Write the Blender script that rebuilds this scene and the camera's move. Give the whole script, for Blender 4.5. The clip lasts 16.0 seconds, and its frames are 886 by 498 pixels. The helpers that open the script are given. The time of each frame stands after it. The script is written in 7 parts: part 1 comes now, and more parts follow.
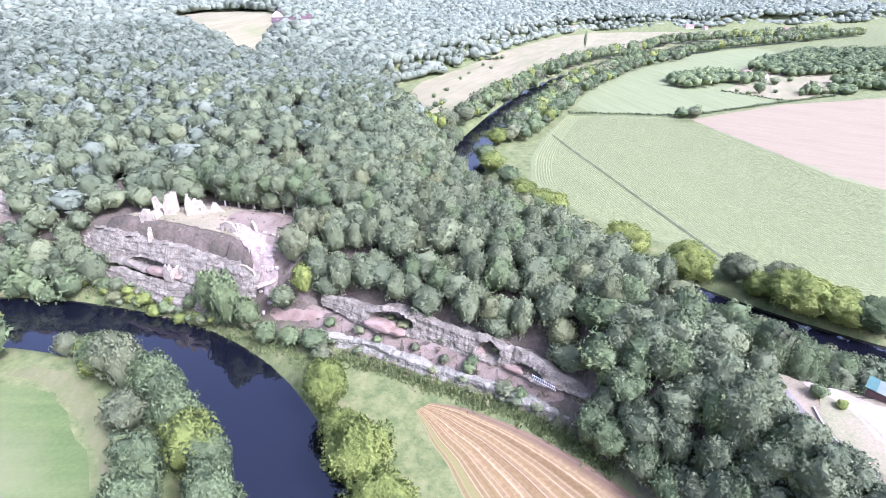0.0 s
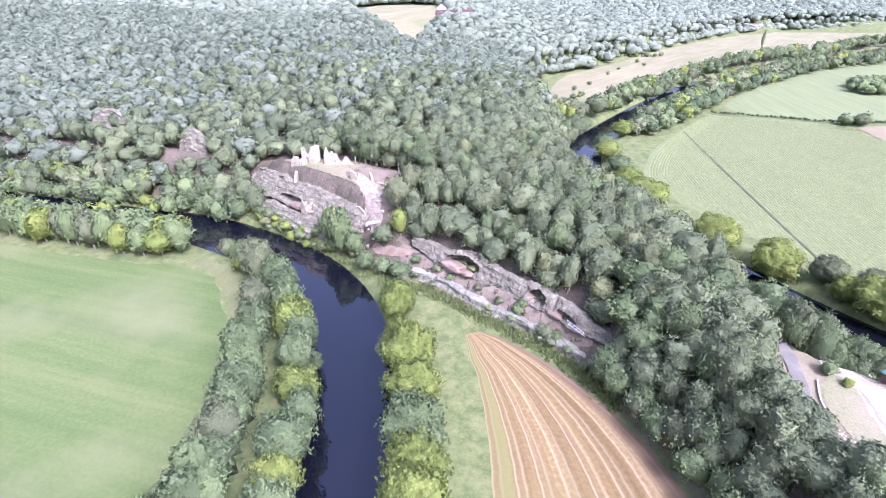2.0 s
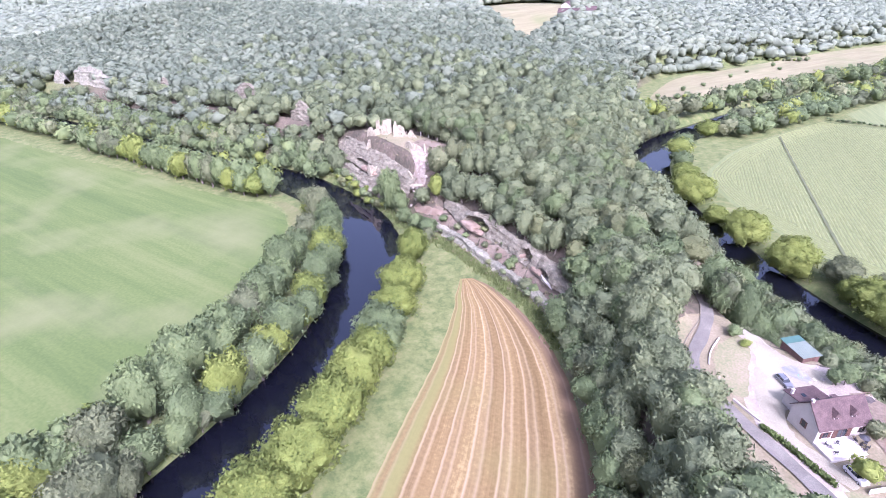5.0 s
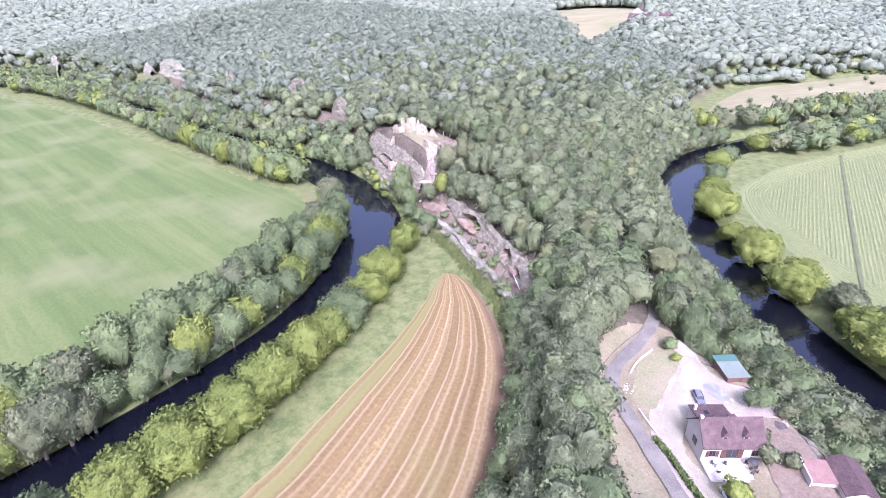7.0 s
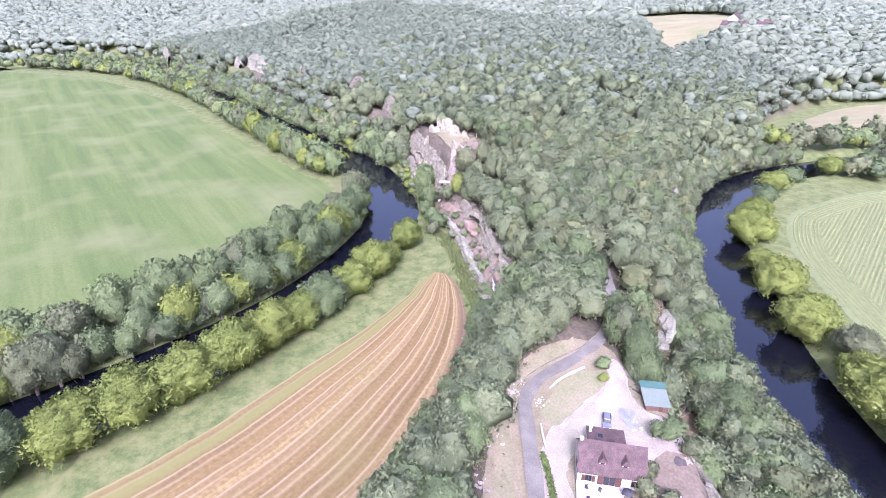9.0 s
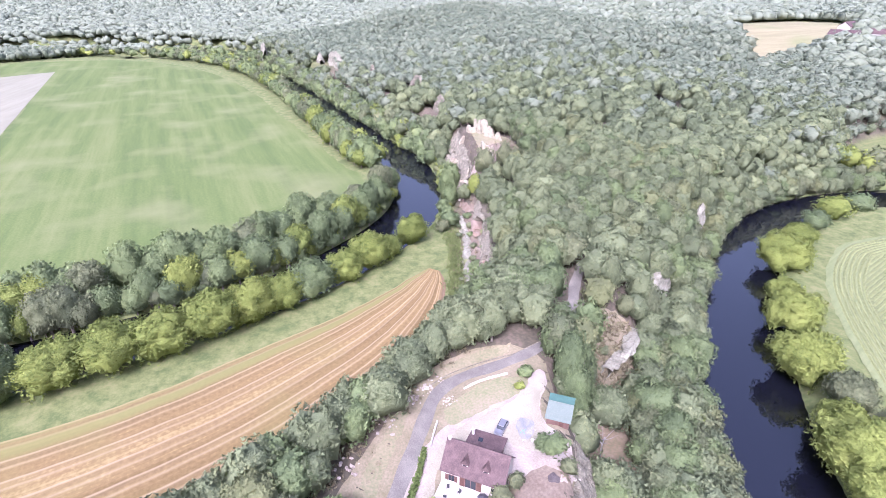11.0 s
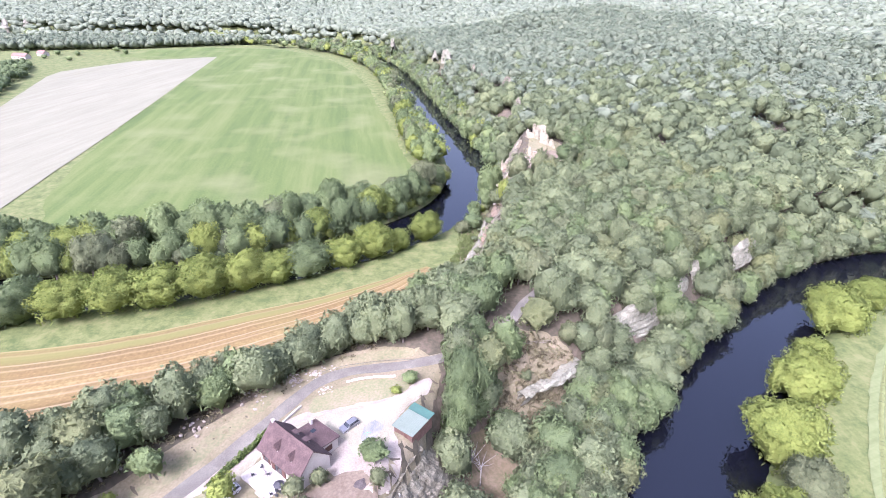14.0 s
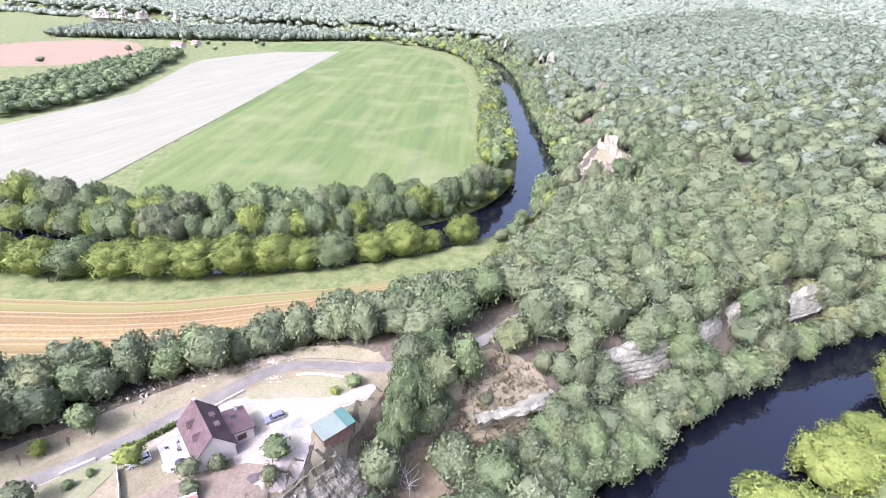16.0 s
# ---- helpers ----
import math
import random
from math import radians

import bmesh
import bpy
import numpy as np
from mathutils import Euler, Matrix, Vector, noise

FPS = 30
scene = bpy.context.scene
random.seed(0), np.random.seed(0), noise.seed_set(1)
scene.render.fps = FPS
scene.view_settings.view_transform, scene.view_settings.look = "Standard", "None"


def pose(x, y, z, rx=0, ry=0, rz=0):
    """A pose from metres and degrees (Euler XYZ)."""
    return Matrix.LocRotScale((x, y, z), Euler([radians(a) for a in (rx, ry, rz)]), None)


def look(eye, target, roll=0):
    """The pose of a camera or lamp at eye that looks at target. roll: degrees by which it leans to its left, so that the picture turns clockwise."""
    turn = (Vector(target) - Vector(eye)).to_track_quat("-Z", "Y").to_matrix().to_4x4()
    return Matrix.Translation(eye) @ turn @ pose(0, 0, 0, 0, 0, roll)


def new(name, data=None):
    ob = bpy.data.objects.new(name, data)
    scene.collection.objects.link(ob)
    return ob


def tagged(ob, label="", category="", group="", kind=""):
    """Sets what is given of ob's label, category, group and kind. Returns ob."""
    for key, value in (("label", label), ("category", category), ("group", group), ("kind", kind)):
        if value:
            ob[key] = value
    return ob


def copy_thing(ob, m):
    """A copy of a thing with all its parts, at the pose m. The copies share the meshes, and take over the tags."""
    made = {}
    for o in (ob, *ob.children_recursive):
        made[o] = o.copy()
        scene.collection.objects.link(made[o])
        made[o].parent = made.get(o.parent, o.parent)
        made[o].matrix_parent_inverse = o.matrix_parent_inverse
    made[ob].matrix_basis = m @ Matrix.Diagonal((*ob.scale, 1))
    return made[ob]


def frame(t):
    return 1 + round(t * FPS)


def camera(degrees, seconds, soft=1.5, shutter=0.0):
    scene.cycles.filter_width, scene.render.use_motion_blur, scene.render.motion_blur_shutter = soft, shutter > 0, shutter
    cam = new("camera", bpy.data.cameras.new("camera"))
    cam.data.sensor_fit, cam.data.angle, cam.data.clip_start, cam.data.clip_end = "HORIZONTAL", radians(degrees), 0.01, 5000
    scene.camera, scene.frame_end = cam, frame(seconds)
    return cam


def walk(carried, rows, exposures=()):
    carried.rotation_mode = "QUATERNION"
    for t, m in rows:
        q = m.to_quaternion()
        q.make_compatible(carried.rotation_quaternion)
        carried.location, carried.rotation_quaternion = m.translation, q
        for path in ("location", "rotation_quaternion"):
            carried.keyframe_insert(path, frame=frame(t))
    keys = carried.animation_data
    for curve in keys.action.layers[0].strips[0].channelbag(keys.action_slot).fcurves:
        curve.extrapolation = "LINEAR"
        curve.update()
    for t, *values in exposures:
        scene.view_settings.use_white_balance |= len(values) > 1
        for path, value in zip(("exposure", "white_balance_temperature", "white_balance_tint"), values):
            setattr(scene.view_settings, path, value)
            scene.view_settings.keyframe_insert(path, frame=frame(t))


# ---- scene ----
cam = camera(79.7, 16.0, soft=0.7)
METRES, EYE, TILT, LEAN, TURN = 300.0, 106.0, -27.5, -0.3, 0.0
ROWS = [
    (0.0, 0.0, 0.0, 0.0, 0.0, 0.0, -0.0),
    (0.5, 0.0211, -0.0222, -0.012, 2.35, -0.13, -1.17),
    (1.0, 0.0433, -0.0437, -0.0237, 6.01, -0.39, -2.97),
    (1.5, 0.0676, -0.0636, -0.0345, 11.29, -0.86, -5.45),
    (2.0, 0.0946, -0.0814, -0.0441, 15.73, -1.4, -7.48),
    (2.5, 0.1232, -0.0968, -0.0525, 19.0, -1.92, -8.94),
    (3.0, 0.1538, -0.1095, -0.0595, 22.02, -2.45, -10.21),
    (3.5, 0.185, -0.1209, -0.0657, 24.58, -2.96, -11.28),
    (4.0, 0.2178, -0.1286, -0.0702, 26.64, -3.36, -12.15),
    (6.5, 0.3639, -0.0865, -0.0515, 36.74, -5.6, -16.4),
    (7.0, 0.3888, -0.0708, -0.0438, 39.45, -6.27, -17.51),
    (7.5, 0.4134, -0.0533, -0.0352, 42.86, -7.25, -18.83),
    (8.0, 0.4368, -0.0342, -0.0256, 45.47, -8.02, -19.76),
    (8.5, 0.4587, -0.014, -0.0155, 47.87, -8.79, -20.6),
    (9.0, 0.4792, 0.0069, -0.0049, 50.26, -9.62, -21.42),
    (11.5, 0.566, 0.1214, 0.0532, 64.7, -15.2, -25.34),
    (12.0, 0.578, 0.1461, 0.0657, 67.7, -16.49, -25.96),
    (12.5, 0.5879, 0.1713, 0.0785, 70.5, -17.73, -26.54),
    (13.0, 0.5953, 0.197, 0.0916, 72.77, -18.75, -26.98),
    (13.5, 0.5999, 0.2226, 0.1048, 75.71, -20.05, -27.45),
    (14.0, 0.602, 0.2486, 0.1181, 79.52, -21.78, -27.89),
    (14.5, 0.602, 0.2746, 0.1313, 83.43, -23.61, -28.22),
    (15.0, 0.5998, 0.3005, 0.1446, 86.7, -25.12, -28.46),
    (15.5, 0.5954, 0.3263, 0.1581, 89.52, -26.45, -28.58),
    (16.0, 0.5892, 0.3523, 0.1712, 95.25, -29.19, -28.58),
]
walk(cam, [(t, pose(0, 0, EYE, TILT, LEAN, TURN) @ pose(METRES * x, METRES * y, METRES * z, 90 + pitch, roll, yaw)) for t, x, y, z, yaw, pitch, roll in ROWS],
     [(0.0, 1.64, 4890, 38), (4.0, 1.54, 5050, 42), (9.0, 1.47, 5060, 42), (13.0, 1.55, 5250, 36), (16.0, 1.64, 5210, 32)])

# ---- light ----
SUN_AZ, SUN_EL = radians(131), radians(46)      # where the sun stands: clockwise from +y, and above the horizon
world = bpy.data.worlds.new("sky")
scene.world = world
world.use_nodes = True
wn = world.node_tree.nodes
sky = wn.new("ShaderNodeTexSky")
sky.sky_type, sky.sun_disc = "NISHITA", False
sky.sun_elevation, sky.sun_rotation = SUN_EL, SUN_AZ
sky.air_density, sky.dust_density, sky.ozone_density = 1.6, 10.0, 1.0
wn["Background"].inputs["Strength"].default_value = 0.15
haze = wn.new("ShaderNodeHueSaturation")          # a milky summer sky
haze.inputs["Saturation"].default_value = 0.72
world.node_tree.links.new(sky.outputs["Color"], haze.inputs["Color"])
world.node_tree.links.new(haze.outputs["Color"], wn["Background"].inputs["Color"])
sun = new("sun", bpy.data.lights.new("sun", "SUN"))
sun.data.energy, sun.data.angle, sun.data.color = 2.15, radians(8), (1.0, 0.94, 0.86)
sun.matrix_world = look((math.sin(SUN_AZ) * math.cos(SUN_EL) * 300, math.cos(SUN_AZ) * math.cos(SUN_EL) * 300, math.sin(SUN_EL) * 300), (0, 0, 0))


# ---- materials ----
def material(name, colours, scale=1.0, rough=0.9, fine=8.0, bump=0.3, bump_scale=None, stretch=(1, 1, 1), metal=0.0, wear=None):
    """A surface whose colour wanders between the given ones at two scales, with fine relief."""
    m = bpy.data.materials.new(name)
    m.use_nodes = True
    n, ln = m.node_tree.nodes, m.node_tree.links
    b = n["Principled BSDF"]
    b.inputs["Roughness"].default_value, b.inputs["Metallic"].default_value = rough, metal
    b.inputs["Specular IOR Level"].default_value = 0.25
    geo = n.new("ShaderNodeNewGeometry")
    mp = n.new("ShaderNodeMapping")
    mp.inputs["Scale"].default_value = stretch
    ln.new(geo.outputs["Position"], mp.inputs["Vector"])
    big, small = n.new("ShaderNodeTexNoise"), n.new("ShaderNodeTexNoise")
    for tex, s, det in ((big, scale, 4.0), (small, scale * fine, 3.0)):
        tex.inputs["Scale"].default_value, tex.inputs["Detail"].default_value = s, det
        ln.new(mp.outputs[0], tex.inputs["Vector"])
    mix = n.new("ShaderNodeMath")
    mix.operation = "MULTIPLY_ADD"
    mix.inputs[1].default_value = 0.55
    half = n.new("ShaderNodeMath")
    half.operation = "MULTIPLY"
    half.inputs[1].default_value = 0.45
    ln.new(small.outputs["Fac"], half.inputs[0])
    ln.new(big.outputs["Fac"], mix.inputs[0])
    ln.new(half.outputs[0], mix.inputs[2])
    ramp = n.new("ShaderNodeValToRGB")
    e = ramp.color_ramp.elements
    lo, hi = 0.34, 0.66
    e[0].position, e[0].color = lo, (*colours[0], 1)
    e[1].position, e[1].color = hi, (*colours[-1], 1)
    for i, c in enumerate(colours[1:-1]):
        e.new(lo + (hi - lo) * (i + 1) / (len(colours) - 1)).color = (*c, 1)
    ln.new(mix.outputs[0], ramp.inputs["Fac"])
    ln.new(ramp.outputs["Color"], b.inputs["Base Color"])
    if bump:
        bp = n.new("ShaderNodeBump")
        bp.inputs["Strength"].default_value, bp.inputs["Distance"].default_value = bump, 0.5 / (scale * fine)
        ln.new(mix.outputs[0], bp.inputs["Height"])
        ln.new(bp.outputs[0], b.inputs["Normal"])
    return m


def foliage(name, dark, mid, light, through_light=0.22, grain=1.6, relief=0.9):
    """Leaves: a tint of its own for each tree, leaf clumps that vary, some light coming through."""
    m = bpy.data.materials.new(name)
    m.use_nodes = True
    n, ln = m.node_tree.nodes, m.node_tree.links
    b, out = n["Principled BSDF"], n["Material Output"]
    b.inputs["Roughness"].default_value = 0.7
    b.inputs["Specular IOR Level"].default_value = 0.18
    tint, info, geo, tex = n.new("ShaderNodeAttribute"), n.new("ShaderNodeObjectInfo"), n.new("ShaderNodeNewGeometry"), n.new("ShaderNodeTexNoise")
    tint.attribute_name = "tint"
    tex.inputs["Scale"].default_value, tex.inputs["Detail"].default_value, tex.inputs["Roughness"].default_value = grain, 4.0, 0.65
    ln.new(geo.outputs["Position"], tex.inputs["Vector"])
    s = n.new("ShaderNodeMath")
    s.operation = "ADD"
    ln.new(tint.outputs["Fac"], s.inputs[0])
    r = n.new("ShaderNodeMath")
    r.operation = "MULTIPLY_ADD"
    r.inputs[1].default_value, r.inputs[2].default_value = 0.30, -0.15
    ln.new(info.outputs["Random"], r.inputs[0])
    ln.new(r.outputs[0], s.inputs[1])
    isl = n.new("ShaderNodeMath")
    isl.operation = "MULTIPLY_ADD"
    isl.inputs[1].default_value = 0.26
    ln.new(geo.outputs["Random Per Island"], isl.inputs[0])
    ln.new(s.outputs[0], isl.inputs[2])
    f = n.new("ShaderNodeMath")
    f.operation = "MULTIPLY_ADD"
    f.inputs[1].default_value = 0.30
    ln.new(tex.outputs["Fac"], f.inputs[0])
    ln.new(isl.outputs[0], f.inputs[2])
    sub = n.new("ShaderNodeMath")
    sub.operation = "SUBTRACT"
    sub.inputs[1].default_value = 0.27
    ln.new(f.outputs[0], sub.inputs[0])
    bp = n.new("ShaderNodeBump")
    bp.inputs["Strength"].default_value, bp.inputs["Distance"].default_value = relief, 0.7 / grain
    ln.new(tex.outputs["Fac"], bp.inputs["Height"])
    ln.new(bp.outputs[0], b.inputs["Normal"])
    ramp = n.new("ShaderNodeValToRGB")
    e = ramp.color_ramp.elements
    e[0].position, e[0].color = 0.1, (*dark, 1)
    e[1].position, e[1].color = 0.95, (*light, 1)
    e.new(0.5).color = (*mid, 1)
    ln.new(sub.outputs[0], ramp.inputs["Fac"])
    ln.new(ramp.outputs["Color"], b.inputs["Base Color"])
    tr, mx = n.new("ShaderNodeBsdfTranslucent"), n.new("ShaderNodeMixShader")
    ln.new(ramp.outputs["Color"], tr.inputs["Color"])
    mx.inputs["Fac"].default_value = through_light
    ln.new(b.outputs[0], mx.inputs[1])
    ln.new(tr.outputs[0], mx.inputs[2])
    ln.new(mx.outputs[0], out.inputs["Surface"])
    return m


M_OAK = foliage("oak_leaves", (0.098, 0.122, 0.064), (0.168, 0.198, 0.098), (0.245, 0.274, 0.128), 0.24)
M_GOLD = foliage("olive_leaves", (0.105, 0.122, 0.057), (0.170, 0.188, 0.083), (0.235, 0.250, 0.104), 0.24)
M_BANK = foliage("riverside_leaves", (0.087, 0.118, 0.054), (0.148, 0.192, 0.080), (0.227, 0.273, 0.101), 0.24)
M_MAPLE = foliage("bright_leaves", (0.125, 0.162, 0.038), (0.202, 0.242, 0.056), (0.28, 0.315, 0.084), 0.28)
M_GREY = foliage("willow_leaves", (0.082, 0.100, 0.052), (0.157, 0.176, 0.088), (0.247, 0.262, 0.133), 0.24)
# pale, bluish and even in tone: distance haze put into the leaf colour
M_FAR_HAZE = foliage("hazed_hill_leaves", (0.194, 0.229, 0.159), (0.226, 0.261, 0.182), (0.257, 0.292, 0.201), 0.3, 0.6, 0.3)
M_MID_HAZE = foliage("half_hazed_leaves", (0.132, 0.161, 0.107), (0.191, 0.222, 0.147), (0.244, 0.275, 0.174), 0.26, 1.0, 0.55)
M_BARK = material("bark", [(0.10, 0.085, 0.07), (0.22, 0.19, 0.16)], 1.5)
M_PALE_BARK = material("pale_bark", [(0.26, 0.23, 0.20), (0.46, 0.43, 0.38)], 1.5)


def ground_material():
    """Leafy woodland earth on the high ground, rough grass on the plain."""
    m = material("woodland_floor", [(0.05, 0.047, 0.03), (0.085, 0.073, 0.05), (0.14, 0.112, 0.084)], 0.06, fine=14)
    n, ln = m.node_tree.nodes, m.node_tree.links
    at, tex, ramp, mx = n.new("ShaderNodeAttribute"), n.new("ShaderNodeTexNoise"), n.new("ShaderNodeValToRGB"), n.new("ShaderNodeMix")
    at.attribute_name = "grass"
    geo = n.new("ShaderNodeNewGeometry")
    tex.inputs["Scale"].default_value, tex.inputs["Detail"].default_value, tex.inputs["Roughness"].default_value = 0.16, 12.0, 0.78
    ln.new(geo.outputs["Position"], tex.inputs["Vector"])
    e = ramp.color_ramp.elements
    e[0].position, e[0].color = 0.40, (0.07, 0.095, 0.03, 1)
    e[1].position, e[1].color = 0.60, (0.15, 0.154, 0.064, 1)
    e.new(0.5).color = (0.108, 0.128, 0.044, 1)
    ln.new(tex.outputs["Fac"], ramp.inputs["Fac"])
    b = n["Principled BSDF"]
    old = b.inputs["Base Color"].links[0].from_socket
    mx.data_type = "RGBA"
    ln.new(at.outputs["Fac"], mx.inputs["Factor"])
    ln.new(old, mx.inputs["A"])
    ln.new(ramp.outputs["Color"], mx.inputs["B"])
    ln.new(mx.outputs["Result"], b.inputs["Base Color"])
    return m


M_GROUND = ground_material()
M_ROCK = material("limestone", [(0.069, 0.061, 0.040), (0.120, 0.109, 0.077), (0.165, 0.153, 0.112), (0.255, 0.240, 0.176)], 0.3, fine=8, bump=0.7, stretch=(1, 1, 2.6))
M_PALE_ROCK = material("pale_limestone", [(0.17, 0.145, 0.115), (0.30, 0.265, 0.22), (0.40, 0.365, 0.32)], 0.35, fine=7, bump=0.8)

# ---- plan of the land ----
WATER = -3.6


def rounded(points, times=2, closed=False):
    """The line with its corners cut, so that banks and edges run in curves."""
    p = np.array(points, float)
    for _ in range(times):
        q = np.roll(p, -1, 0) if closed else p[1:]
        a = p if closed else p[:-1]
        cut = np.stack([0.75 * a + 0.25 * q, 0.25 * a + 0.75 * q], 1).reshape(-1, p.shape[1])
        p = cut if closed else np.vstack([p[:1], cut, p[-1:]])
    return p


def to_line(x, y, line, closed=False):
    """Distance from the places to a line, and the value of the line's third column at the nearest point."""
    best, val = np.full(np.shape(x), 1e9), np.zeros(np.shape(x))
    pts = np.vstack([line, line[:1]]) if closed else line
    for a, b in zip(pts[:-1], pts[1:]):
        d = b[:2] - a[:2]
        s = np.clip(((x - a[0]) * d[0] + (y - a[1]) * d[1]) / max(d @ d, 1e-9), 0, 1)
        r = np.hypot(x - a[0] - s * d[0], y - a[1] - s * d[1])
        near = r < best
        best = np.where(near, r, best)
        if line.shape[1] > 2:
            val = np.where(near, a[2] + s * (b[2] - a[2]), val)
    return best, val


def inside(x, y, ring):
    """Whether the places lie within a closed line."""
    x, y = np.asarray(x, float), np.asarray(y, float)
    odd = np.zeros(x.shape, bool)
    for a, b in zip(ring, np.roll(ring, -1, 0)):
        if a[1] != b[1]:
            odd ^= ((a[1] > y) != (b[1] > y)) & (x < (b[0] - a[0]) * (y - a[1]) / (b[1] - a[1]) + a[0])
    return odd


def depth_in(x, y, ring):
    """Distance to a closed line: positive inside."""
    return np.where(inside(x, y, ring), 1, -1) * to_line(x, y, ring, True)[0]


def ramp01(a, b, v):
    s = np.clip((v - a) / (b - a), 0, 1)
    return s * s * (3 - 2 * s)


def waves(x, y, size, seed=0):
    """Smooth unevenness between -1 and 1 at about the given size in metres."""
    rng, out = np.random.default_rng(seed), 0
    for k in range(7):
        a, ph = rng.uniform(0, math.tau), rng.uniform(0, math.tau)
        f = math.tau / size * rng.uniform(0.6, 1.7)
        out = out + np.sin((x * math.cos(a) + y * math.sin(a)) * f + ph + 1.3 * np.sin(x * f * 0.6 + y * f * 0.4 + ph))
    return out / 4.2


# the two arms of the river: x, y, width
RIVER_A = rounded([(-1150, -700, 24), (-905, -480, 24), (-905, -200, 24), (-800, 40, 24), (-640, 132, 27), (-420, 146, 28), (-225, 151, 28), (-157, 157, 29), (-100, 145, 27),
                   (-65, 125, 28), (-39, 92, 28), (-22.5, 59, 27), (-14.5, 29, 28), (-10.5, 0, 29), (-8.5, -35, 29), (-15, -100, 29), (-70, -220, 30), (-200, -420, 30)])
RIVER_B = rounded([(900, 1240, 22), (420, 960, 22), (220, 760, 22), (110, 600, 22), (66, 500, 23), (34, 410, 24), (14, 345, 26), (13.5, 300, 26.5), (24.5, 261.5, 28), (43.5, 227, 29),
                   (64.5, 201.5, 30.5), (86.5, 172.5, 31.5), (105.5, 153.5, 31.5), (127, 136.5, 31), (169, 111, 29), (260, 70, 28), (420, 0, 28)])
# foot of the high ground
HIGH_WEST = [(95, -70), (86, 0), (72, 42), (58, 67), (44, 87), (31, 103), (19, 111), (3, 119), (-14, 128), (-32, 135), (-60, 146), (-75, 152), (-90, 158), (-107, 164), (-124, 171),
                (-157, 178), (-225, 170), (-420, 164), (-650, 154), (-830, 60), (-935, -190), (-940, -490), (-1200, -800), (-1700, -2600), (-4600, -2600), (-4600, 4700), (3600, 4700)]
HIGH_EAST = [(2600, 1900), (1300, 1560), (750, 1330), (430, 1230), (270, 1180), (120, 960), (0, 680), (-48, 590), (-50, 480), (-36, 425), (-4, 372), (-6, 330), (0, 292),
                (10, 258), (28, 220), (46, 198), (64, 172), (76, 152), (86, 132), (91, 112), (102, 100), (114, 92), (130, 80), (165, 40), (210, -70)]
HIGH = rounded(HIGH_WEST + HIGH_EAST, 2, True)
YARD = rounded([(128, 14), (104, 36), (86, 54), (73, 68), (69, 82), (71, 96), (80, 102), (90, 99), (99, 96), (106, 95), (114, 89), (128, 76), (142, 46), (140, 14)], 1, True)
CLEAR = rounded([(-134, 181), (-107, 172), (-90, 166), (-74, 160), (-62, 154), (-54, 150), (-50, 160), (-46, 174), (-58, 186), (-76, 192), (-98, 196), (-122, 190)], 1, True)


def height(x, y):
    """The lie of the land."""
    x, y = np.asarray(x, float), np.asarray(y, float)
    d = depth_in(x, y, HIGH)
    far = ramp01(150, 500, np.hypot(x, y - 100))
    rise = d + waves(x, y, 40, 3) * 2.0 * ramp01(6, 30, d) + waves(x, y, 260, 5) * 26 * far * ramp01(0, 60, d)
    foot = 19.5 * ramp01(-1, 16, rise)
    # the stepped cliff above the harvested field, and the cliff under the ruins
    south = ramp01(-50, -38, x) * ramp01(44, 34, x) * ramp01(175, 160, y)
    stepped = 3.6 * ramp01(1.5, 3, d) + 3.4 * ramp01(3, 7, d) + 4.6 * ramp01(12.5, 16, d) + 7.9 * ramp01(16, 32, d)
    ruin = ramp01(-150, -134, x) * ramp01(-66, -78, x) * ramp01(215, 195, y)
    sheer = 3.0 * ramp01(-1, 3, d) + 16.5 * ramp01(9, 12, d)
    foot = foot + south * (stepped - foot)
    foot = foot + ruin * (sheer - foot)
    h = foot + 0.12 * np.clip(rise - 10, 0, 330) + 0.075 * np.clip(rise - 340, 0, 1100) + far * 7 * waves(x, y, 330, 8) * ramp01(20, 150, d)
    h = h + 22 * np.exp(-((x + 180) ** 2 + (y - 690) ** 2) / 8200) * ramp01(5, 90, d)
    h = h + 0.25 * waves(x, y, 70, 2)
    k = ramp01(-1, 5, depth_in(x, y, YARD))
    h = h + k * (20.9 + 0.09 * ((x - 100) * 0.8 + (y - 72) * 0.6) - h)
    k = ramp01(0, 5, depth_in(x, y, CLEAR)) * ramp01(150, 166, y) * ramp01(7, 12, d)
    h = h + k * (23.8 + 0.03 * (y - 175) - h)
    for arm in (RIVER_A, RIVER_B):
        r, w = to_line(x, y, arm)
        e = r - w / 2
        k = ramp01(-4, 4.5, e)
        h = h * k - 6.5 * (1 - k)
    return h


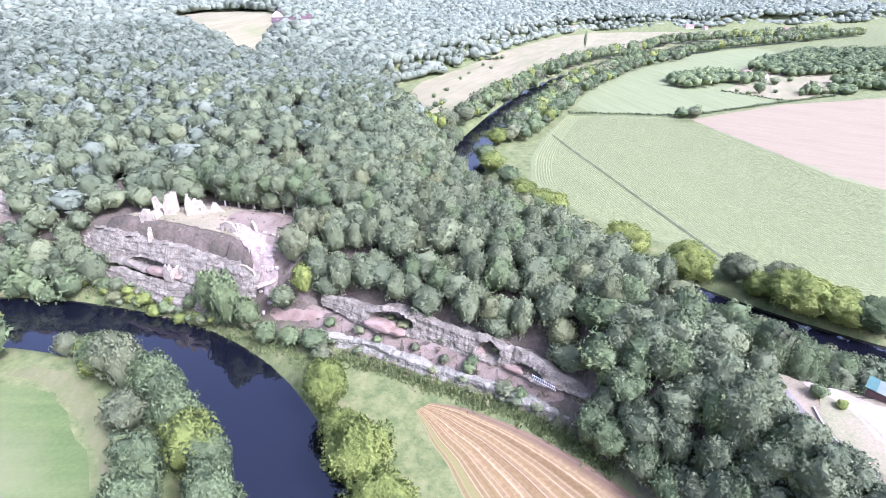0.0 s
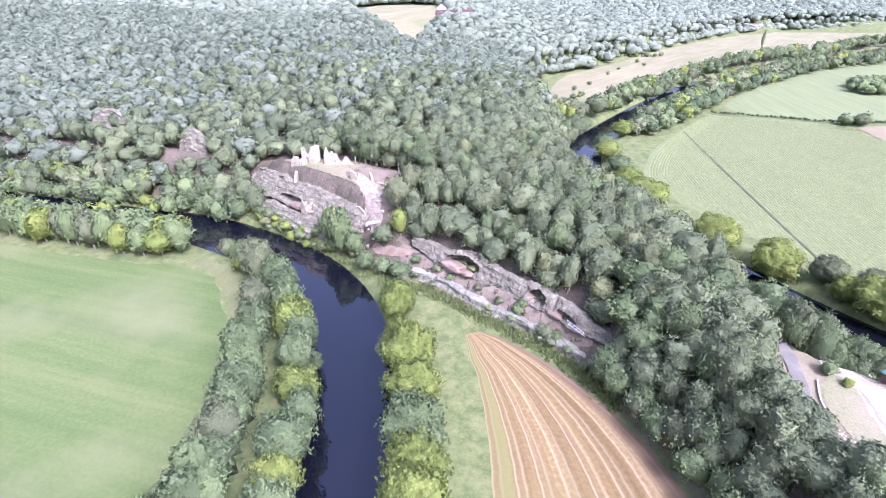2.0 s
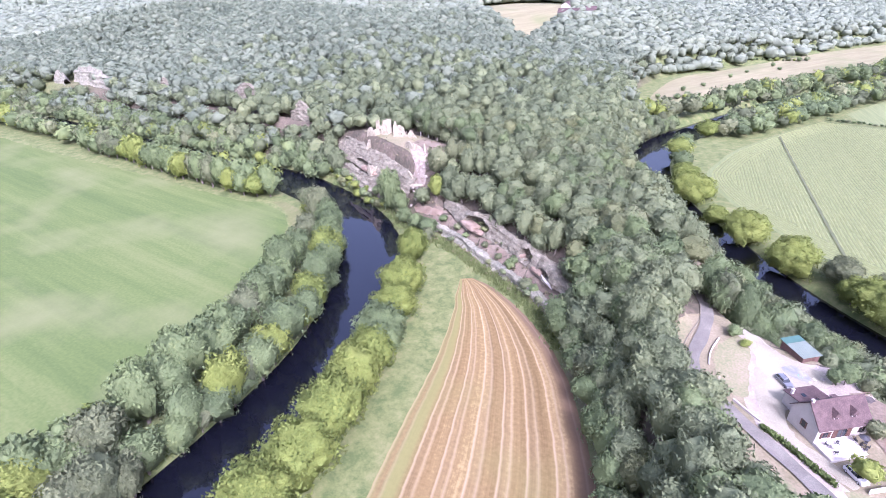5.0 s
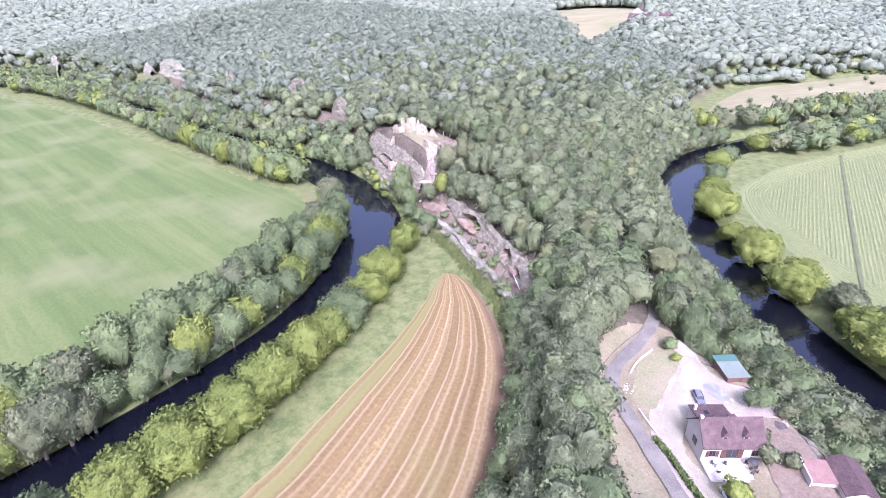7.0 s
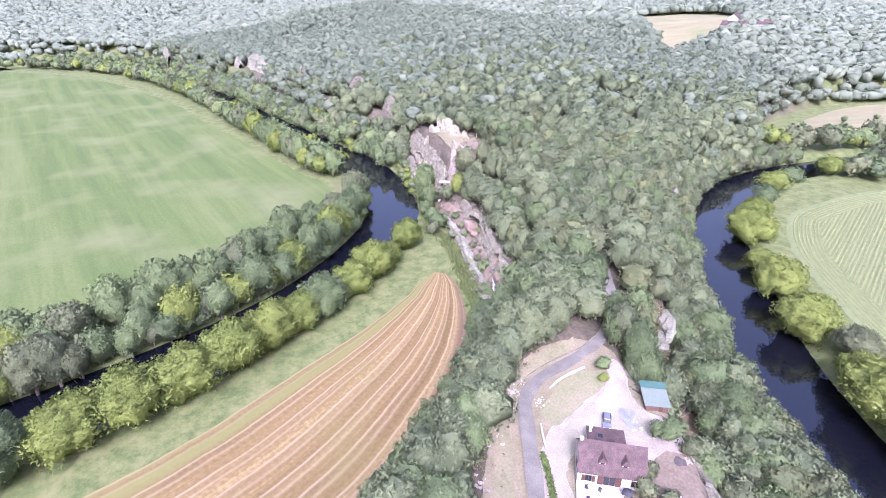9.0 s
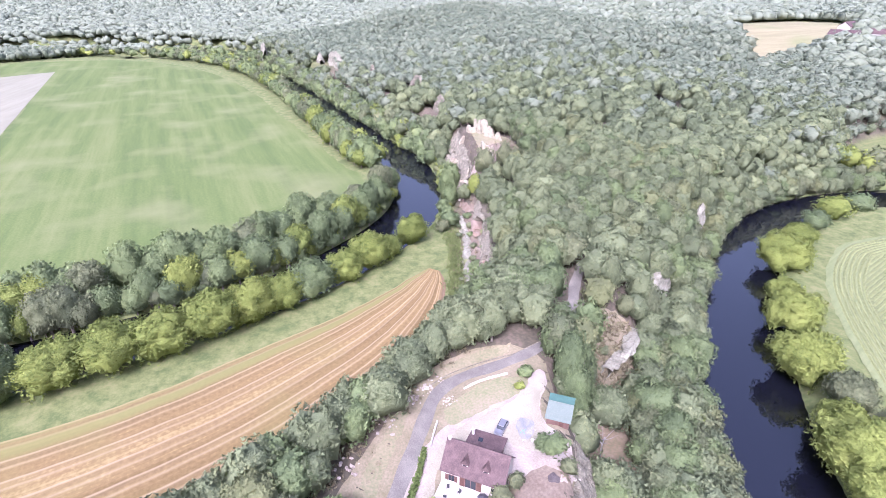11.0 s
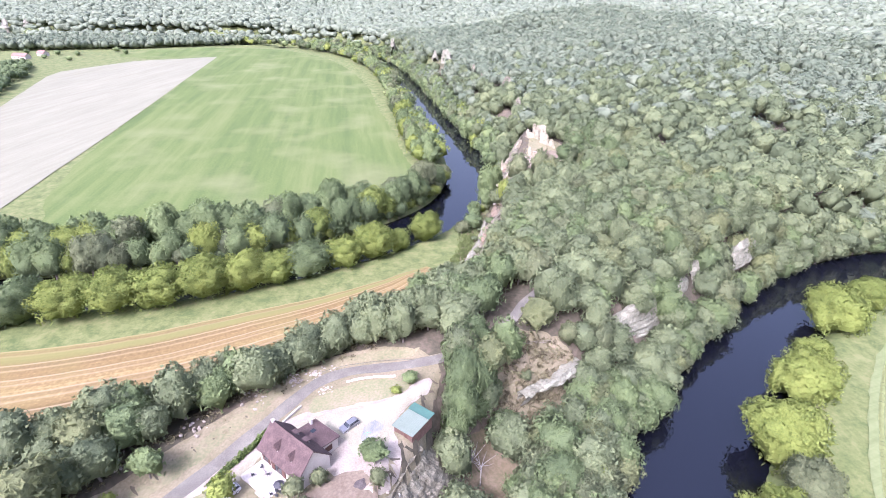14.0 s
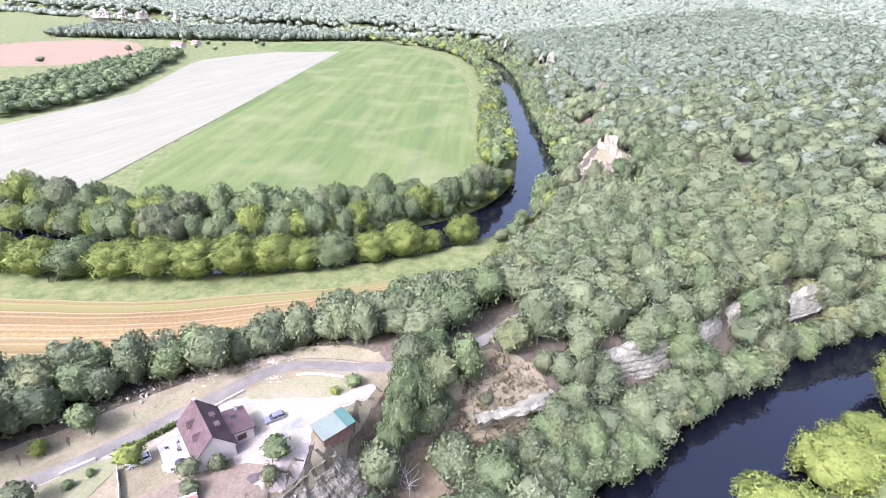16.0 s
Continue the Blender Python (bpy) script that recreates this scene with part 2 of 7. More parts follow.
def mesh_from(name, verts, faces, mat, smooth=False, tint=None, normals=None):
    """A mesh out of arrays: corner places, and faces of three or four corners each."""
    me = bpy.data.meshes.new(name)
    verts = np.asarray(verts, np.float32)
    groups = [np.asarray(f, np.int32) for f in (faces if isinstance(faces, (list, tuple)) else [faces]) if len(f)]
    loops = np.concatenate([g.ravel() for g in groups])
    sizes = np.concatenate([np.full(len(g), g.shape[1], np.int32) for g in groups])
    me.vertices.add(len(verts))
    me.vertices.foreach_set("co", verts.ravel())
    me.loops.add(len(loops))
    me.loops.foreach_set("vertex_index", loops)
    me.polygons.add(len(sizes))
    me.polygons.foreach_set("loop_start", np.concatenate([[0], np.cumsum(sizes)[:-1]]).astype(np.int32))
    me.polygons.foreach_set("loop_total", sizes)
    me.polygons.foreach_set("use_smooth", np.full(len(sizes), smooth))
    if tint is not None:
        me.attributes.new("tint", "FLOAT", "POINT").data.foreach_set("value", np.asarray(tint, np.float32))
    me.materials.append(mat)
    me.update(calc_edges=True)
    if normals is not None:
        me.normals_split_custom_set_from_vertices(np.asarray(normals, np.float32) / np.linalg.norm(normals, axis=1)[:, None])
    return me


def grid_faces(rows, cols, wrap=False):
    i, j = np.meshgrid(np.arange(rows - 1), np.arange(cols if wrap else cols - 1), indexing="ij")
    k = (j + 1) % cols
    return np.stack([i * cols + j, i * cols + k, (i + 1) * cols + k, (i + 1) * cols + j], -1).reshape(-1, 4)


def steps(lo, mid_lo, mid_hi, hi, fine, grow=1.09):
    """Even fine steps in the middle, growing ones outside."""
    mid = list(np.arange(mid_lo, mid_hi + fine, fine))
    s, v = fine, mid[-1]
    while v < hi:
        s *= grow
        v += s
        mid.append(v)
    s, v = fine, mid_lo
    while v > lo:
        s *= grow
        v -= s
        mid.insert(0, v)
    return np.array(mid)


def structure(name, me, label, category):
    return tagged(new(name, me), label, category, kind="structure")


gx, gy = steps(-4400, -270, 205, 4400, 2.8), steps(-2600, -80, 400, 4600, 2.8)
GX, GY = np.meshgrid(gx, gy)
GZ = height(GX, GY)


def lie_all(x, y):
    """The ground sheet's height at many places."""
    x, y = np.asarray(x, float), np.asarray(y, float)
    i, j = np.clip(np.searchsorted(gx, x) - 1, 0, len(gx) - 2), np.clip(np.searchsorted(gy, y) - 1, 0, len(gy) - 2)
    u, v = (x - gx[i]) / (gx[i + 1] - gx[i]), (y - gy[j]) / (gy[j + 1] - gy[j])
    return (GZ[j, i] * (1 - u) + GZ[j, i + 1] * u) * (1 - v) + (GZ[j + 1, i] * (1 - u) + GZ[j + 1, i + 1] * u) * v


def lie(x, y):
    return float(lie_all(np.array([x]), np.array([y]))[0])


ground_mesh = mesh_from("ground", np.stack([GX, GY, GZ], -1).reshape(-1, 3), grid_faces(len(gy), len(gx)), M_GROUND, True)
ground_mesh.attributes.new("grass", "FLOAT", "POINT").data.foreach_set("value", np.maximum(ramp01(3, -3, depth_in(GX, GY, HIGH) + 2 * waves(GX, GY, 12, 4)), ramp01(380, 520, np.hypot(GX, GY - 100))).astype(np.float32).ravel())
structure("ground", ground_mesh, "grassy valley floor and leafy woodland earth", "ground")


def ribbon(line, name, mat, z, spread=1.0, step=6.0):
    """A level strip along a line that carries its width."""
    seg = np.hypot(*np.diff(line[:, :2], axis=0).T)
    at = np.concatenate([[0], np.cumsum(seg)])
    s = np.linspace(0, at[-1], int(at[-1] / step))
    x, y, w = (np.interp(s, at, line[:, k]) for k in range(3))
    tx, ty = np.gradient(x), np.gradient(y)
    ln = np.hypot(tx, ty)
    nx, ny = -ty / ln, tx / ln
    cols = np.linspace(-0.5, 0.5, 5) * spread
    v = np.stack([np.stack([x + nx * c * (w + 8), y + ny * c * (w + 8), np.full_like(x, z)], -1) for c in cols], 1)
    return mesh_from(name, v.reshape(-1, 3), grid_faces(len(x), 5), mat, True)


def water_material():
    m = bpy.data.materials.new("river_water")
    m.use_nodes = True
    n, ln = m.node_tree.nodes, m.node_tree.links
    b = n["Principled BSDF"]
    b.inputs["Base Color"].default_value = (0.004, 0.0045, 0.008, 1)
    b.inputs["Roughness"].default_value = 0.02
    b.inputs["IOR"].default_value = 1.62
    geo, tex, bp = n.new("ShaderNodeNewGeometry"), n.new("ShaderNodeTexNoise"), n.new("ShaderNodeBump")
    tex.inputs["Scale"].default_value, tex.inputs["Detail"].default_value = 0.5, 4.0
    bp.inputs["Strength"].default_value, bp.inputs["Distance"].default_value = 0.05, 0.1
    ln.new(geo.outputs["Position"], tex.inputs["Vector"])
    ln.new(tex.outputs["Fac"], bp.inputs["Height"])
    ln.new(bp.outputs[0], b.inputs["Normal"])
    return m


M_WATER = water_material()
structure("water_west", ribbon(RIVER_A, "water_west", M_WATER, WATER), "calm dark river water with reflections", "river")
structure("water_east", ribbon(RIVER_B, "water_east", M_WATER, WATER), "calm dark river water with reflections", "river")


# ---- fields ----
def along(line, count):
    """Places at even steps along a line."""
    at = np.concatenate([[0], np.cumsum(np.hypot(*np.diff(line[:, :2], axis=0).T))])
    s = np.linspace(0, at[-1], count)
    return np.stack([np.interp(s, at, line[:, k]) for k in range(line.shape[1])], 1)


def sheet(name, ring, mat, label, category="field", lift=0.2, step=6.0, soft=2, ragged=0.35):
    """A field that lies on the land, within a closed line."""
    ring = rounded(ring, soft, True) if soft else np.array(ring, float)
    if ragged:
        size = np.hypot(*np.ptp(ring, axis=0))
        ring = along(np.vstack([ring, ring[:1]]), int(min(300, max(60, size * 2.2))))[:-1]
        ring = ring + ragged * np.array([(noise.noise(Vector((x * 0.8, y * 0.8, 1.5))) + noise.noise(Vector((x * 0.25, y * 0.25, 8.5))), noise.noise(Vector((x * 0.8, y * 0.8, 4.5))) + noise.noise(Vector((x * 0.25, y * 0.25, 11.5)))) for x, y in ring])
    bm = bmesh.new()
    vs = [bm.verts.new((p[0], p[1], 0)) for p in ring]
    bm.faces.new(vs)
    lo, hi = ring.min(0), ring.max(0)
    for axis in (0, 1):
        for c in np.arange(lo[axis] + step, hi[axis], step):
            co, no = [0, 0, 0], [0, 0, 0]
            co[axis], no[axis] = c, 1
            bmesh.ops.bisect_plane(bm, geom=bm.verts[:] + bm.edges[:] + bm.faces[:], plane_co=co, plane_no=no)
    bm.verts.ensure_lookup_table()
    pts = np.array([v.co[:2] for v in bm.verts])
    z = lie_all(pts[:, 0], pts[:, 1]) + lift
    for v, h in zip(bm.verts, z):
        v.co.z = h
    for f in bm.faces:
        f.smooth = True
        if f.normal.z < 0:
            f.normal_flip()
    me = bpy.data.meshes.new(name)
    bm.to_mesh(me)
    bm.free()
    me.materials.append(mat)
    return structure(name, me, label, category)


def striped(name, colours, across, along, rough=0.95, turn=0.0, blotch=None, attr=False, bump=0.2, tracks=0):
    """Tilled land: streaks along one direction, laid by stored strip coordinates or by a bearing, with broad blotches."""
    m = bpy.data.materials.new(name)
    m.use_nodes = True
    n, ln = m.node_tree.nodes, m.node_tree.links
    b = n["Principled BSDF"]
    b.inputs["Roughness"].default_value = rough
    b.inputs["Specular IOR Level"].default_value = 0.15
    mp = n.new("ShaderNodeMapping")
    if attr:
        src = n.new("ShaderNodeAttribute")
        src.attribute_name = "strip"
        ln.new(src.outputs["Vector"], mp.inputs["Vector"])
    else:
        src = n.new("ShaderNodeNewGeometry")
        mp.vector_type = "TEXTURE"
        mp.inputs["Rotation"].default_value = (0, 0, turn)
        ln.new(src.outputs["Position"], mp.inputs["Vector"])
    sc = n.new("ShaderNodeVectorMath")
    sc.operation = "MULTIPLY"
    sc.inputs[1].default_value = (across, along, 0)
    ln.new(mp.outputs[0], sc.inputs[0])
    fine, wide, blot, grit = (n.new("ShaderNodeTexNoise") for _ in range(4))
    fine.inputs["Scale"].default_value, fine.inputs["Detail"].default_value = 1.0, 5.0
    fine.inputs["Roughness"].default_value = 0.65
    wide.inputs["Scale"].default_value, wide.inputs["Detail"].default_value = 0.3, 2.0
    ln.new(sc.outputs[0], fine.inputs["Vector"])
    ln.new(sc.outputs[0], wide.inputs["Vector"])
    pos = n.new("ShaderNodeNewGeometry")
    blot.inputs["Scale"].default_value, blot.inputs["Detail"].default_value = 0.02, 4.0
    grit.inputs["Scale"].default_value, grit.inputs["Detail"].default_value = 0.9, 4.0
    ln.new(pos.outputs["Position"], blot.inputs["Vector"])
    ln.new(pos.outputs["Position"], grit.inputs["Vector"])
    add = None
    for tex, w in ((fine, 0.5), (wide, 0.28), (grit, 0.22)):
        k = n.new("ShaderNodeMath")
        k.operation = "MULTIPLY_ADD"
        k.inputs[1].default_value = w
        ln.new(tex.outputs["Fac"], k.inputs[0])
        if add:
            ln.new(add.outputs[0], k.inputs[2])
        else:
            k.inputs[2].default_value = 0.0
        add = k
    ramp = n.new("ShaderNodeValToRGB")
    e = ramp.color_ramp.elements
    e[0].position, e[0].color = 0.40, (*colours[0], 1)
    e[1].position, e[1].color = 0.61, (*colours[-1], 1)
    for i, c in enumerate(colours[1:-1]):
        e.new(0.40 + 0.21 * (i + 1) / (len(colours) - 1)).color = (*c, 1)
    ln.new(add.outputs[0], ramp.inputs["Fac"])
    last = ramp.outputs["Color"]
    if tracks:
        # pairs of pale wheel tracks that run with the streaks
        sep, turns, peak, fade, mt = n.new("ShaderNodeSeparateXYZ"), n.new("ShaderNodeMath"), n.new("ShaderNodeValToRGB"), n.new("ShaderNodeMath"), n.new("ShaderNodeMix")
        wob = n.new("ShaderNodeMath")
        wob.operation, wob.inputs[1].default_value = "MULTIPLY_ADD", 1.6
        ln.new(mp.outputs[0], sep.inputs[0])
        ln.new(wide.outputs["Fac"], wob.inputs[0])
        ln.new(sep.outputs["X"], wob.inputs[2])
        per = n.new("ShaderNodeMath")
        per.operation, per.inputs[1].default_value = "DIVIDE", tracks
        ln.new(wob.outputs[0], per.inputs[0])
        turns.operation = "FRACT"
        ln.new(per.outputs[0], turns.inputs[0])
        pe = peak.color_ramp.elements
        pe[0].position, pe[0].color, pe[1].position, pe[1].color = 0.08, (0, 0, 0, 1), 0.92, (0, 0, 0, 1)
        for at, v in ((0.15, 1), (0.24, 0.1), (0.42, 0.1), (0.52, 0.6), (0.62, 0)):
            pe.new(at).color = (v, v, v, 1)
        ln.new(turns.outputs[0], peak.inputs["Fac"])
        fade.operation = "MULTIPLY"
        ln.new(peak.outputs["Color"], fade.inputs[0])
        ln.new(blot.outputs["Fac"], fade.inputs[1])
        mt.data_type = "RGBA"
        ln.new(fade.outputs[0], mt.inputs["Factor"])
        ln.new(last, mt.inputs["A"])
        mt.inputs["B"].default_value = (0.36, 0.30, 0.20, 1)
        last = mt.outputs["Result"]
        # grass has come up in a strip along one side; the other side is a darker brown
        place, green, dark = n.new("ShaderNodeMath"), n.new("ShaderNodeMix"), n.new("ShaderNodeMix")
        place.operation, place.inputs[1].default_value = "DIVIDE", 46.0
        ln.new(sep.outputs["X"], place.inputs[0])
        for mixer, tone, stops in ((green, (0.15, 0.158, 0.055, 1), ((0.0, 0.5), (0.04, 0.1), (0.07, 0.75), (0.11, 0.7), (0.15, 0.0), (1.0, 0.0))), (dark, (0.115, 0.08, 0.055, 1), ((0.0, 0.0), (0.86, 0.0), (0.95, 0.75), (1.0, 0.6)))):
            band = n.new("ShaderNodeValToRGB")
            be = band.color_ramp.elements
            be[0].position, be[0].color, be[1].position, be[1].color = stops[0][0], (stops[0][1],) * 3 + (1,), stops[-1][0], (stops[-1][1],) * 3 + (1,)
            for at, v in stops[1:-1]:
                be.new(at).color = (v, v, v, 1)
            ln.new(place.outputs[0], band.inputs["Fac"])
            mixer.data_type = "RGBA"
            ln.new(band.outputs["Color"], mixer.inputs["Factor"])
            ln.new(last, mixer.inputs["A"])
            mixer.inputs["B"].default_value = tone
            last = mixer.outputs["Result"]
    if blotch:
        br = n.new("ShaderNodeMapRange")
        br.inputs["From Min"].default_value, br.inputs["From Max"].default_value, br.inputs["To Max"].default_value = 0.5, 0.72, 0.75
        ln.new(blot.outputs["Fac"], br.inputs["Value"])
        mx = n.new("ShaderNodeMix")
        mx.data_type = "RGBA"
        ln.new(br.outputs["Result"], mx.inputs["Factor"])
        ln.new(last, mx.inputs["A"])
        mx.inputs["B"].default_value = (*blotch, 1)
        last = mx.outputs["Result"]
    ln.new(last, b.inputs["Base Color"])
    bp = n.new("ShaderNodeBump")
    bp.inputs["Strength"].default_value, bp.inputs["Distance"].default_value = bump, 0.3
    ln.new(add.outputs[0], bp.inputs["Height"])
    ln.new(bp.outputs[0], b.inputs["Normal"])
    return m


M_STUBBLE = striped("stubble", [(0.109, 0.077, 0.031), (0.144, 0.102, 0.042), (0.175, 0.126, 0.054), (0.24, 0.185, 0.084)], 0.3, 0.005, attr=True, blotch=(0.152, 0.133, 0.048), tracks=6.3)
M_GREEN = striped("young_crop", [(0.069, 0.100, 0.031), (0.088, 0.120, 0.037), (0.118, 0.141, 0.052)], 0.10, 0.006, turn=radians(90), blotch=(0.155, 0.164, 0.077))
M_WHEAT = striped("ripe_wheat", [(0.164, 0.163, 0.114), (0.182, 0.182, 0.128), (0.201, 0.200, 0.142)], 0.2, 0.02, turn=radians(75))
M_CORN = striped("maize", [(0.122, 0.145, 0.063), (0.143, 0.167, 0.074), (0.164, 0.186, 0.086)], 0.55, 0.02, turn=radians(11))
M_PINK = striped("bare_red_soil", [(0.168, 0.142, 0.085), (0.205, 0.173, 0.107)], 0.5, 0.06, turn=radians(60))
M_REDSOIL = striped("reddish_soil", [(0.175, 0.125, 0.082), (0.215, 0.158, 0.105)], 0.4, 0.06, turn=radians(60))
M_HAY = striped("mown_meadow", [(0.160, 0.150, 0.081), (0.220, 0.205, 0.117)], 0.15, 0.02, turn=radians(-25), blotch=(0.130, 0.150, 0.063))
GREEN = [(-60, -92), (-56, 0), (-58, 20), (-68, 55), (-78, 80), (-104, 112), (-130, 121), (-150, 112), (-222, 112), (-300, 104), (-426, 100), (-595, 68), (-700, 20), (-775, -48), (-790, -250), (-652, -250), (-655, -103)]
FIELD_L = rounded([(-7, 108), (-4, 101), (3, 87), (9, 72), (17, 43), (25, 16), (29, -5), (31, -50), (34, -120)], 2)
FIELD_R = rounded([(-3, 111), (8, 109), (28, 97), (45, 82), (58, 63), (70, 42), (82, 0), (90, -60), (96, -120)], 2)


def harvested_field():
    rows, cols = 130, 50
    a, b = along(FIELD_L, rows), along(FIELD_R, rows)
    c = np.linspace(0, 1, cols)
    sway = np.array([0.35 * noise.noise(Vector((k * 0.2, 0.5, 0))) + 0.15 * noise.noise(Vector((k * 1.3, 3.5, 0))) for k in range(rows)])
    a, b = a + sway[:, None], b - sway[::-1, None]
    p = a[:, None] + (b - a)[:, None] * c[None, :, None]
    z = height(p[..., 0], p[..., 1])
    z = np.minimum(z, 0.8) + 0.13
    me = mesh_from("crop_field", np.dstack([p, z]).reshape(-1, 3), grid_faces(rows, cols), M_STUBBLE, True)
    strip = np.zeros((rows, cols, 3), np.float32)
    strip[..., 0], strip[..., 1] = c[None] * 46, (np.arange(rows) * 1.9)[:, None]
    me.attributes.new("strip", "FLOAT_VECTOR", "POINT").data.foreach_set("vector", strip.ravel())
    structure("crop_field", me, "pale brown harvested field with curving wheel tracks", "field")


harvested_field()
sheet("green_field", GREEN, M_GREEN, "large smooth light green crop field", lift=0.08, ragged=1.6)
M_MARGIN = striped("dry_margin", [(0.098, 0.114, 0.045), (0.118, 0.128, 0.052), (0.145, 0.14, 0.068)], 0.25, 0.1, turn=radians(12), blotch=(0.185, 0.15, 0.098))
sheet("field_margin", [(-58, -92), (-54, -20), (-56, 20), (-66, 55), (-77, 82), (-92, 101), (-116, 119), (-132, 123), (-124, 126), (-106, 121), (-88, 106), (-72, 86), (-58, 55), (-48, 20), (-46, -20), (-50, -92)], M_MARGIN, "dry trodden margin between crop and bank trees", "field", 0.14, 4.0, 1, 0.8)
sheet("wheat_field", [(-74, -92), (-226, -94), (-668, -107), (-628, -206), (-540, -258), (-500, -256), (-316, -214), (-182, -238), (-60, -320), (-20, -220)], M_WHEAT, "pale ripe cereal field, almost white", lift=0.34, soft=0, ragged=0)
sheet("maize_field", [(51, 289), (58, 335), (78, 390), (105, 450), (203, 440), (231, 301), (300, 203), (250, 120), (160, 158), (117, 193), (104, 204), (84, 224), (66, 246), (53, 275)], M_CORN, "light green maize field in straight rows", soft=1)
sheet("far_green_field", [(110, 458), (149, 557), (200, 660), (266, 756), (400, 860), (540, 930), (440, 700), (330, 540), (306, 495), (200, 449)], M_CORN, "light green field beside the far river", soft=1)
sheet("bare_field", [(204, 436), (311, 493), (470, 535), (640, 420), (480, 180), (300, 205), (232, 300)], M_PINK, "bare pinkish brown ploughed field", soft=0)
sheet("hay_meadow", [(-20, 440), (-30, 480), (-30, 590), (10, 660), (125, 930), (280, 1150), (480, 1180), (660, 1190), (560, 1080), (390, 960), (200, 760), (92, 600), (50, 500), (16, 432)], M_HAY, "dry pale mown meadow between woods and river", lift=0.14, step=20)
sheet("red_field", [(-651, -643), (-741, -487), (-611, -375), (-444, -375), (-420, -560)], M_REDSOIL, "bare reddish field on the far plain", step=25)

# ---- trees ----
def ball(sub):
    bm = bmesh.new()
    bmesh.ops.create_icosphere(bm, subdivisions=sub, radius=1.0)
    v, f = np.array([p.co[:] for p in bm.verts]), np.array([[p.index for p in q.verts] for q in bm.faces])
    bm.free()
    return v, f


BALLS = {k: ball(k) for k in (1, 2, 3, 4)}


def crown_shape(seed, leaves, core=2, size=0.13, spiky=0.0, squash=1.0, lumps=34, upright=0.0):
    """A crown of one metre radius round (0, 0, 0): billows of foliage over a dim heart, covered in many leaf clumps."""
    rng = np.random.default_rng(seed)
    lobe = rng.normal(size=(lumps, 3))
    lobe[:, 2] = np.abs(lobe[:, 2]) * 1.1 - 0.5
    lobe /= np.linalg.norm(lobe, axis=1)[:, None]
    fine = lumps > 40
    heart = 0.69 if fine else 0.6
    out_by = rng.uniform(0.60, 0.85, lumps) if fine else rng.uniform(0.5, 0.78, lumps)
    mid = lobe * out_by[:, None]
    big = (0.24 if fine else 0.30) * rng.uniform(0.75, 1.25, lumps) * (44 / lumps) ** 0.3
    hue = rng.normal(0, 0.06, lumps)

    def surface(d):
        r, home, rad, own = np.full(len(d), heart), np.zeros((len(d), 3)), np.full(len(d), heart), np.zeros(len(d))
        for c, b, u in zip(mid, big, hue):
            dc = d @ c
            disc = b * b - c @ c + dc * dc
            t = np.where(disc > 0, dc + np.sqrt(np.maximum(disc, 0)), 0)
            far = t > r
            r, home, rad, own = np.where(far, t, r), np.where(far[:, None], c, home), np.where(far, b, rad), np.where(far, u, own)
        return r, home, rad, own

    cv, cf = BALLS[core]
    core_r, core_home, core_rad, core_hue = surface(cv)
    shell = leaves < 80                      # far crowns: clumps that lie on the heart
    core_v = cv * (core_r * (0.96 if shell else 0.85) + rng.normal(0, 0.015 if shell else 0.03, len(cv)))[:, None]
    # sprays of three leaf clumps that spread from one twig and stand clear of the heart
    twigs = leaves // 3
    d = rng.normal(size=(twigs, 3))
    d[:, 2] = np.where(d[:, 2] < -0.6, -d[:, 2], d[:, 2])
    d /= np.linalg.norm(d, axis=1)[:, None]
    r, home, rad, own = surface(d)
    out = (d * r[:, None] - home) / rad[:, None]
    base = d * (r * rng.uniform(0.95 if shell else 0.84, (1.0 if shell else 0.97) + spiky, twigs))[:, None]
    d, out, base, own = (np.repeat(q, 3, axis=0) for q in (d, out, base, own))
    n = len(out)
    side = np.cross(out, rng.normal(size=(n, 3)))
    side /= np.linalg.norm(side, axis=1)[:, None]
    rise = rng.uniform(0.0, 0.12 if shell else 0.55, (n, 1)) + upright * rng.uniform(0, 1.2, (n, 1))
    axis = side + out * rise + np.array([0, 0, 0.1 + 0.7 * upright])
    axis /= np.linalg.norm(axis, axis=1)[:, None]
    face = out - axis * (out * axis).sum(1)[:, None] + rng.normal(0, 0.16, (n, 3))
    face /= np.linalg.norm(face, axis=1)[:, None]
    across = np.cross(face, axis)
    s = size * rng.uniform(0.6, 1.35, (n, 1))
    leaf = np.stack([base + across * s * 0.55, base - across * s * 0.55, base + axis * s * 1.5], 1).reshape(-1, 3)
    bow = 0.5 * out + 0.2 * d + 0.45 * face
    v = np.vstack([core_v, leaf])
    nrm = np.vstack([0.5 * (cv * core_r[:, None] - core_home) / core_rad[:, None] + 0.5 * cv, np.repeat(bow, 3, axis=0)])
    # the sides hang down rather than tuck in
    low = np.clip(-v[:, 2], 0, 1)
    v[:, :2] *= (1 / np.sqrt(np.maximum(0.34, 1 - 0.72 * low ** 2)))[:, None]
    v[:, 2] *= np.where(v[:, 2] < 0, 1.5, 1.0) * squash
    faces = np.arange(n * 3).reshape(-1, 3) + len(core_v)
    tint = np.concatenate([0.34 + core_hue + rng.normal(0, 0.02, len(cv)), np.repeat(0.34 + own, 3)])
    return v, cf, faces, tint, nrm


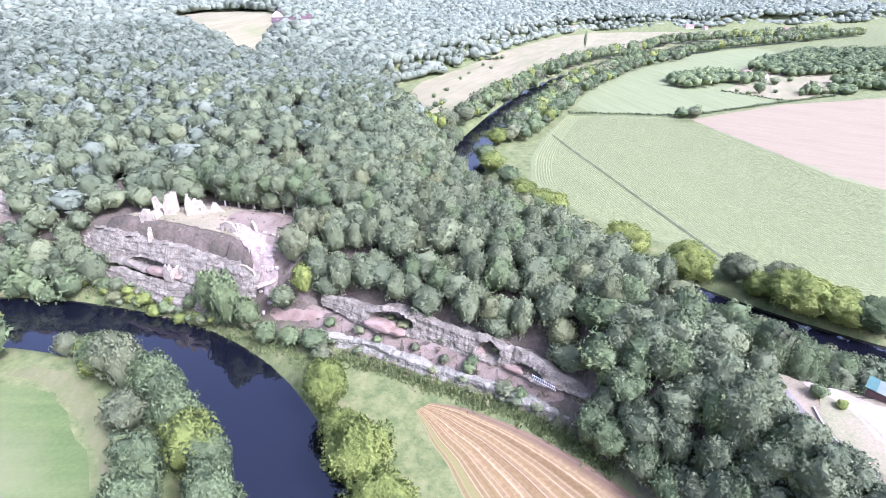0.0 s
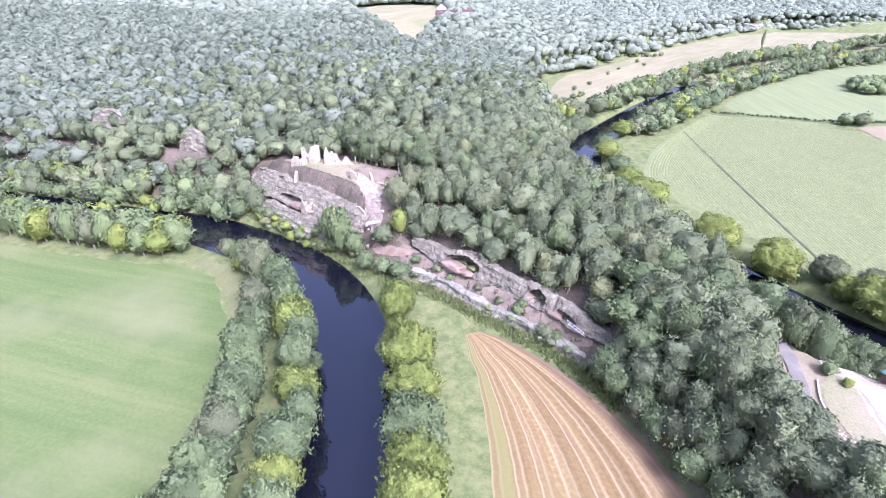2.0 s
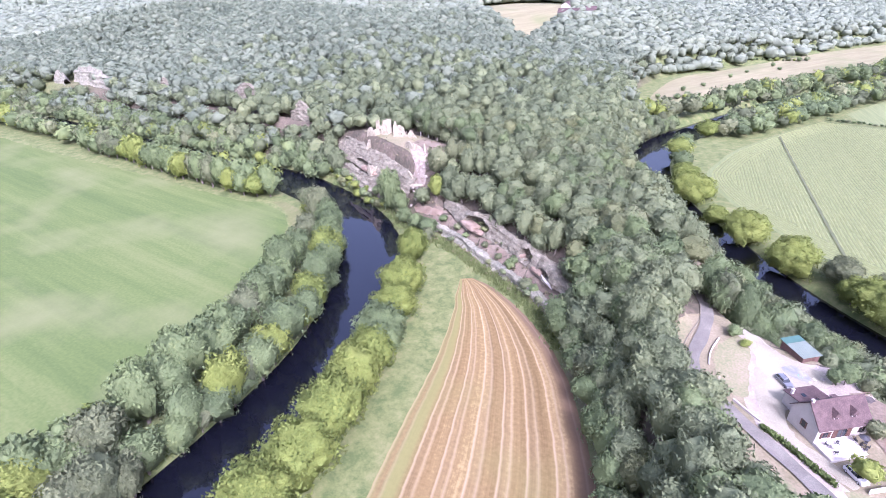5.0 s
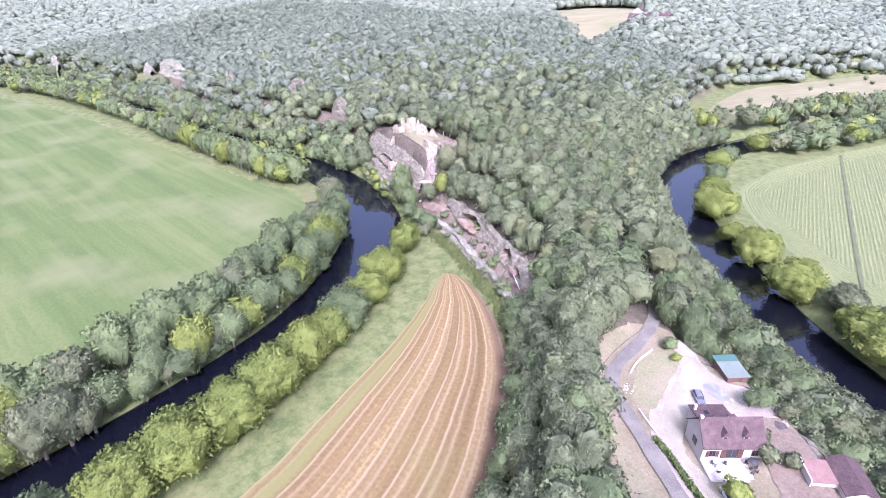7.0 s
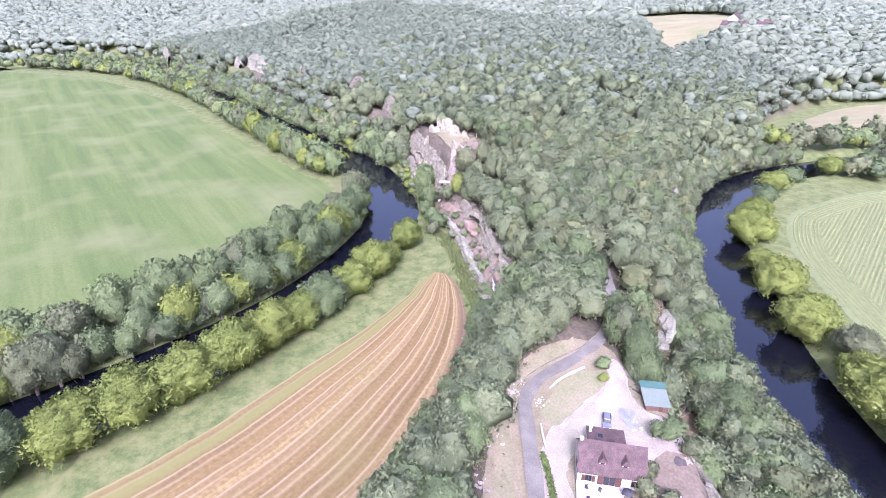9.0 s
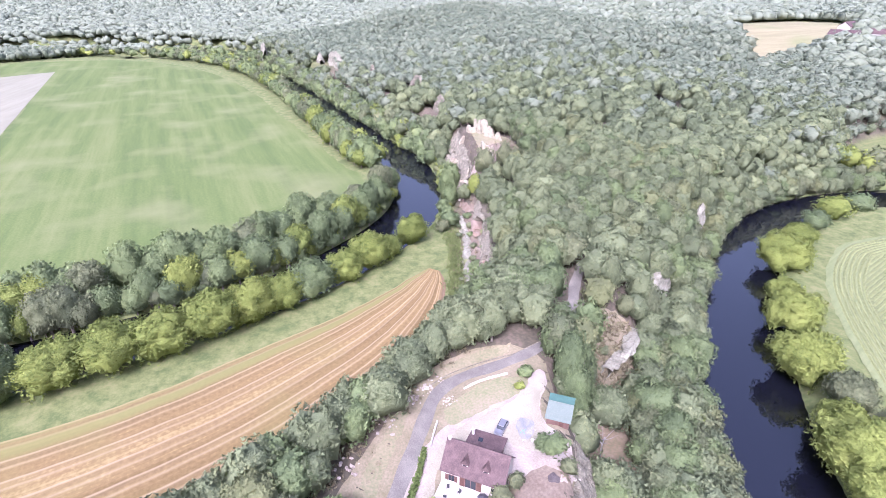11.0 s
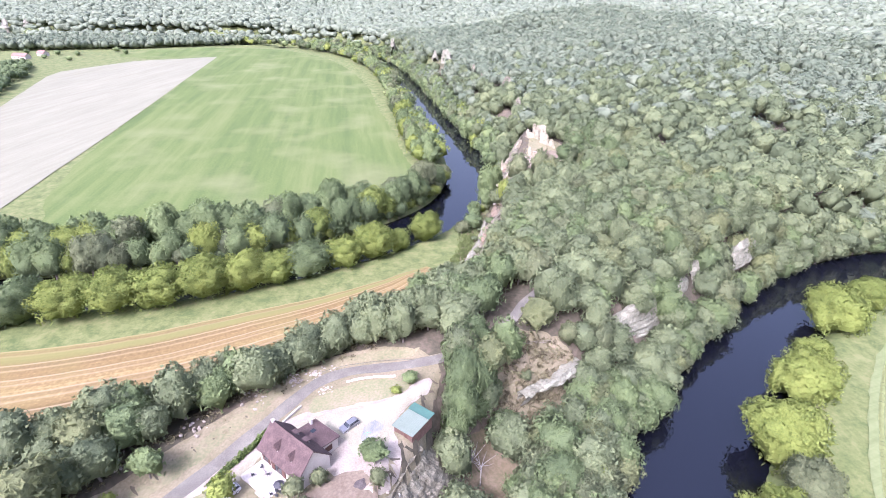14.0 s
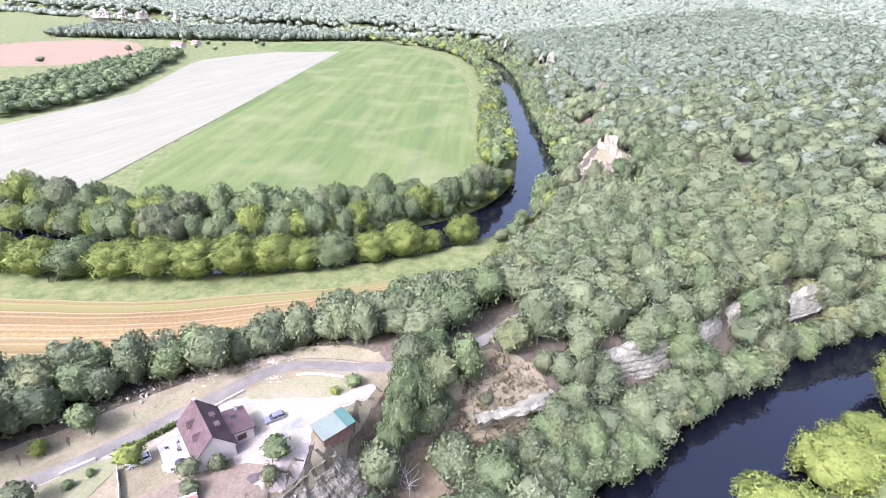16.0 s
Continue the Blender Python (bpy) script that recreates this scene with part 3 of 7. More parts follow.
def trunk_shape(seed, tall, thick, limbs=4):
    """A tapered trunk with limbs that reach up into the crown."""
    rng = np.random.default_rng(seed)
    vs, fs = [], []

    def rod(p, q, r0, r1, sides=7):
        d = Vector(q) - Vector(p)
        m = d.to_track_quat("Z", "Y").to_matrix()
        base = len(vs)
        for c, r in ((Vector(p), r0), ((Vector(p) + Vector(q)) / 2 + Vector(rng.normal(0, 0.04, 3)) * d.length, (r0 + r1) / 2), (Vector(q), r1)):
            for k in range(sides):
                vs.append(c + m @ Vector((math.cos(math.tau * k / sides) * r, math.sin(math.tau * k / sides) * r, 0)))
        for ring in range(2):
            for k in range(sides):
                a, b = base + ring * sides + k, base + ring * sides + (k + 1) % sides
                fs.append((a, b, b + sides, a + sides))

    rod((0, 0, -0.6), (0.2, 0.1, tall * 0.62), thick, thick * 0.5)
    for k in range(limbs):
        a = math.tau * k / limbs + rng.uniform(-0.5, 0.5)
        z = tall * rng.uniform(0.35, 0.55)
        rod((0.1, 0.05, z), (math.cos(a) * tall * 0.24, math.sin(a) * tall * 0.24, z + tall * rng.uniform(0.15, 0.3)), thick * 0.45, thick * 0.14, 5)
    return np.array([v[:] for v in vs]), np.array(fs)


CROWNS, TRUNKS = {}, {}


def tree(name, x, y, tall, wide, mat, label, category="tree", group="", seed=0, leaves=520, spiky=0.0, low=0.25, bark=None, size=0.13, z=None, lean=(0, 0), deep=None, upright=0.15, lumps=44, turn=None, core=2):
    """A tree as a thing of its own: trunk and crown, tall and wide in metres."""
    kind = seed % 5
    key = (mat.name, kind, leaves, spiky, size, lumps, core, upright)
    if key not in CROWNS:
        v, cf, q, t, nrm = crown_shape(100 + kind * 7 + leaves, leaves, core, size, spiky, 1.0, lumps, upright)
        CROWNS[key] = mesh_from("crown", v, [cf, q], mat, True, t, nrm)
    tk = (kind, (bark or M_BARK).name)
    if tk not in TRUNKS:
        v, f = trunk_shape(kind, 10.0, 0.34)
        TRUNKS[tk] = mesh_from("trunk", v, f, bark or M_BARK, True)
    if z is None:
        z = max(lie(x, y), WATER - 0.5)
    root = tagged(new(name), label, category, group)
    root.location = (x, y, z)
    root.rotation_euler = (lean[0], lean[1], (seed * 2.399) % math.tau if turn is None else turn)
    if deep is None:
        deep = wide * (0.82 + 0.34 * ((seed * 0.618) % 1.0))
    trunk = new("trunk", TRUNKS[tk])
    trunk.parent = root
    trunk.scale = (tall / 12, tall / 12, tall / 11)
    crown = new("crown", CROWNS[key])
    crown.parent = root
    hz = tall * (1 - low) / 2
    crown.location = (0, 0, tall - hz * 0.96)
    crown.scale = (wide / 2, (deep or wide) / 2, hz)
    return root


def scatter(ring, gap, seed, keep=None):
    """Places about evenly spread within a closed line."""
    rng = np.random.default_rng(seed)
    ring = np.array(ring, float)
    lo, hi = ring.min(0), ring.max(0)
    xs, ys = np.arange(lo[0], hi[0], gap), np.arange(lo[1], hi[1], gap * 0.87)
    X, Y = np.meshgrid(xs, ys)
    X = X + (np.arange(len(ys)) % 2)[:, None] * gap / 2
    X, Y = (X + rng.uniform(-0.32, 0.32, X.shape) * gap).ravel(), (Y + rng.uniform(-0.32, 0.32, Y.shape) * gap).ravel()
    ok = inside(X, Y, ring)
    if keep is not None:
        ok &= keep(X, Y)
    return X[ok], Y[ok]


def woods(name, x, y, mat, label, tall, wide, shape, seed, category="woods", drop=0.0, tint_spread=0.2, flat=0.42):
    """Many trees whose crowns touch, as one mass."""
    rng = np.random.default_rng(seed)
    n = len(x)
    z = height(x, y)
    shapes = [crown_shape(seed * 10 + k, **shape) for k in range(5)]
    V, T3, T4, TT, NN, at = [], [], [], [], [], 0
    pick = rng.integers(0, 5, n)
    for k, (v, cf, q, t, nrm) in enumerate(shapes):
        i = np.where(pick == k)[0]
        if not len(i):
            continue
        a, w, h = rng.uniform(0, math.tau, len(i)), wide * rng.uniform(0.72, 1.3, len(i)), tall * rng.uniform(0.75, 1.28, len(i))
        ca, sa = np.cos(a)[:, None], np.sin(a)[:, None]
        px = (v[:, 0] * ca - v[:, 1] * sa) * w[:, None] / 2 + x[i][:, None]
        py = (v[:, 0] * sa + v[:, 1] * ca) * w[:, None] / 2 + y[i][:, None]
        half = h * flat
        pz = v[None, :, 2] * half[:, None] + (z[i] + h - half - drop)[:, None]
        V.append(np.stack([px, py, pz], -1).reshape(-1, 3))
        NN.append(np.stack([nrm[:, 0] * ca - nrm[:, 1] * sa, nrm[:, 0] * sa + nrm[:, 1] * ca, np.broadcast_to(nrm[:, 2], px.shape)], -1).reshape(-1, 3))
        off = at + np.arange(len(i))[:, None, None] * len(v)
        T3.append((cf[None] + off).reshape(-1, 3))
        if len(q):
            T4.append((q[None] + off).reshape(-1, 3))
        TT.append((t[None, :] + (np.clip(rng.normal(0, tint_spread * 0.7, len(i)), -tint_spread, tint_spread * 1.4) + 0.09 * waves(x[i], y[i], 70, 6))[:, None]).ravel())
        at += len(i) * len(v)
    faces = [np.concatenate(T3)] + ([np.concatenate(T4)] if T4 else [])
    return tagged(new(name, mesh_from(name, np.concatenate(V), faces, mat, True, np.concatenate(TT), np.concatenate(NN))), label, category, kind="stuff")


HILL_FIELD = rounded([(-370, 645), (-345, 725), (-300, 785), (-255, 760), (-215, 715), (-185, 690), (-180, 640), (-186, 600), (-168, 508), (-205, 545), (-250, 590), (-310, 618)], 1, True)


MOUND = rounded([(70, 122), (72, 134), (74, 141), (82, 130), (90, 116), (84, 112)], 1, True)
LAWN_E = rounded([(88, 111), (96, 121), (108, 112), (112, 101), (101, 100), (92, 103)], 1, True)
ROAD = rounded([(48, 139), (57, 128), (67, 120), (74, 110), (78.5, 99), (79, 88), (78, 78), (80.5, 70.5), (87, 65), (97, 57), (106, 49.5), (116, 39.5), (124, 30), (136, 10)], 2)
SCARP = rounded([(70, 143), (62, 152), (52, 162), (44, 171), (34, 186), (22, 204), (14, 228), (3, 241)], 1)
CRAGS = ((-245, 201, 28), (-179, 191.5, 18), (-331, 193, 14), (-420, 183, 64), (-462, 176, 30), (-640, 142, 34), (-300, 194, 9))
SCARP_FACES = ((65, 155), (62.5, 160), (60, 165), (57, 170), (48, 182), (44, 187), (40, 193), (35, 199), (26, 220), (23, 226), (19.5, 232))
HOLES = ((-67, 232), (-84, 316))


BLUFFS = ((-985, -705, 46, 20), (-980, -650, 20, 22), (-978, -608, 30, 21), (-988, -540, 12, 18), (-992, -505, 10, 19), (-994, -398, 18, 16), (-996, -340, 40, 16), (-990, -262, 12, 18), (-984, -228, 18, 16), (-980, -176, 24, 14), (-940, -40, 30, 13), (-960, -120, 14, 12), (-992, -450, 10, 14))


def wooded(x, y):
    deep = depth_in(x, y, HIGH)
    ok = deep > 1
    # some slopes are wooded right down to the water
    ok |= inside(x, y, SLOPE) & (deep > -30)
    ok |= (x < -128) & (deep > -40) & ((y > 150) | (x < -840))
    ok |= (y > 560) & (x > -60) & (deep > -12)
    for ring in (YARD, CLEAR, HILL_FIELD, MOUND, LAWN_E):
        ok &= ~inside(x, y, ring)
    ok &= ~((deep < 12.5) & (x > -50) & (x < 36) & (y < 160))
    ok &= ~((deep < 14) & (x > -136) & (x < -58) & (y < 190))
    ok &= to_line(x, y, ROAD)[0] > np.where(y > 128, 2.0, 4.2)
    ok &= to_line(x, y, SCARP)[0] > 0.5
    for px, py, w in CRAGS:
        ok &= ~((x - px < w / 2 + 4) & (x - px > -w / 2 - 1) & (y < py + 3) & (y > py - (11 if w > 25 else 7)))
    for px, py, w, h in BLUFFS:
        ok &= ~((np.abs(y - py) < w / 2 + 2) & (x < px + 14) & (x > px - 3))
    for px, py in SCARP_FACES:
        ok &= np.hypot(x - px - 0.8, y - py - 0.6) > 4.0
    for p in HOLES:
        ok &= np.hypot((x - p[0]) * 0.6, y - p[1]) > 9.5
    for arm, gap in ((RIVER_A, 1.5), (RIVER_B, 0.0)):
        r, w = to_line(x, y, arm)
        ok &= r > w / 2 + gap
    return ok


SLOPE = np.array([(-10, 340), (14, 345), (26, 262), (45, 228), (66, 203), (88, 174), (107, 155), (128, 138), (150, 124), (150, 96), (116, 94), (100, 98), (88, 108), (60, 140), (20, 200), (-10, 260)], float)
NEAR = [(60, -60), (56, 60), (20, 100), (-60, 145), (-118, 170), (-112, 215), (-20, 230), (10, 262), (30, 235), (60, 220), (100, 172), (140, 130), (150, 60), (150, -60)]
near_ring = np.array(NEAR, float)
px_, py_ = scatter(NEAR, 6.7, 11, wooded)
for i, (x, y) in enumerate(zip(px_, py_)):
    r = random.Random(i * 13 + 5)
    shore = lie(x, y) < 2.5
    k = r.random()
    mat = M_OAK if k < 0.66 else (M_BANK if k < 0.82 else (M_GOLD if k < 0.93 else M_GREY))
    tree("oak" if mat is M_OAK else "ridge_tree", x, y, r.uniform(8.5, 15) if not shore else r.uniform(9, 13), r.uniform(8.5, 14), mat,
         "full grey-green oak on the rocky ridge" if mat is M_OAK else ("leafy green tree on the rocky ridge" if mat is M_BANK else "yellowish olive tree on the rocky ridge" if mat is M_GOLD else "pale grey-green tree among the oaks"),
         group="trees of the ridge", seed=r.randrange(1000), leaves=1500, size=0.07, lumps=46, low=0.06 if not shore else 0.0, z=max(lie(x, y), WATER + 0.3))
mx_, my_ = scatter([(-700, 100), (-700, 480), (-300, 560), (60, 560), (60, 150), (-110, 100)], 8.8, 12, lambda x, y: wooded(x, y) & ~inside(x, y, near_ring))
# trees beyond about 320 m get the half-hazed leaf colour
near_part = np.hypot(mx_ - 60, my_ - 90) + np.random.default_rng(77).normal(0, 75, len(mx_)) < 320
woods("hill_woods", mx_[near_part], my_[near_part], M_OAK, "dense oak woodland on the hillside", 12.5, 11.4, dict(leaves=360, core=2, size=0.105, lumps=46), 2, tint_spread=0.2)
woods("hill_woods", mx_[~near_part], my_[~near_part], M_MID_HAZE, "dense oak woodland on the hillside", 12, 12.8, dict(leaves=150, core=1, size=0.145, lumps=30), 2, tint_spread=0.18, flat=0.4)
sx_, sy_ = scatter([(-700, 60), (-700, 260), (-140, 230), (-140, 160)], 8.5, 17, lambda x, y: wooded(x, y) & (depth_in(x, y, HIGH) < 22))
woods("steep_woods", sx_, sy_, M_OAK, "oak trees on the steep bank of the river", 11, 10.5, dict(leaves=330, core=2, size=0.12, lumps=44), 21, tint_spread=0.2)
sx_, sy_ = scatter([(-70, 250), (-70, 440), (20, 440), (30, 250)], 7.5, 18, lambda x, y: wooded(x, y) & (depth_in(x, y, HIGH) < 30))
woods("steep_woods", sx_, sy_, M_OAK, "oak trees on the steep bank of the river", 12, 11, dict(leaves=450, core=2, size=0.105, lumps=44), 22, tint_spread=0.2)
near_hill = np.array([(-700, 100), (-700, 480), (-300, 560), (60, 560), (60, 150), (-110, 100)], float)
bx_, by_ = scatter([(-1300, -760), (-1300, 300), (-1000, 800), (-200, 1050), (500, 1500), (900, 1500), (500, 1200), (100, 900), (-60, 540), (-600, 400), (-760, 0), (-860, -760)], 10.2, 14, lambda x, y: wooded(x, y) & ~inside(x, y, near_hill))
# beyond about 700 m the fully hazed leaf colour takes over
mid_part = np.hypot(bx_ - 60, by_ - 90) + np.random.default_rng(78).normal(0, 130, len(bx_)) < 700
for pick_, leaf_ in ((mid_part, M_MID_HAZE), (~mid_part, M_FAR_HAZE)):
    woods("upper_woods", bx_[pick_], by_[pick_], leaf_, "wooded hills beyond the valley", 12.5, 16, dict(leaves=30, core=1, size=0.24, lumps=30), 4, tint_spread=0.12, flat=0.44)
belt_ring = np.array([(-1300, -760), (-1300, 300), (-1000, 800), (-200, 1050), (500, 1500), (900, 1500), (500, 1200), (100, 900), (-60, 540), (-600, 400), (-760, 0), (-860, -760)], float)
fx_, fy_ = scatter([(-2300, -1300), (-2300, 2900), (1900, 2900), (1700, 1200), (0, 600), (-700, 300), (-700, -1300)], 16.5, 13, lambda x, y: (np.hypot(x - 100, y - 50) < 1900) & wooded(x, y) & ~inside(x, y, near_hill) & ~inside(x, y, belt_ring))
woods("far_woods", fx_, fy_, M_FAR_HAZE, "far wooded hills", 13.5, 25, dict(leaves=36, core=1, size=0.2, lumps=30), 3, tint_spread=0.1, flat=0.46)
wx_, wy_ = scatter([(-735, -640), (-750, -400), (-768, -240), (-835, -70), (-870, -60), (-885, -200), (-885, -640)], 9.0, 19)
woods("valley_woods", wx_, wy_, M_MID_HAZE, "dark woods at the far edge of the plain", 13, 12.5, dict(leaves=75, core=1, size=0.22, lumps=20), 23)
for ring, seed in (([(-190, -252), (-280, -226), (-400, -250), (-515, -282), (-594, -316), (-560, -345), (-430, -345), (-300, -335), (-180, -330)], 5), ([(240, 575), (262, 560), (300, 590), (350, 610), (340, 650), (290, 640), (250, 610)], 6), ([(395, 640), (470, 650), (640, 720), (700, 860), (560, 860), (440, 760), (380, 690)], 7), ([(415, 560), (520, 555), (560, 620), (480, 630), (425, 600)], 8)):
    ox_, oy_ = scatter(ring, 9.0, seed)
    woods("grove", ox_, oy_, M_BANK, "dense dark green grove on the plain", 10, 11, dict(leaves=72, core=1, size=0.2, lumps=24), seed)

# ---- cliffs, rocks and ruins ----
M_BLUFF = material("white_limestone", [(0.137, 0.135, 0.104), (0.216, 0.210, 0.167), (0.284, 0.277, 0.221)], 0.12, fine=6, bump=0.6)
M_CRAG = material("grey_white_limestone", [(0.097, 0.096, 0.069), (0.184, 0.180, 0.133), (0.262, 0.260, 0.198)], 0.22, fine=7, bump=0.8, stretch=(1, 1, 2.0))
def rock_wall(name, line, z0, z1, mat, label, side=1, back=5.0, rough=1.0, caves=(), step=0.8, seed=0, cap=True, lean=0.0, bed=2.4, crest=1.0):
    """A face of bedded limestone along a line, from z0 to z1 (numbers or lists over the length); side: which side of the line is open. caves: (metres along, height, half width, half height, depth)."""
    line = rounded(line, 2)
    at = np.concatenate([[0], np.cumsum(np.hypot(*np.diff(line, axis=0).T))])
    cols = max(6, int(at[-1] / step))
    s = np.linspace(0, at[-1], cols)
    x, y = np.interp(s, at, line[:, 0]), np.interp(s, at, line[:, 1])
    tx, ty = np.gradient(x), np.gradient(y)
    ln = np.hypot(tx, ty)
    nx, ny = side * ty / ln, -side * tx / ln
    lo = np.interp(s / at[-1], np.linspace(0, 1, len(np.atleast_1d(z0))), np.atleast_1d(z0))
    hi = np.interp(s / at[-1], np.linspace(0, 1, len(np.atleast_1d(z1))), np.atleast_1d(z1))
    hi = hi + crest * min(1.0, rough * 1.3) * np.array([2.2 * noise.noise(Vector((a * 0.16, seed, 0.5))) + 0.7 * noise.noise(Vector((a * 0.55, seed, 7.5))) for a in s])
    rows = max(5, int((hi - lo).max() / (step * 0.8)))
    V = []
    for i in range(rows + 1):
        f = i / rows
        for j in range(cols):
            z = lo[j] + (hi[j] - lo[j]) * f
            p = Vector((x[j], y[j], z))
            q = Vector((x[j] * 0.12 + seed, y[j] * 0.12, z * 0.9 / bed))
            bend = noise.noise(Vector((x[j] * 0.06, y[j] * 0.06, seed)))
            layer = noise.noise(Vector((seed, 2.5, (z + bend * 1.5) / bed * 2.2))) + 0.6 * noise.noise(Vector((seed, 7.5, (z + bend * 1.5) / bed * 5.5)))
            crag = noise.noise(Vector((x[j] * 0.22 + seed, y[j] * 0.22, z * 0.05)))
            split = abs(noise.noise(Vector((x[j] * 0.5 + seed, y[j] * 0.5, z * 0.12))))
            o = 4.5 * rough * noise.noise(Vector((x[j] * 0.075, y[j] * 0.075, seed + 0.3 + z * 0.03))) + layer * 0.42 + noise.noise(q) * 0.9 * rough + (0.4 - abs(crag)) * 1.8 * rough - max(0.0, 0.14 - split) * 5 * rough + noise.noise(p * 0.7) * 0.7 * rough + noise.noise(p * 2.1) * 0.55 * rough - lean * (f - 0.5) * (hi[j] - lo[j])
            if f > 0.82:
                o -= (f - 0.82) * 9 * (0.6 + 0.4 * noise.noise(p * 0.3))
            for cs, cz, cw, ch, cd in caves:
                e = ((s[j] - cs) / cw) ** 2 + ((z - cz) / ch) ** 2 if z > cz else ((s[j] - cs) / cw) ** 2 + ((z - cz) / (ch * 0.7)) ** 2
                if e < 1:
                    o -= cd * min(1.0, (1 - e) * 3.0)
            V.append((x[j] + nx[j] * o, y[j] + ny[j] * o, z + noise.noise(p * 0.9) * 0.35))
    if cap:
        for k in (0.25, 0.5, 0.75, 1.0):
            for j in range(cols):
                o = 1.6 + back * k + noise.noise(Vector((x[j] * 0.3, y[j] * 0.3, k * 3 + seed))) * 1.2
                bx, by = x[j] - nx[j] * o, y[j] - ny[j] * o
                top = hi[j] + 0.5 * noise.noise(Vector((x[j] * 0.4, y[j] * 0.4, k * 5.0 + seed)))
                V.append((bx, by, top * (1 - k * k) + (min(top, lie(bx, by)) - 0.5) * k * k))
    n = rows + 1 + (4 if cap else 0)
    me = mesh_from(name, V, grid_faces(n, cols), mat, False)
    return tagged(new(name, me), label, "rock face", kind="structure")


def boulder(name, x, y, z, w, d, h, mat, label, seed=0, turn=0.0, sub=3, category="rock", group=""):
    """A rock, lumpy and bedded, standing on z."""
    v, f = BALLS[sub]
    out = []
    for p in v:
        q = Vector(p)
        r = 1 + 0.32 * noise.noise(q * 1.5 + Vector((seed, 0, 0))) + 0.16 * noise.noise(q * 4 + Vector((0, seed, 0)))
        flat = Vector((math.copysign(abs(q.x) ** 0.7, q.x), math.copysign(abs(q.y) ** 0.7, q.y), math.copysign(abs(q.z) ** 0.7, q.z)))
        t = flat * r
        t *= 1 + 0.10 * noise.noise(Vector((seed, 3.0, t.z * 5)))
        out.append((t.x * w / 2, t.y * d / 2, (t.z * 0.5 + 0.42) * h))
    ob = new(name, mesh_from(name, out, f, mat, sub > 2))
    ob.matrix_world = pose(x, y, z, 0, 0, turn)
    return tagged(ob, label, category, group)


rock_wall("cliff_lower", [(36, 100.5), (31, 104), (19, 111.5), (3, 119.5), (-14, 128.5), (-32, 135.5), (-44, 140)], [-0.6, 0, 0, -0.4, -0.6, 0], [2.0, 3.2, 3.6, 3.0, 4.0, 4.0, 3.4], M_CRAG, "low pale grey limestone wall at the field edge", -1, 1.4, 0.3, seed=3, step=0.42, lean=0.3)
rock_wall("cliff_upper", [(38, 103), (32, 109), (20, 118), (2, 127.5), (-14, 134.5), (-31, 142), (-40, 147)], [8, 7.0, 6.8, 6.6, 6.8, 7.2, 9], [9.5, 11.8, 13.0, 12.8, 13.4, 13.4, 11.5], M_ROCK, "weathered grey limestone cliff with two cave mouths", -1, 6.0, 0.4, caves=((63.5, 9.4, 7.5, 3.4, 7.5), (31, 9.2, 3.6, 2.9, 7.5), (18, 8.2, 5.0, 1.8, 3.5)), seed=9, step=0.42, lean=0.45)
rock_wall("cliff_ruin", [(-62, 153.5), (-75, 158), (-88.5, 163.5), (-106.5, 170), (-123.5, 177), (-141, 186)], [6, 7.5, 8, 8.5, 9, 10], [15.5, 17.6, 19.0, 19.4, 19.6, 18.5], M_ROCK, "banded grey limestone cliff under the ruins", -1, 5.0, 0.42, caves=((46, 10.6, 12, 2.2, 5.5), (20, 10, 5, 1.8, 3.5)), seed=17, lean=0.55, bed=4.5, step=0.42, crest=0.6)
rock_wall("cliff_ruin_foot", [(-66, 148.5), (-77, 153), (-90, 158), (-108, 164.5), (-125, 171.5), (-140, 180)], [-1, 0, 0.5, 1, 1.5, 2], [5, 7, 7.8, 8.0, 7.6, 6.5], M_ROCK, "pinkish grey limestone band under the ledge", -1, 4.0, 0.4, seed=43, lean=0.5, bed=3.0, step=0.42, crest=0.8)
rock_wall("cliff_rim", [(75, 140), (79.5, 134.5), (84, 128.5), (87, 121)], [8, 8.5, 9, 9], [12.5, 14.5, 14.5, 12.0], M_CRAG, "pale overhanging limestone rim above a hollow", -1, 3.0, 0.3, caves=((18, 9.6, 13, 3.2, 5.0),), seed=23)
for i, (a, b, lo, hi) in enumerate((((65.5, 152.5), (55, 173), 8, 20.8), ((48, 180.5), (40, 192), 8, 19), ((38, 194.5), (31, 204), 8, 19), ((27.5, 217), (17, 235), 8, 19))):
    m = ((a[0] + b[0]) / 2 + 0.8, (a[1] + b[1]) / 2 + 0.4)
    rock_wall("scarp", [a, m, b], lo, [hi - 4, hi - 0.4, hi - 1.4, hi - 3.5], M_CRAG, "pale limestone outcrop showing between the trees", 1, 3.0, 0.3, seed=31 + i * 7, step=0.5, lean=0.15)
rock_wall("yard_rock", [(99, 95.5), (105, 95), (110, 91.5), (114.5, 88.5), (121, 84), (128, 78)], [4, 5, 6, 8, 10, 12], [19.0, 19.6, 19.7, 20.0, 20.4, 20.8], M_ROCK, "bare grey rock face below the garden", -1, 6.0, 0.45, seed=61, lean=0.6, step=0.42)
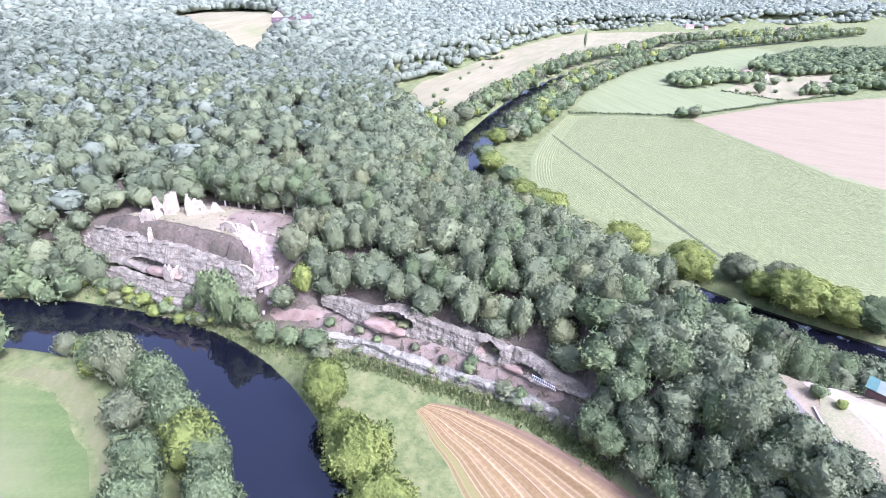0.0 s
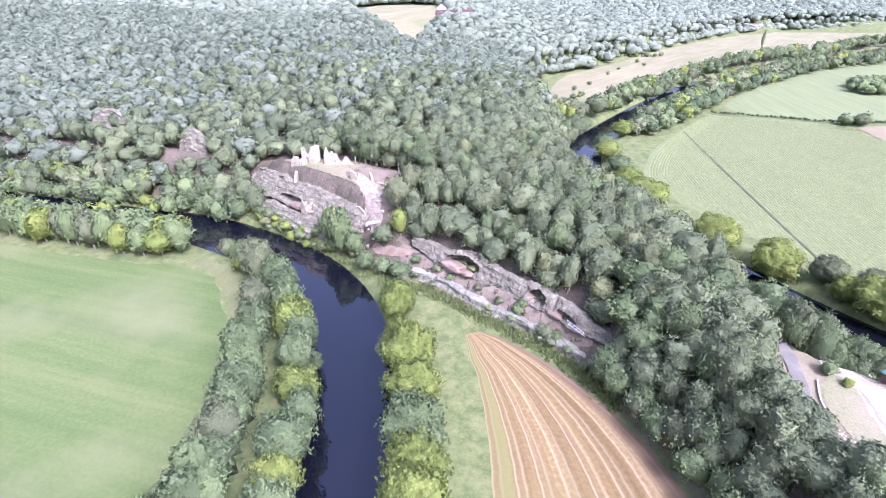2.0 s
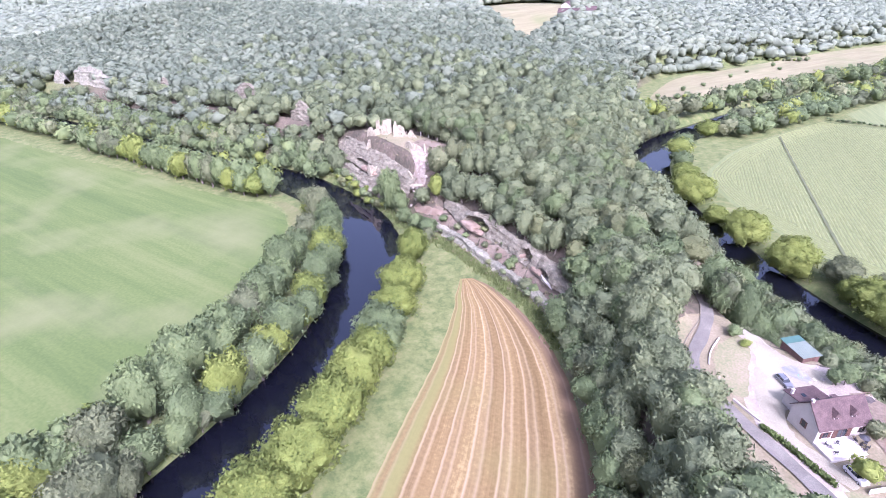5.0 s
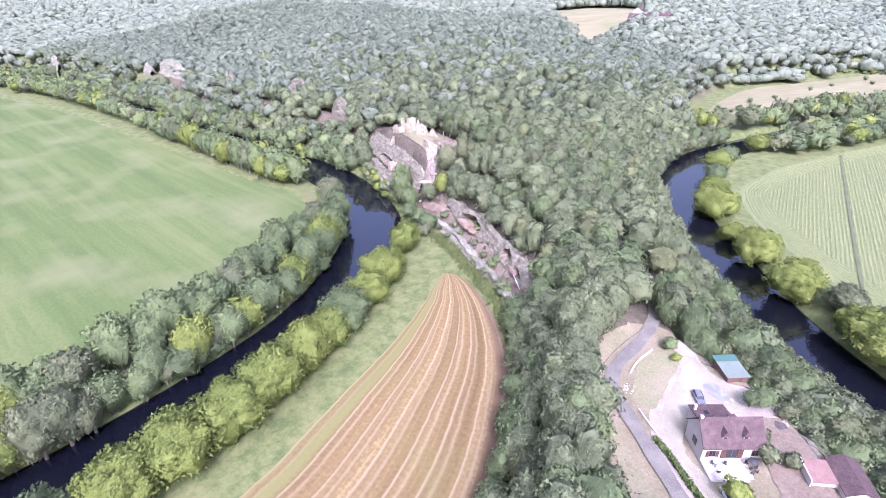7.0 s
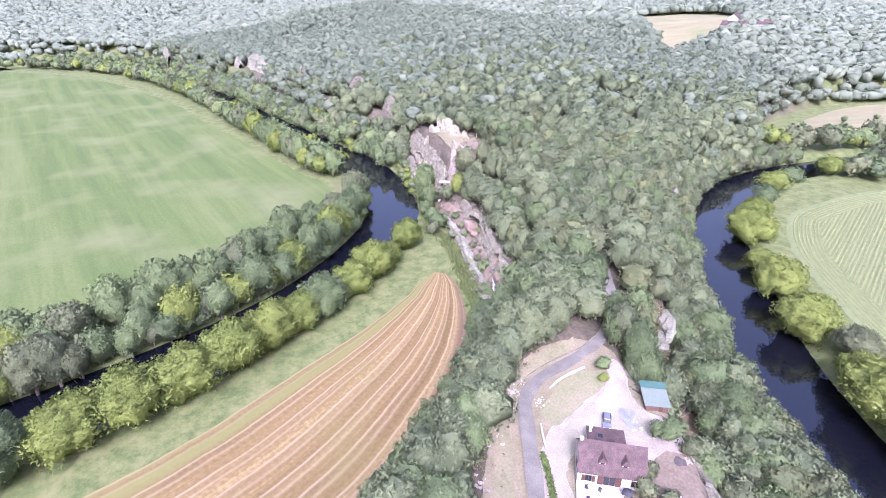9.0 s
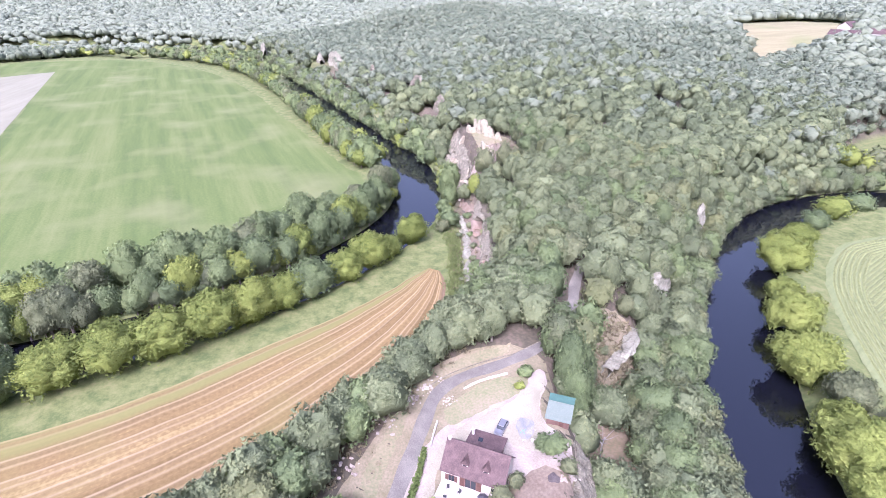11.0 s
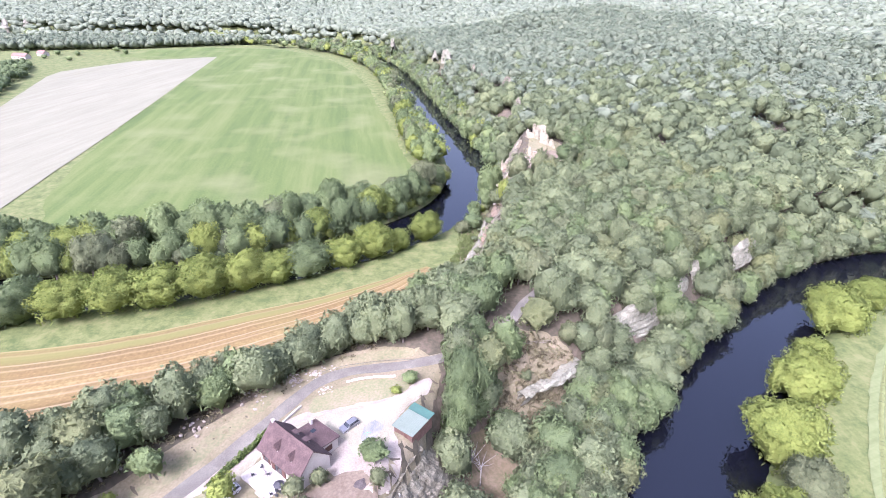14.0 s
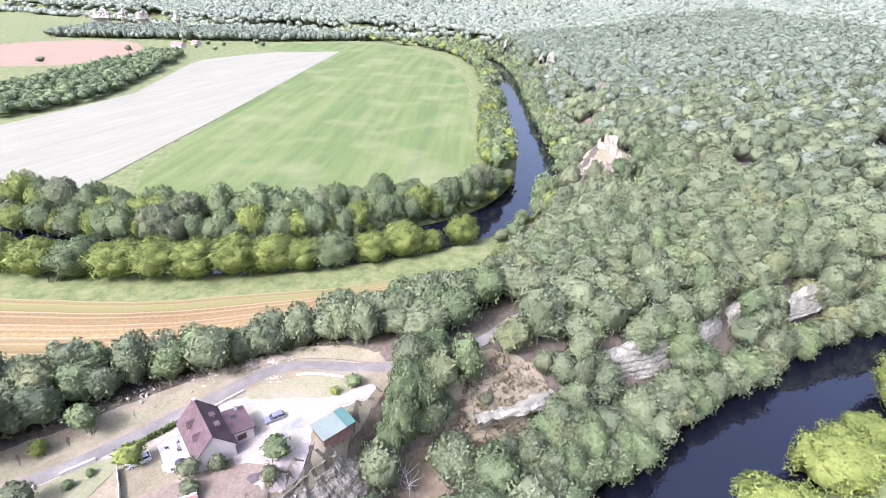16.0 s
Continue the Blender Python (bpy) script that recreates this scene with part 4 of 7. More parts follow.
# outcrops along the wooded bank upstream, and the bluffs beyond the plain
for i, (x, y, z, w, h) in enumerate(((-245, 201, 12, 28, 25), (-179, 191.5, 12, 20, 21), (-331, 193, 14, 14, 20), (-420, 183, 12, 64, 25), (-462, 176, 12, 24, 20), (-640, 142, 4, 30, 23), (-300, 194, 16, 9, 15))):
    rock_wall("outcrop", [(x + w / 2, y - 1), (x + w / 4, y + 1), (x - w / 4, y), (x - w / 2, y + 1.5)], z, [z + h * 0.7, z + h * 0.92, z + h, z + h * 0.88, z + h * 0.7], M_CRAG if x < -350 else M_ROCK, "pale limestone crag rising out of the woods", -1, 4.0, 0.6, seed=71 + i * 5, step=1.0, lean=0.12)
for i, (x, y, w, h) in enumerate(BLUFFS):
    rock_wall("bluff", [(x, y + w / 2), (x + 2, y + w / 5), (x + 1, y - w / 5), (x - 1, y - w / 2)], 14, [11 + h * 0.75, 14 + h * 0.9, 12 + h * 0.8, 14 + h * 0.7, 10 + h * 0.6], M_BLUFF, "white limestone bluff above far trees", -1, 5, 1.2, seed=131 + i * 5, step=2.0, lean=0.1)


def ruin_wall(name, x0, y0, x1, y1, base, tops, thick, label, holes=(), seed=0):
    """A broken masonry wall: its crest follows the heights in tops; holes (start, end, low, high) go right through."""
    length = math.hypot(x1 - x0, y1 - y0)
    ux, uy = (x1 - x0) / length, (y1 - y0) / length
    n = max(8, int(length / 0.35))
    levels = max(tops) + 0.01
    rows = int(levels / 0.35) + 1
    rng = np.random.default_rng(seed)
    crest = np.interp(np.linspace(0, 1, n), np.linspace(0, 1, len(tops)), tops) + rng.normal(0, 0.16, n)
    bm = bmesh.new()
    grid = {}

    def corner(i, j, k):
        if (i, j, k) not in grid:
            s, z = i * length / n, j * levels / rows
            o = (k - 0.5) * thick + 0.09 * noise.noise(Vector((s * 1.7 + seed, z * 1.7, k * 9.0)))
            grid[i, j, k] = bm.verts.new((x0 + ux * s - uy * o, y0 + uy * s + ux * o, base + z - 0.5 + 0.06 * noise.noise(Vector((s * 3, z * 3, seed)))))
        return grid[i, j, k]

    def solid(i, j):
        if not (0 <= i < n and 0 <= j < rows):
            return False
        s, z = (i + 0.5) * length / n, (j + 0.5) * levels / rows
        return z < crest[i] and not any(a < s < b and lo < z < hi for a, b, lo, hi in holes)

    for i in range(n):
        for j in range(rows):
            if not solid(i, j):
                continue
            for k in (0, 1):
                q = [corner(i, j, k), corner(i + 1, j, k), corner(i + 1, j + 1, k), corner(i, j + 1, k)]
                bm.faces.new(q if k == 0 else q[::-1])
            for di, dj, a, b in ((-1, 0, (0, 0), (0, 1)), (1, 0, (1, 1), (1, 0)), (0, -1, (1, 0), (0, 0)), (0, 1, (0, 1), (1, 1))):
                if not solid(i + di, j + dj):
                    bm.faces.new([corner(i + a[0], j + a[1], 0), corner(i + b[0], j + b[1], 0), corner(i + b[0], j + b[1], 1), corner(i + a[0], j + a[1], 1)])
    bmesh.ops.recalc_face_normals(bm, faces=bm.faces[:])
    me = bpy.data.meshes.new(name)
    bm.to_mesh(me)
    bm.free()
    me.materials.append(M_RUIN)
    return me


M_RUIN = material("pale_masonry", [(0.170, 0.150, 0.103), (0.290, 0.262, 0.189), (0.390, 0.360, 0.271)], 0.5, fine=9, bump=0.9)


def ruin(name, label, walls, category="ruin"):
    root = tagged(new(name), label, category)
    root.location = (walls[0][0], walls[0][1], walls[0][4])
    for i, w in enumerate(walls):
        o = new("wall", ruin_wall("wall", *w[:7], "", w[7] if len(w) > 7 else (), i * 5 + len(name)))
        o.parent = root
        o.matrix_parent_inverse = Matrix.Translation(root.location).inverted()
    return root


ruin("ruined_tower", "tall broken tower of pale stone, open to the sky", [(-107.2, 182.6, -102.8, 183.6, 21.5, [10.4, 11.2, 8.6, 7.4, 10.6], 1.0, ((1.9, 2.9, 3.5, 6.5),)), (-102.8, 183.6, -100.8, 187.6, 22, [10.4, 11.4, 10.6], 1.0),
                                                                    (-107.2, 182.6, -106, 187, 22, [10.2, 7.5, 5.0], 1.0), (-102.7, 183.2, -99.4, 184, 22, [10.6, 10.8, 6.5, 3.0, 2.2], 1.0)])
ruin("ruined_gable", "pointed white fragment of a ruined castle wall", [(-96, 183.2, -83, 187.0, 23.4, [6.6, 10.2, 7.4, 7.8, 7.2, 6.4, 3.0, 2.8, 5.6, 5.4, 3.0, 1.8], 1.1, ((4.5, 5.3, 2.6, 4.0),))])
ruin("ruined_bastion", "crumbling cream stone bastion at the cliff edge", [(-112, 180.5, -106.5, 179.8, 23.2, [3.5, 5.4, 5.0, 3.8], 1.2), (-106.5, 179.8, -105.2, 183, 23.2, [4.6, 4.8, 3.4], 1.1), (-107, 176, -106.2, 172.5, 18.5, [4.8, 4.4, 3.0, 1.4], 1.0)])
ruin("ruined_chapel", "roofless cream stone ruin with dark openings", [(-78.5, 171.5, -72.5, 169.5, 23.2, [3.6, 4.8, 5.0, 4.6, 3.2], 1.0, ((1.2, 2.1, 0.6, 2.6), (3.4, 4.4, 0.6, 2.6))), (-72.5, 169.5, -70.5, 173, 23.4, [4.6, 3.4, 2.0], 1.0), (-68.5, 173, -65.6, 169.8, 23.4, [2.2, 4.6, 4.0, 2.0], 0.9)])
ruin("ruined_hut", "small cave house with a stone gable on the ledge", [(-98.8, 163.2, -95.6, 162.0, 8.5, [4.2, 6.6, 4.2], 0.6, ((1.3, 2.0, 2.6, 3.9),)), (-98.8, 163.2, -97.6, 167.5, 8.5, [4.4, 4.6], 0.6), (-95.6, 162.0, -94.4, 166.5, 8.5, [4.4, 4.6], 0.6)], "hut")
ruin("rubble_wall", "low dry stone wall beside the ruin path", [(-66, 165.5, -60, 160, 21.5, [1.4, 2.4, 1.6], 0.7), (-61.5, 168, -57, 165.5, 23.0, [1.2, 2.6, 1.8], 0.7), (-60, 172.5, -47, 171.0, 23.0, [1.3, 1.6, 1.5, 1.4], 0.6), (-61, 150, -54, 156, 13.5, [1.3, 1.2, 1.0], 0.6), (-70, 160, -63, 155, 15.0, [1.6, 2.8, 1.6], 0.7)], "wall")
M_OCHRE = material("ochre_earth", [(0.135, 0.098, 0.068), (0.185, 0.138, 0.10), (0.24, 0.19, 0.148)], 0.4, fine=8, bump=0.6)
for i, (x, y, z, w, d, h, turn) in enumerate(((-19, 136.6, 6.9, 11, 5, 2.6, -26), (-14, 134, 6.9, 6, 4, 1.6, -26), (10.5, 124.5, 6.9, 4.0, 3.5, 1.8, -32), (-100, 166.5, 8.6, 16, 5, 2.0, -22), (20, 117.5, 6.9, 7, 3, 1.2, -38))):
    boulder("earth_bank", x, y, z, w, d, h, M_OCHRE, "ochre brown earth bank in a cave mouth", i * 2.1, turn, category="earth bank", group="earth banks in the caves")
rng_s = random.Random(5)
for i in range(110):
    x, y = rng_s.uniform(-80, -52), rng_s.uniform(148, 176)
    if not inside(x, y, np.array([(-82, 172), (-73, 167), (-66, 160), (-60, 149), (-53, 152), (-57, 162), (-66, 173), (-79, 177)], float)):
        continue
    if y < 146 + (x + 80) * -0.1 or to_line(np.array([x]), np.array([y]), RIVER_A)[0][0] < 22:
        continue
    w = rng_s.uniform(0.6, 2.1)
    boulder("fallen_stone", x, y, lie(x, y) - 0.1, w, w * rng_s.uniform(0.6, 1), w * 0.7, M_PALE_ROCK, "pale fallen building stone on the slope", i * 1.3, rng_s.uniform(0, 360), 1, "stone", "stones below the ruins")
M_EARTH = material("bare_earth", [(0.115, 0.09, 0.064), (0.16, 0.128, 0.093), (0.205, 0.172, 0.13)], 0.15, fine=12)
M_DRYGRASS = material("dry_grass", [(0.13, 0.135, 0.07), (0.185, 0.17, 0.10), (0.25, 0.21, 0.14)], 0.12, fine=14)
sheet("castle_clearing", [(-82, 179), (-70, 168), (-62, 160), (-55, 154), (-50, 160), (-46, 174), (-58, 186), (-76, 192)], M_EARTH, "bare brown trodden earth clearing", "ground", 0.4, 1.5, 2, 0.7)
sheet("castle_ground", [(-132, 187), (-107, 180.5), (-90, 174.5), (-75, 168), (-64, 161), (-56, 154), (-50, 160), (-47, 175), (-58, 187), (-76, 193), (-98, 197), (-122, 191)], M_DRYGRASS, "dry grass and earth round the ruins", "ground", 0.3, 1.5, 1, 0.6)
sheet("castle_lawn", [(-114, 184), (-104, 180.5), (-90, 176), (-82, 176), (-84, 182), (-84, 190), (-98, 195), (-114, 188)], M_DRYGRASS, "dry grass within the ruined castle", "ground", 0.46, 1.5, 2, 0.7)
M_RUBBLE = material("pale_rubble", [(0.17, 0.132, 0.10), (0.26, 0.215, 0.17), (0.37, 0.325, 0.27)], 0.5, fine=7, bump=0.9)
sheet("rubble_slope", [(-81, 172.5), (-73, 168.5), (-68, 163.5), (-63.5, 156.5), (-59, 151.5), (-55, 153), (-57.5, 160), (-61, 166), (-66, 171), (-72, 174.5), (-79, 175.5)], M_RUBBLE, "pale fallen masonry and earth down the slope", "ground", 0.62, 1.0, 1, 1.2)
sheet("ruin_path", [(-58, 150), (-50, 147.5), (-44, 146.5), (-38, 145), (-38, 143), (-44, 144), (-50, 145), (-58, 147.5)], M_OCHRE, "trodden brown path along the cliff", "path", 0.35, 1.0, 1, 0.4)
sheet("cliff_terrace", [(33, 105.5), (19, 113.5), (3, 121.5), (-14, 130.5), (-32, 137.5), (-46, 144), (-44, 149), (-31, 143.5), (-14, 136), (2, 129), (20, 119.5), (33, 110.5)], M_EARTH, "brown earth terrace between the two rock walls", "ground", 0.2, 2.0, 1)

# ---- house and yard ----
M_RENDER = material("cream_render", [(0.38, 0.35, 0.31), (0.46, 0.43, 0.385)], 0.5, fine=10, bump=0.15)
M_TILE = material("brown_roof_tiles", [(0.05, 0.034, 0.032), (0.075, 0.05, 0.047), (0.11, 0.075, 0.07)], 0.6, fine=8, bump=0.5, rough=0.75)
M_RED_TILE = material("red_roof_tiles", [(0.16, 0.095, 0.078), (0.235, 0.15, 0.128)], 0.7, fine=8, bump=0.5)
M_SHUTTER = material("dark_stained_wood", [(0.06, 0.03, 0.024), (0.11, 0.06, 0.045)], 2.0, rough=0.6)
M_BOARDS = material("brown_boards", [(0.10, 0.06, 0.05), (0.16, 0.10, 0.08)], 1.2, fine=6)
M_SHEET = material("green_metal_sheet", [(0.128, 0.158, 0.128), (0.165, 0.195, 0.158)], 0.5, rough=0.5)
M_SHEET_DARK = material("dark_green_sheet", [(0.045, 0.095, 0.078), (0.06, 0.125, 0.10)], 0.5, rough=0.5)
M_PAVING = material("pale_paving", [(0.36, 0.33, 0.295), (0.44, 0.41, 0.375)], 0.8, fine=8)
M_GRAVEL = material("white_gravel", [(0.186, 0.169, 0.120), (0.251, 0.234, 0.169), (0.326, 0.309, 0.228)], 0.15, fine=30, bump=0.4)
M_ASPHALT = material("worn_asphalt", [(0.092, 0.087, 0.073), (0.133, 0.125, 0.105), (0.193, 0.180, 0.150)], 0.2, fine=22)
M_LAWN = material("thin_lawn", [(0.13, 0.145, 0.07), (0.18, 0.175, 0.095), (0.24, 0.20, 0.14)], 0.12, fine=16)
M_WHITEWALL = material("white_wall", [(0.40, 0.37, 0.34), (0.52, 0.49, 0.455)], 0.8, fine=8)
M_PAINT = material("blue_grey_paint", [(0.19, 0.195, 0.205), (0.22, 0.225, 0.235)], 0.5, rough=0.3, metal=0.5, bump=0.0)
M_WHITE_PAINT = material("white_paint", [(0.5, 0.5, 0.5), (0.56, 0.56, 0.56)], 0.5, rough=0.35, bump=0.0)
M_RUBBER = material("rubber", [(0.02, 0.02, 0.02), (0.035, 0.035, 0.035)], 3.0)
M_DARK = material("dark_furniture", [(0.03, 0.03, 0.035), (0.06, 0.06, 0.065)], 3.0, rough=0.5)
M_LAMP = material("clear_lamp", [(0.55, 0.55, 0.55), (0.65, 0.65, 0.65)], 3.0, rough=0.2, bump=0.0)
M_BLUE = material("blue_tarp", [(0.08, 0.20, 0.46), (0.12, 0.27, 0.56)], 1.5, rough=0.5)


def glass_material():
    m = bpy.data.materials.new("window_glass")
    m.use_nodes = True
    b = m.node_tree.nodes["Principled BSDF"]
    b.inputs["Base Color"].default_value = (0.02, 0.025, 0.03, 1)
    b.inputs["Roughness"].default_value = 0.05
    return m


M_GLASS = glass_material()


def part(name, bm, mat, parent, label=""):
    """Links a bmesh as one mesh object under a thing or a part."""
    me = bpy.data.meshes.new(name)
    bmesh.ops.recalc_face_normals(bm, faces=bm.faces[:])
    bm.to_mesh(me)
    bm.free()
    me.materials.append(mat)
    o = new(name, me)
    o.parent = parent
    return tagged(o, label)


def block(x0, x1, y0, y1, z0, z1, bevel=0.03, top=None):
    """A box with softened edges; top narrows its upper face by (x, y)."""
    bm = bmesh.new()
    c = bmesh.ops.create_cube(bm, size=1)["verts"]
    for v in c:
        hi = v.co.z > 0
        v.co = Vector((x0 if v.co.x < 0 else x1, y0 if v.co.y < 0 else y1, z1 if hi else z0))
        if hi and top:
            v.co.x += top[0] if v.co.x < (x0 + x1) / 2 else -top[0]
            v.co.y += top[1] if v.co.y < (y0 + y1) / 2 else -top[1]
    if bevel:
        bmesh.ops.bevel(bm, geom=bm.edges[:], offset=bevel, segments=1, affect="EDGES")
    return bm


def prism(profile, x0, x1):
    """A profile in y and z drawn out along x."""
    bm = bmesh.new()
    a, b = [bm.verts.new((x0, y, z)) for y, z in profile], [bm.verts.new((x1, y, z)) for y, z in profile]
    bm.faces.new(a), bm.faces.new(b[::-1])
    for i in range(len(profile)):
        j = (i + 1) % len(profile)
        bm.faces.new([a[i], a[j], b[j], b[i]])
    return bm


def tube(r, x, y, z0, z1, sides=14, axis="z", r2=None):
    bm = bmesh.new()
    bmesh.ops.create_cone(bm, cap_ends=True, segments=sides, radius1=r, radius2=r if r2 is None else r2, depth=z1 - z0)
    if axis == "y":
        bmesh.ops.rotate(bm, verts=bm.verts[:], matrix=Matrix.Rotation(math.pi / 2, 3, "X"))
        bmesh.ops.translate(bm, verts=bm.verts[:], vec=(x, (z0 + z1) / 2, y))
    else:
        bmesh.ops.translate(bm, verts=bm.verts[:], vec=(x, y, (z0 + z1) / 2))
    return bm


def window(parent, x, z, w, h, y, face, shutters=True, bars=True):
    """A window in a wall that looks to -y (face -1) or +y, with frame, pane, sill and open shutters."""
    f = part("window", block(x - w / 2 - 0.07, x + w / 2 + 0.07, y - 0.05, y + 0.05, z - 0.07, z + h + 0.07, 0.02), M_BOARDS, parent)
    part("pane", block(x - w / 2, x + w / 2, y + face * 0.052, y + face * 0.062, z, z + h, 0), M_GLASS, f)
    part("sill", block(x - w / 2 - 0.15, x + w / 2 + 0.15, y - 0.02 if face > 0 else y - 0.22, y + 0.22 if face > 0 else y + 0.02, z - 0.16, z - 0.075, 0.015), M_PAVING, f)
    if bars:
        part("glazing_bar", block(x - 0.03, x + 0.03, y + face * 0.062, y + face * 0.085, z, z + h, 0), M_BOARDS, f)
    if shutters:
        for s in (-1, 1):
            cx = x + s * (w / 2 + 0.09 + w / 4)
            part("shutter", block(cx - w / 4, cx + w / 4, y + face * 0.06, y + face * 0.11, z - 0.05, z + h + 0.05, 0.012), M_SHUTTER, f)


def tile_courses(parent, x0, x1, ya, za, yb, zb, mat, course=0.42):
    """A roof slope from its eave (ya, za) to its ridge (yb, zb): overlapping courses of tiles."""
    slope = math.hypot(yb - ya, zb - za)
    dy, dz = (yb - ya) / slope, (zb - za) / slope
    ny, nz = (-dz, dy) if dy > 0 else (dz, -dy)
    n = int(slope / course)
    width = 0.36
    cols = int((x1 - x0) / width)
    V, F = [], []
    for i in range(n):
        s0, s1 = i * slope / n, (i + 1) * slope / n + 0.06
        for j in range(cols):
            a, b = x0 + (x1 - x0) * j / cols + 0.008, x0 + (x1 - x0) * (j + 1) / cols - 0.008
            lift = 0.012 * noise.noise(Vector((i * 3.1, j * 2.7, x0)))
            base = len(V)
            for s, t in ((s0, 0.06 + lift), (s1, 0.025 + lift)):
                for x in (a, b):
                    V.append((x, ya + dy * s + ny * t, za + dz * s + nz * t))
            for x in (a, b):
                V.append((x, ya + dy * s0, za + dz * s0))
            F += [(base, base + 1, base + 3, base + 2), (base + 4, base + 5, base + 1, base)]
    o = new("roof_tiles", mesh_from("roof_tiles", V, np.array(F), mat))
    o.parent = parent
    return tagged(o, kind="stuff")


def house():
    """Long low cottage under a steep tiled roof, two dormers on its front, a lean-to wing behind."""
    L, D, H, R = 12.2, 7.0, 3.5, 7.2
    h = tagged(new("house"), "cream rendered cottage with a steep brown tiled roof", "house")
    body = part("wall", prism([(0, -1.2), (D, -1.2), (D, H), (D / 2, R - 0.12), (0, H)], 0.25, L - 0.25), M_RENDER, h, "cream rendered wall")
    e, ez = 0.45, H - 0.47
    roof = part("roof", prism([(-e, ez - 0.02), (D / 2, R), (D + e, ez - 0.02), (D + e, ez + 0.14), (D / 2, R + 0.17), (-e, ez + 0.14)], 0, L), M_TILE, h, "steep brown tiled roof")
    tile_courses(roof, 0, L, -e, ez + 0.14, D / 2, R + 0.17, M_TILE)
    tile_courses(roof, 0, L, D + e, ez + 0.14, D / 2, R + 0.17, M_TILE)
    part("ridge_cap", prism([(D / 2 - 0.2, R + 0.1), (D / 2, R + 0.33), (D / 2 + 0.2, R + 0.1)], -0.02, L + 0.02), M_TILE, roof)
    for x, w in ((2.2, 1.1), (5.9, 2.0)):
        window(h, x, 0.5 if w > 1.5 else 0.9, w, 2.0 if w > 1.5 else 1.35, -0.02, -1)
    window(h, 10.4, 1.0, 1.3, 1.25, -0.02, -1, False)
    for x in (3.6, 9.2):
        window(h, x, 1.0, 1.0, 1.25, D + 0.02, 1)
    # gable windows stand in the end walls
    for gx_, face in ((L - 0.25, 1), (0.25, -1)):
        f = part("gable_window", block(gx_ - 0.05, gx_ + 0.05, D / 2 - 1.0, D / 2 + 0.6, 0.9, 2.5, 0.02), M_SHUTTER, h, "dark shuttered window")
        part("pane", block(gx_ + face * 0.052, gx_ + face * 0.06, D / 2 - 0.62, D / 2 + 0.22, 1.0, 2.4, 0), M_GLASS, f)
    for x in (4.4, 8.4):
        d = part("dormer", block(x - 0.55, x + 0.55, 0.85, 2.6, 4.0, 5.25, 0.02), M_RENDER, h, "small dormer with a pointed tiled roof")
        bm = bmesh.new()
        p = [bm.verts.new(c) for c in ((x - 0.8, 0.55, 5.15), (x + 0.8, 0.55, 5.15), (x, 0.75, 6.3), (x, 3.05, 6.35), (x - 0.8, 2.35, 5.15), (x + 0.8, 2.35, 5.15))]
        for f in ((0, 1, 2), (0, 2, 3, 4), (1, 5, 3, 2), (0, 4, 5, 1), (4, 3, 5)):
            bm.faces.new([p[k] for k in f])
        part("dormer_roof", bm, M_TILE, d)
        part("pane", block(x - 0.34, x + 0.34, 0.825, 0.848, 4.3, 5.05, 0), M_GLASS, d)
    for x, y, w, top in ((0.55, D / 2, 0.5, R + 0.5), (2.9, D + 3.2, 0.5, 4.1)):
        c = part("chimney", block(x - w / 2, x + w / 2, y - w / 2, y + w / 2, 2.2, top, 0.03), M_WHITEWALL, h, "pale rendered chimney")
        part("chimney_cap", block(x - w / 2 - 0.07, x + w / 2 + 0.07, y - w / 2 - 0.07, y + w / 2 + 0.07, top, top + 0.12, 0.02), M_PAVING, c)
    for x in (4.6, 7.6):
        zc = 5.35
        yc = D / 2 + (R + 0.17 - zc) / (R + 0.17 - ez - 0.14) * (D / 2 + e)
        d = part("rear_dormer", block(x - 0.5, x + 0.5, yc - 1.1, yc + 0.35, 4.6, 5.75, 0.02), M_RENDER, h, "small dormer on the rear slope")
        part("dormer_roof", prism([(yc - 1.5, 5.95), (yc + 0.55, 5.72), (yc + 0.55, 5.84), (yc - 1.5, 6.07)], x - 0.7, x + 0.7), M_TILE, d)
        part("pane", block(x - 0.32, x + 0.32, yc + 0.352, yc + 0.37, 5.0, 5.6, 0), M_GLASS, d)
    # wing behind
    wing = part("wing", prism([(D - 0.1, -1.2), (D + 4.4, -1.2), (D + 4.4, 2.45), (D - 0.1, 3.1)], 2.5, 9.2), M_RENDER, h, "lower cream rendered wing")
    wr = part("wing_roof", prism([(D + 0.1, 3.2), (D + 4.8, 2.52), (D + 4.8, 2.68), (D + 0.1, 3.36)], 2.2, 9.5), M_TILE, h, "low brown tiled roof")
    tile_courses(wr, 2.2, 9.5, D + 4.8, 2.68, D + 0.1, 3.36, M_TILE)
    f = part("wing_window", block(9.17, 9.27, D + 1.2, D + 2.9, 0.8, 2.1, 0.02), M_SHUTTER, wing, "dark shuttered window")
    part("skylight", block(4.3, 5.2, D + 1.6, D + 2.6, 3.12, 3.2, 0.02), M_GLASS, wr)
    h.matrix_world = pose(103.6, 60.9, 21.5, 0, 0, 42.6)
    return h


house()
TURN_H = pose(103.6, 60.9, 21.5, 0, 0, 42.6)


def placed(ob, x, y, z, turn=0.0):
    """Stands a thing at a spot given from the front left corner of the house."""
    ob.matrix_world = TURN_H @ pose(x, y, z, 0, 0, turn)
    return ob


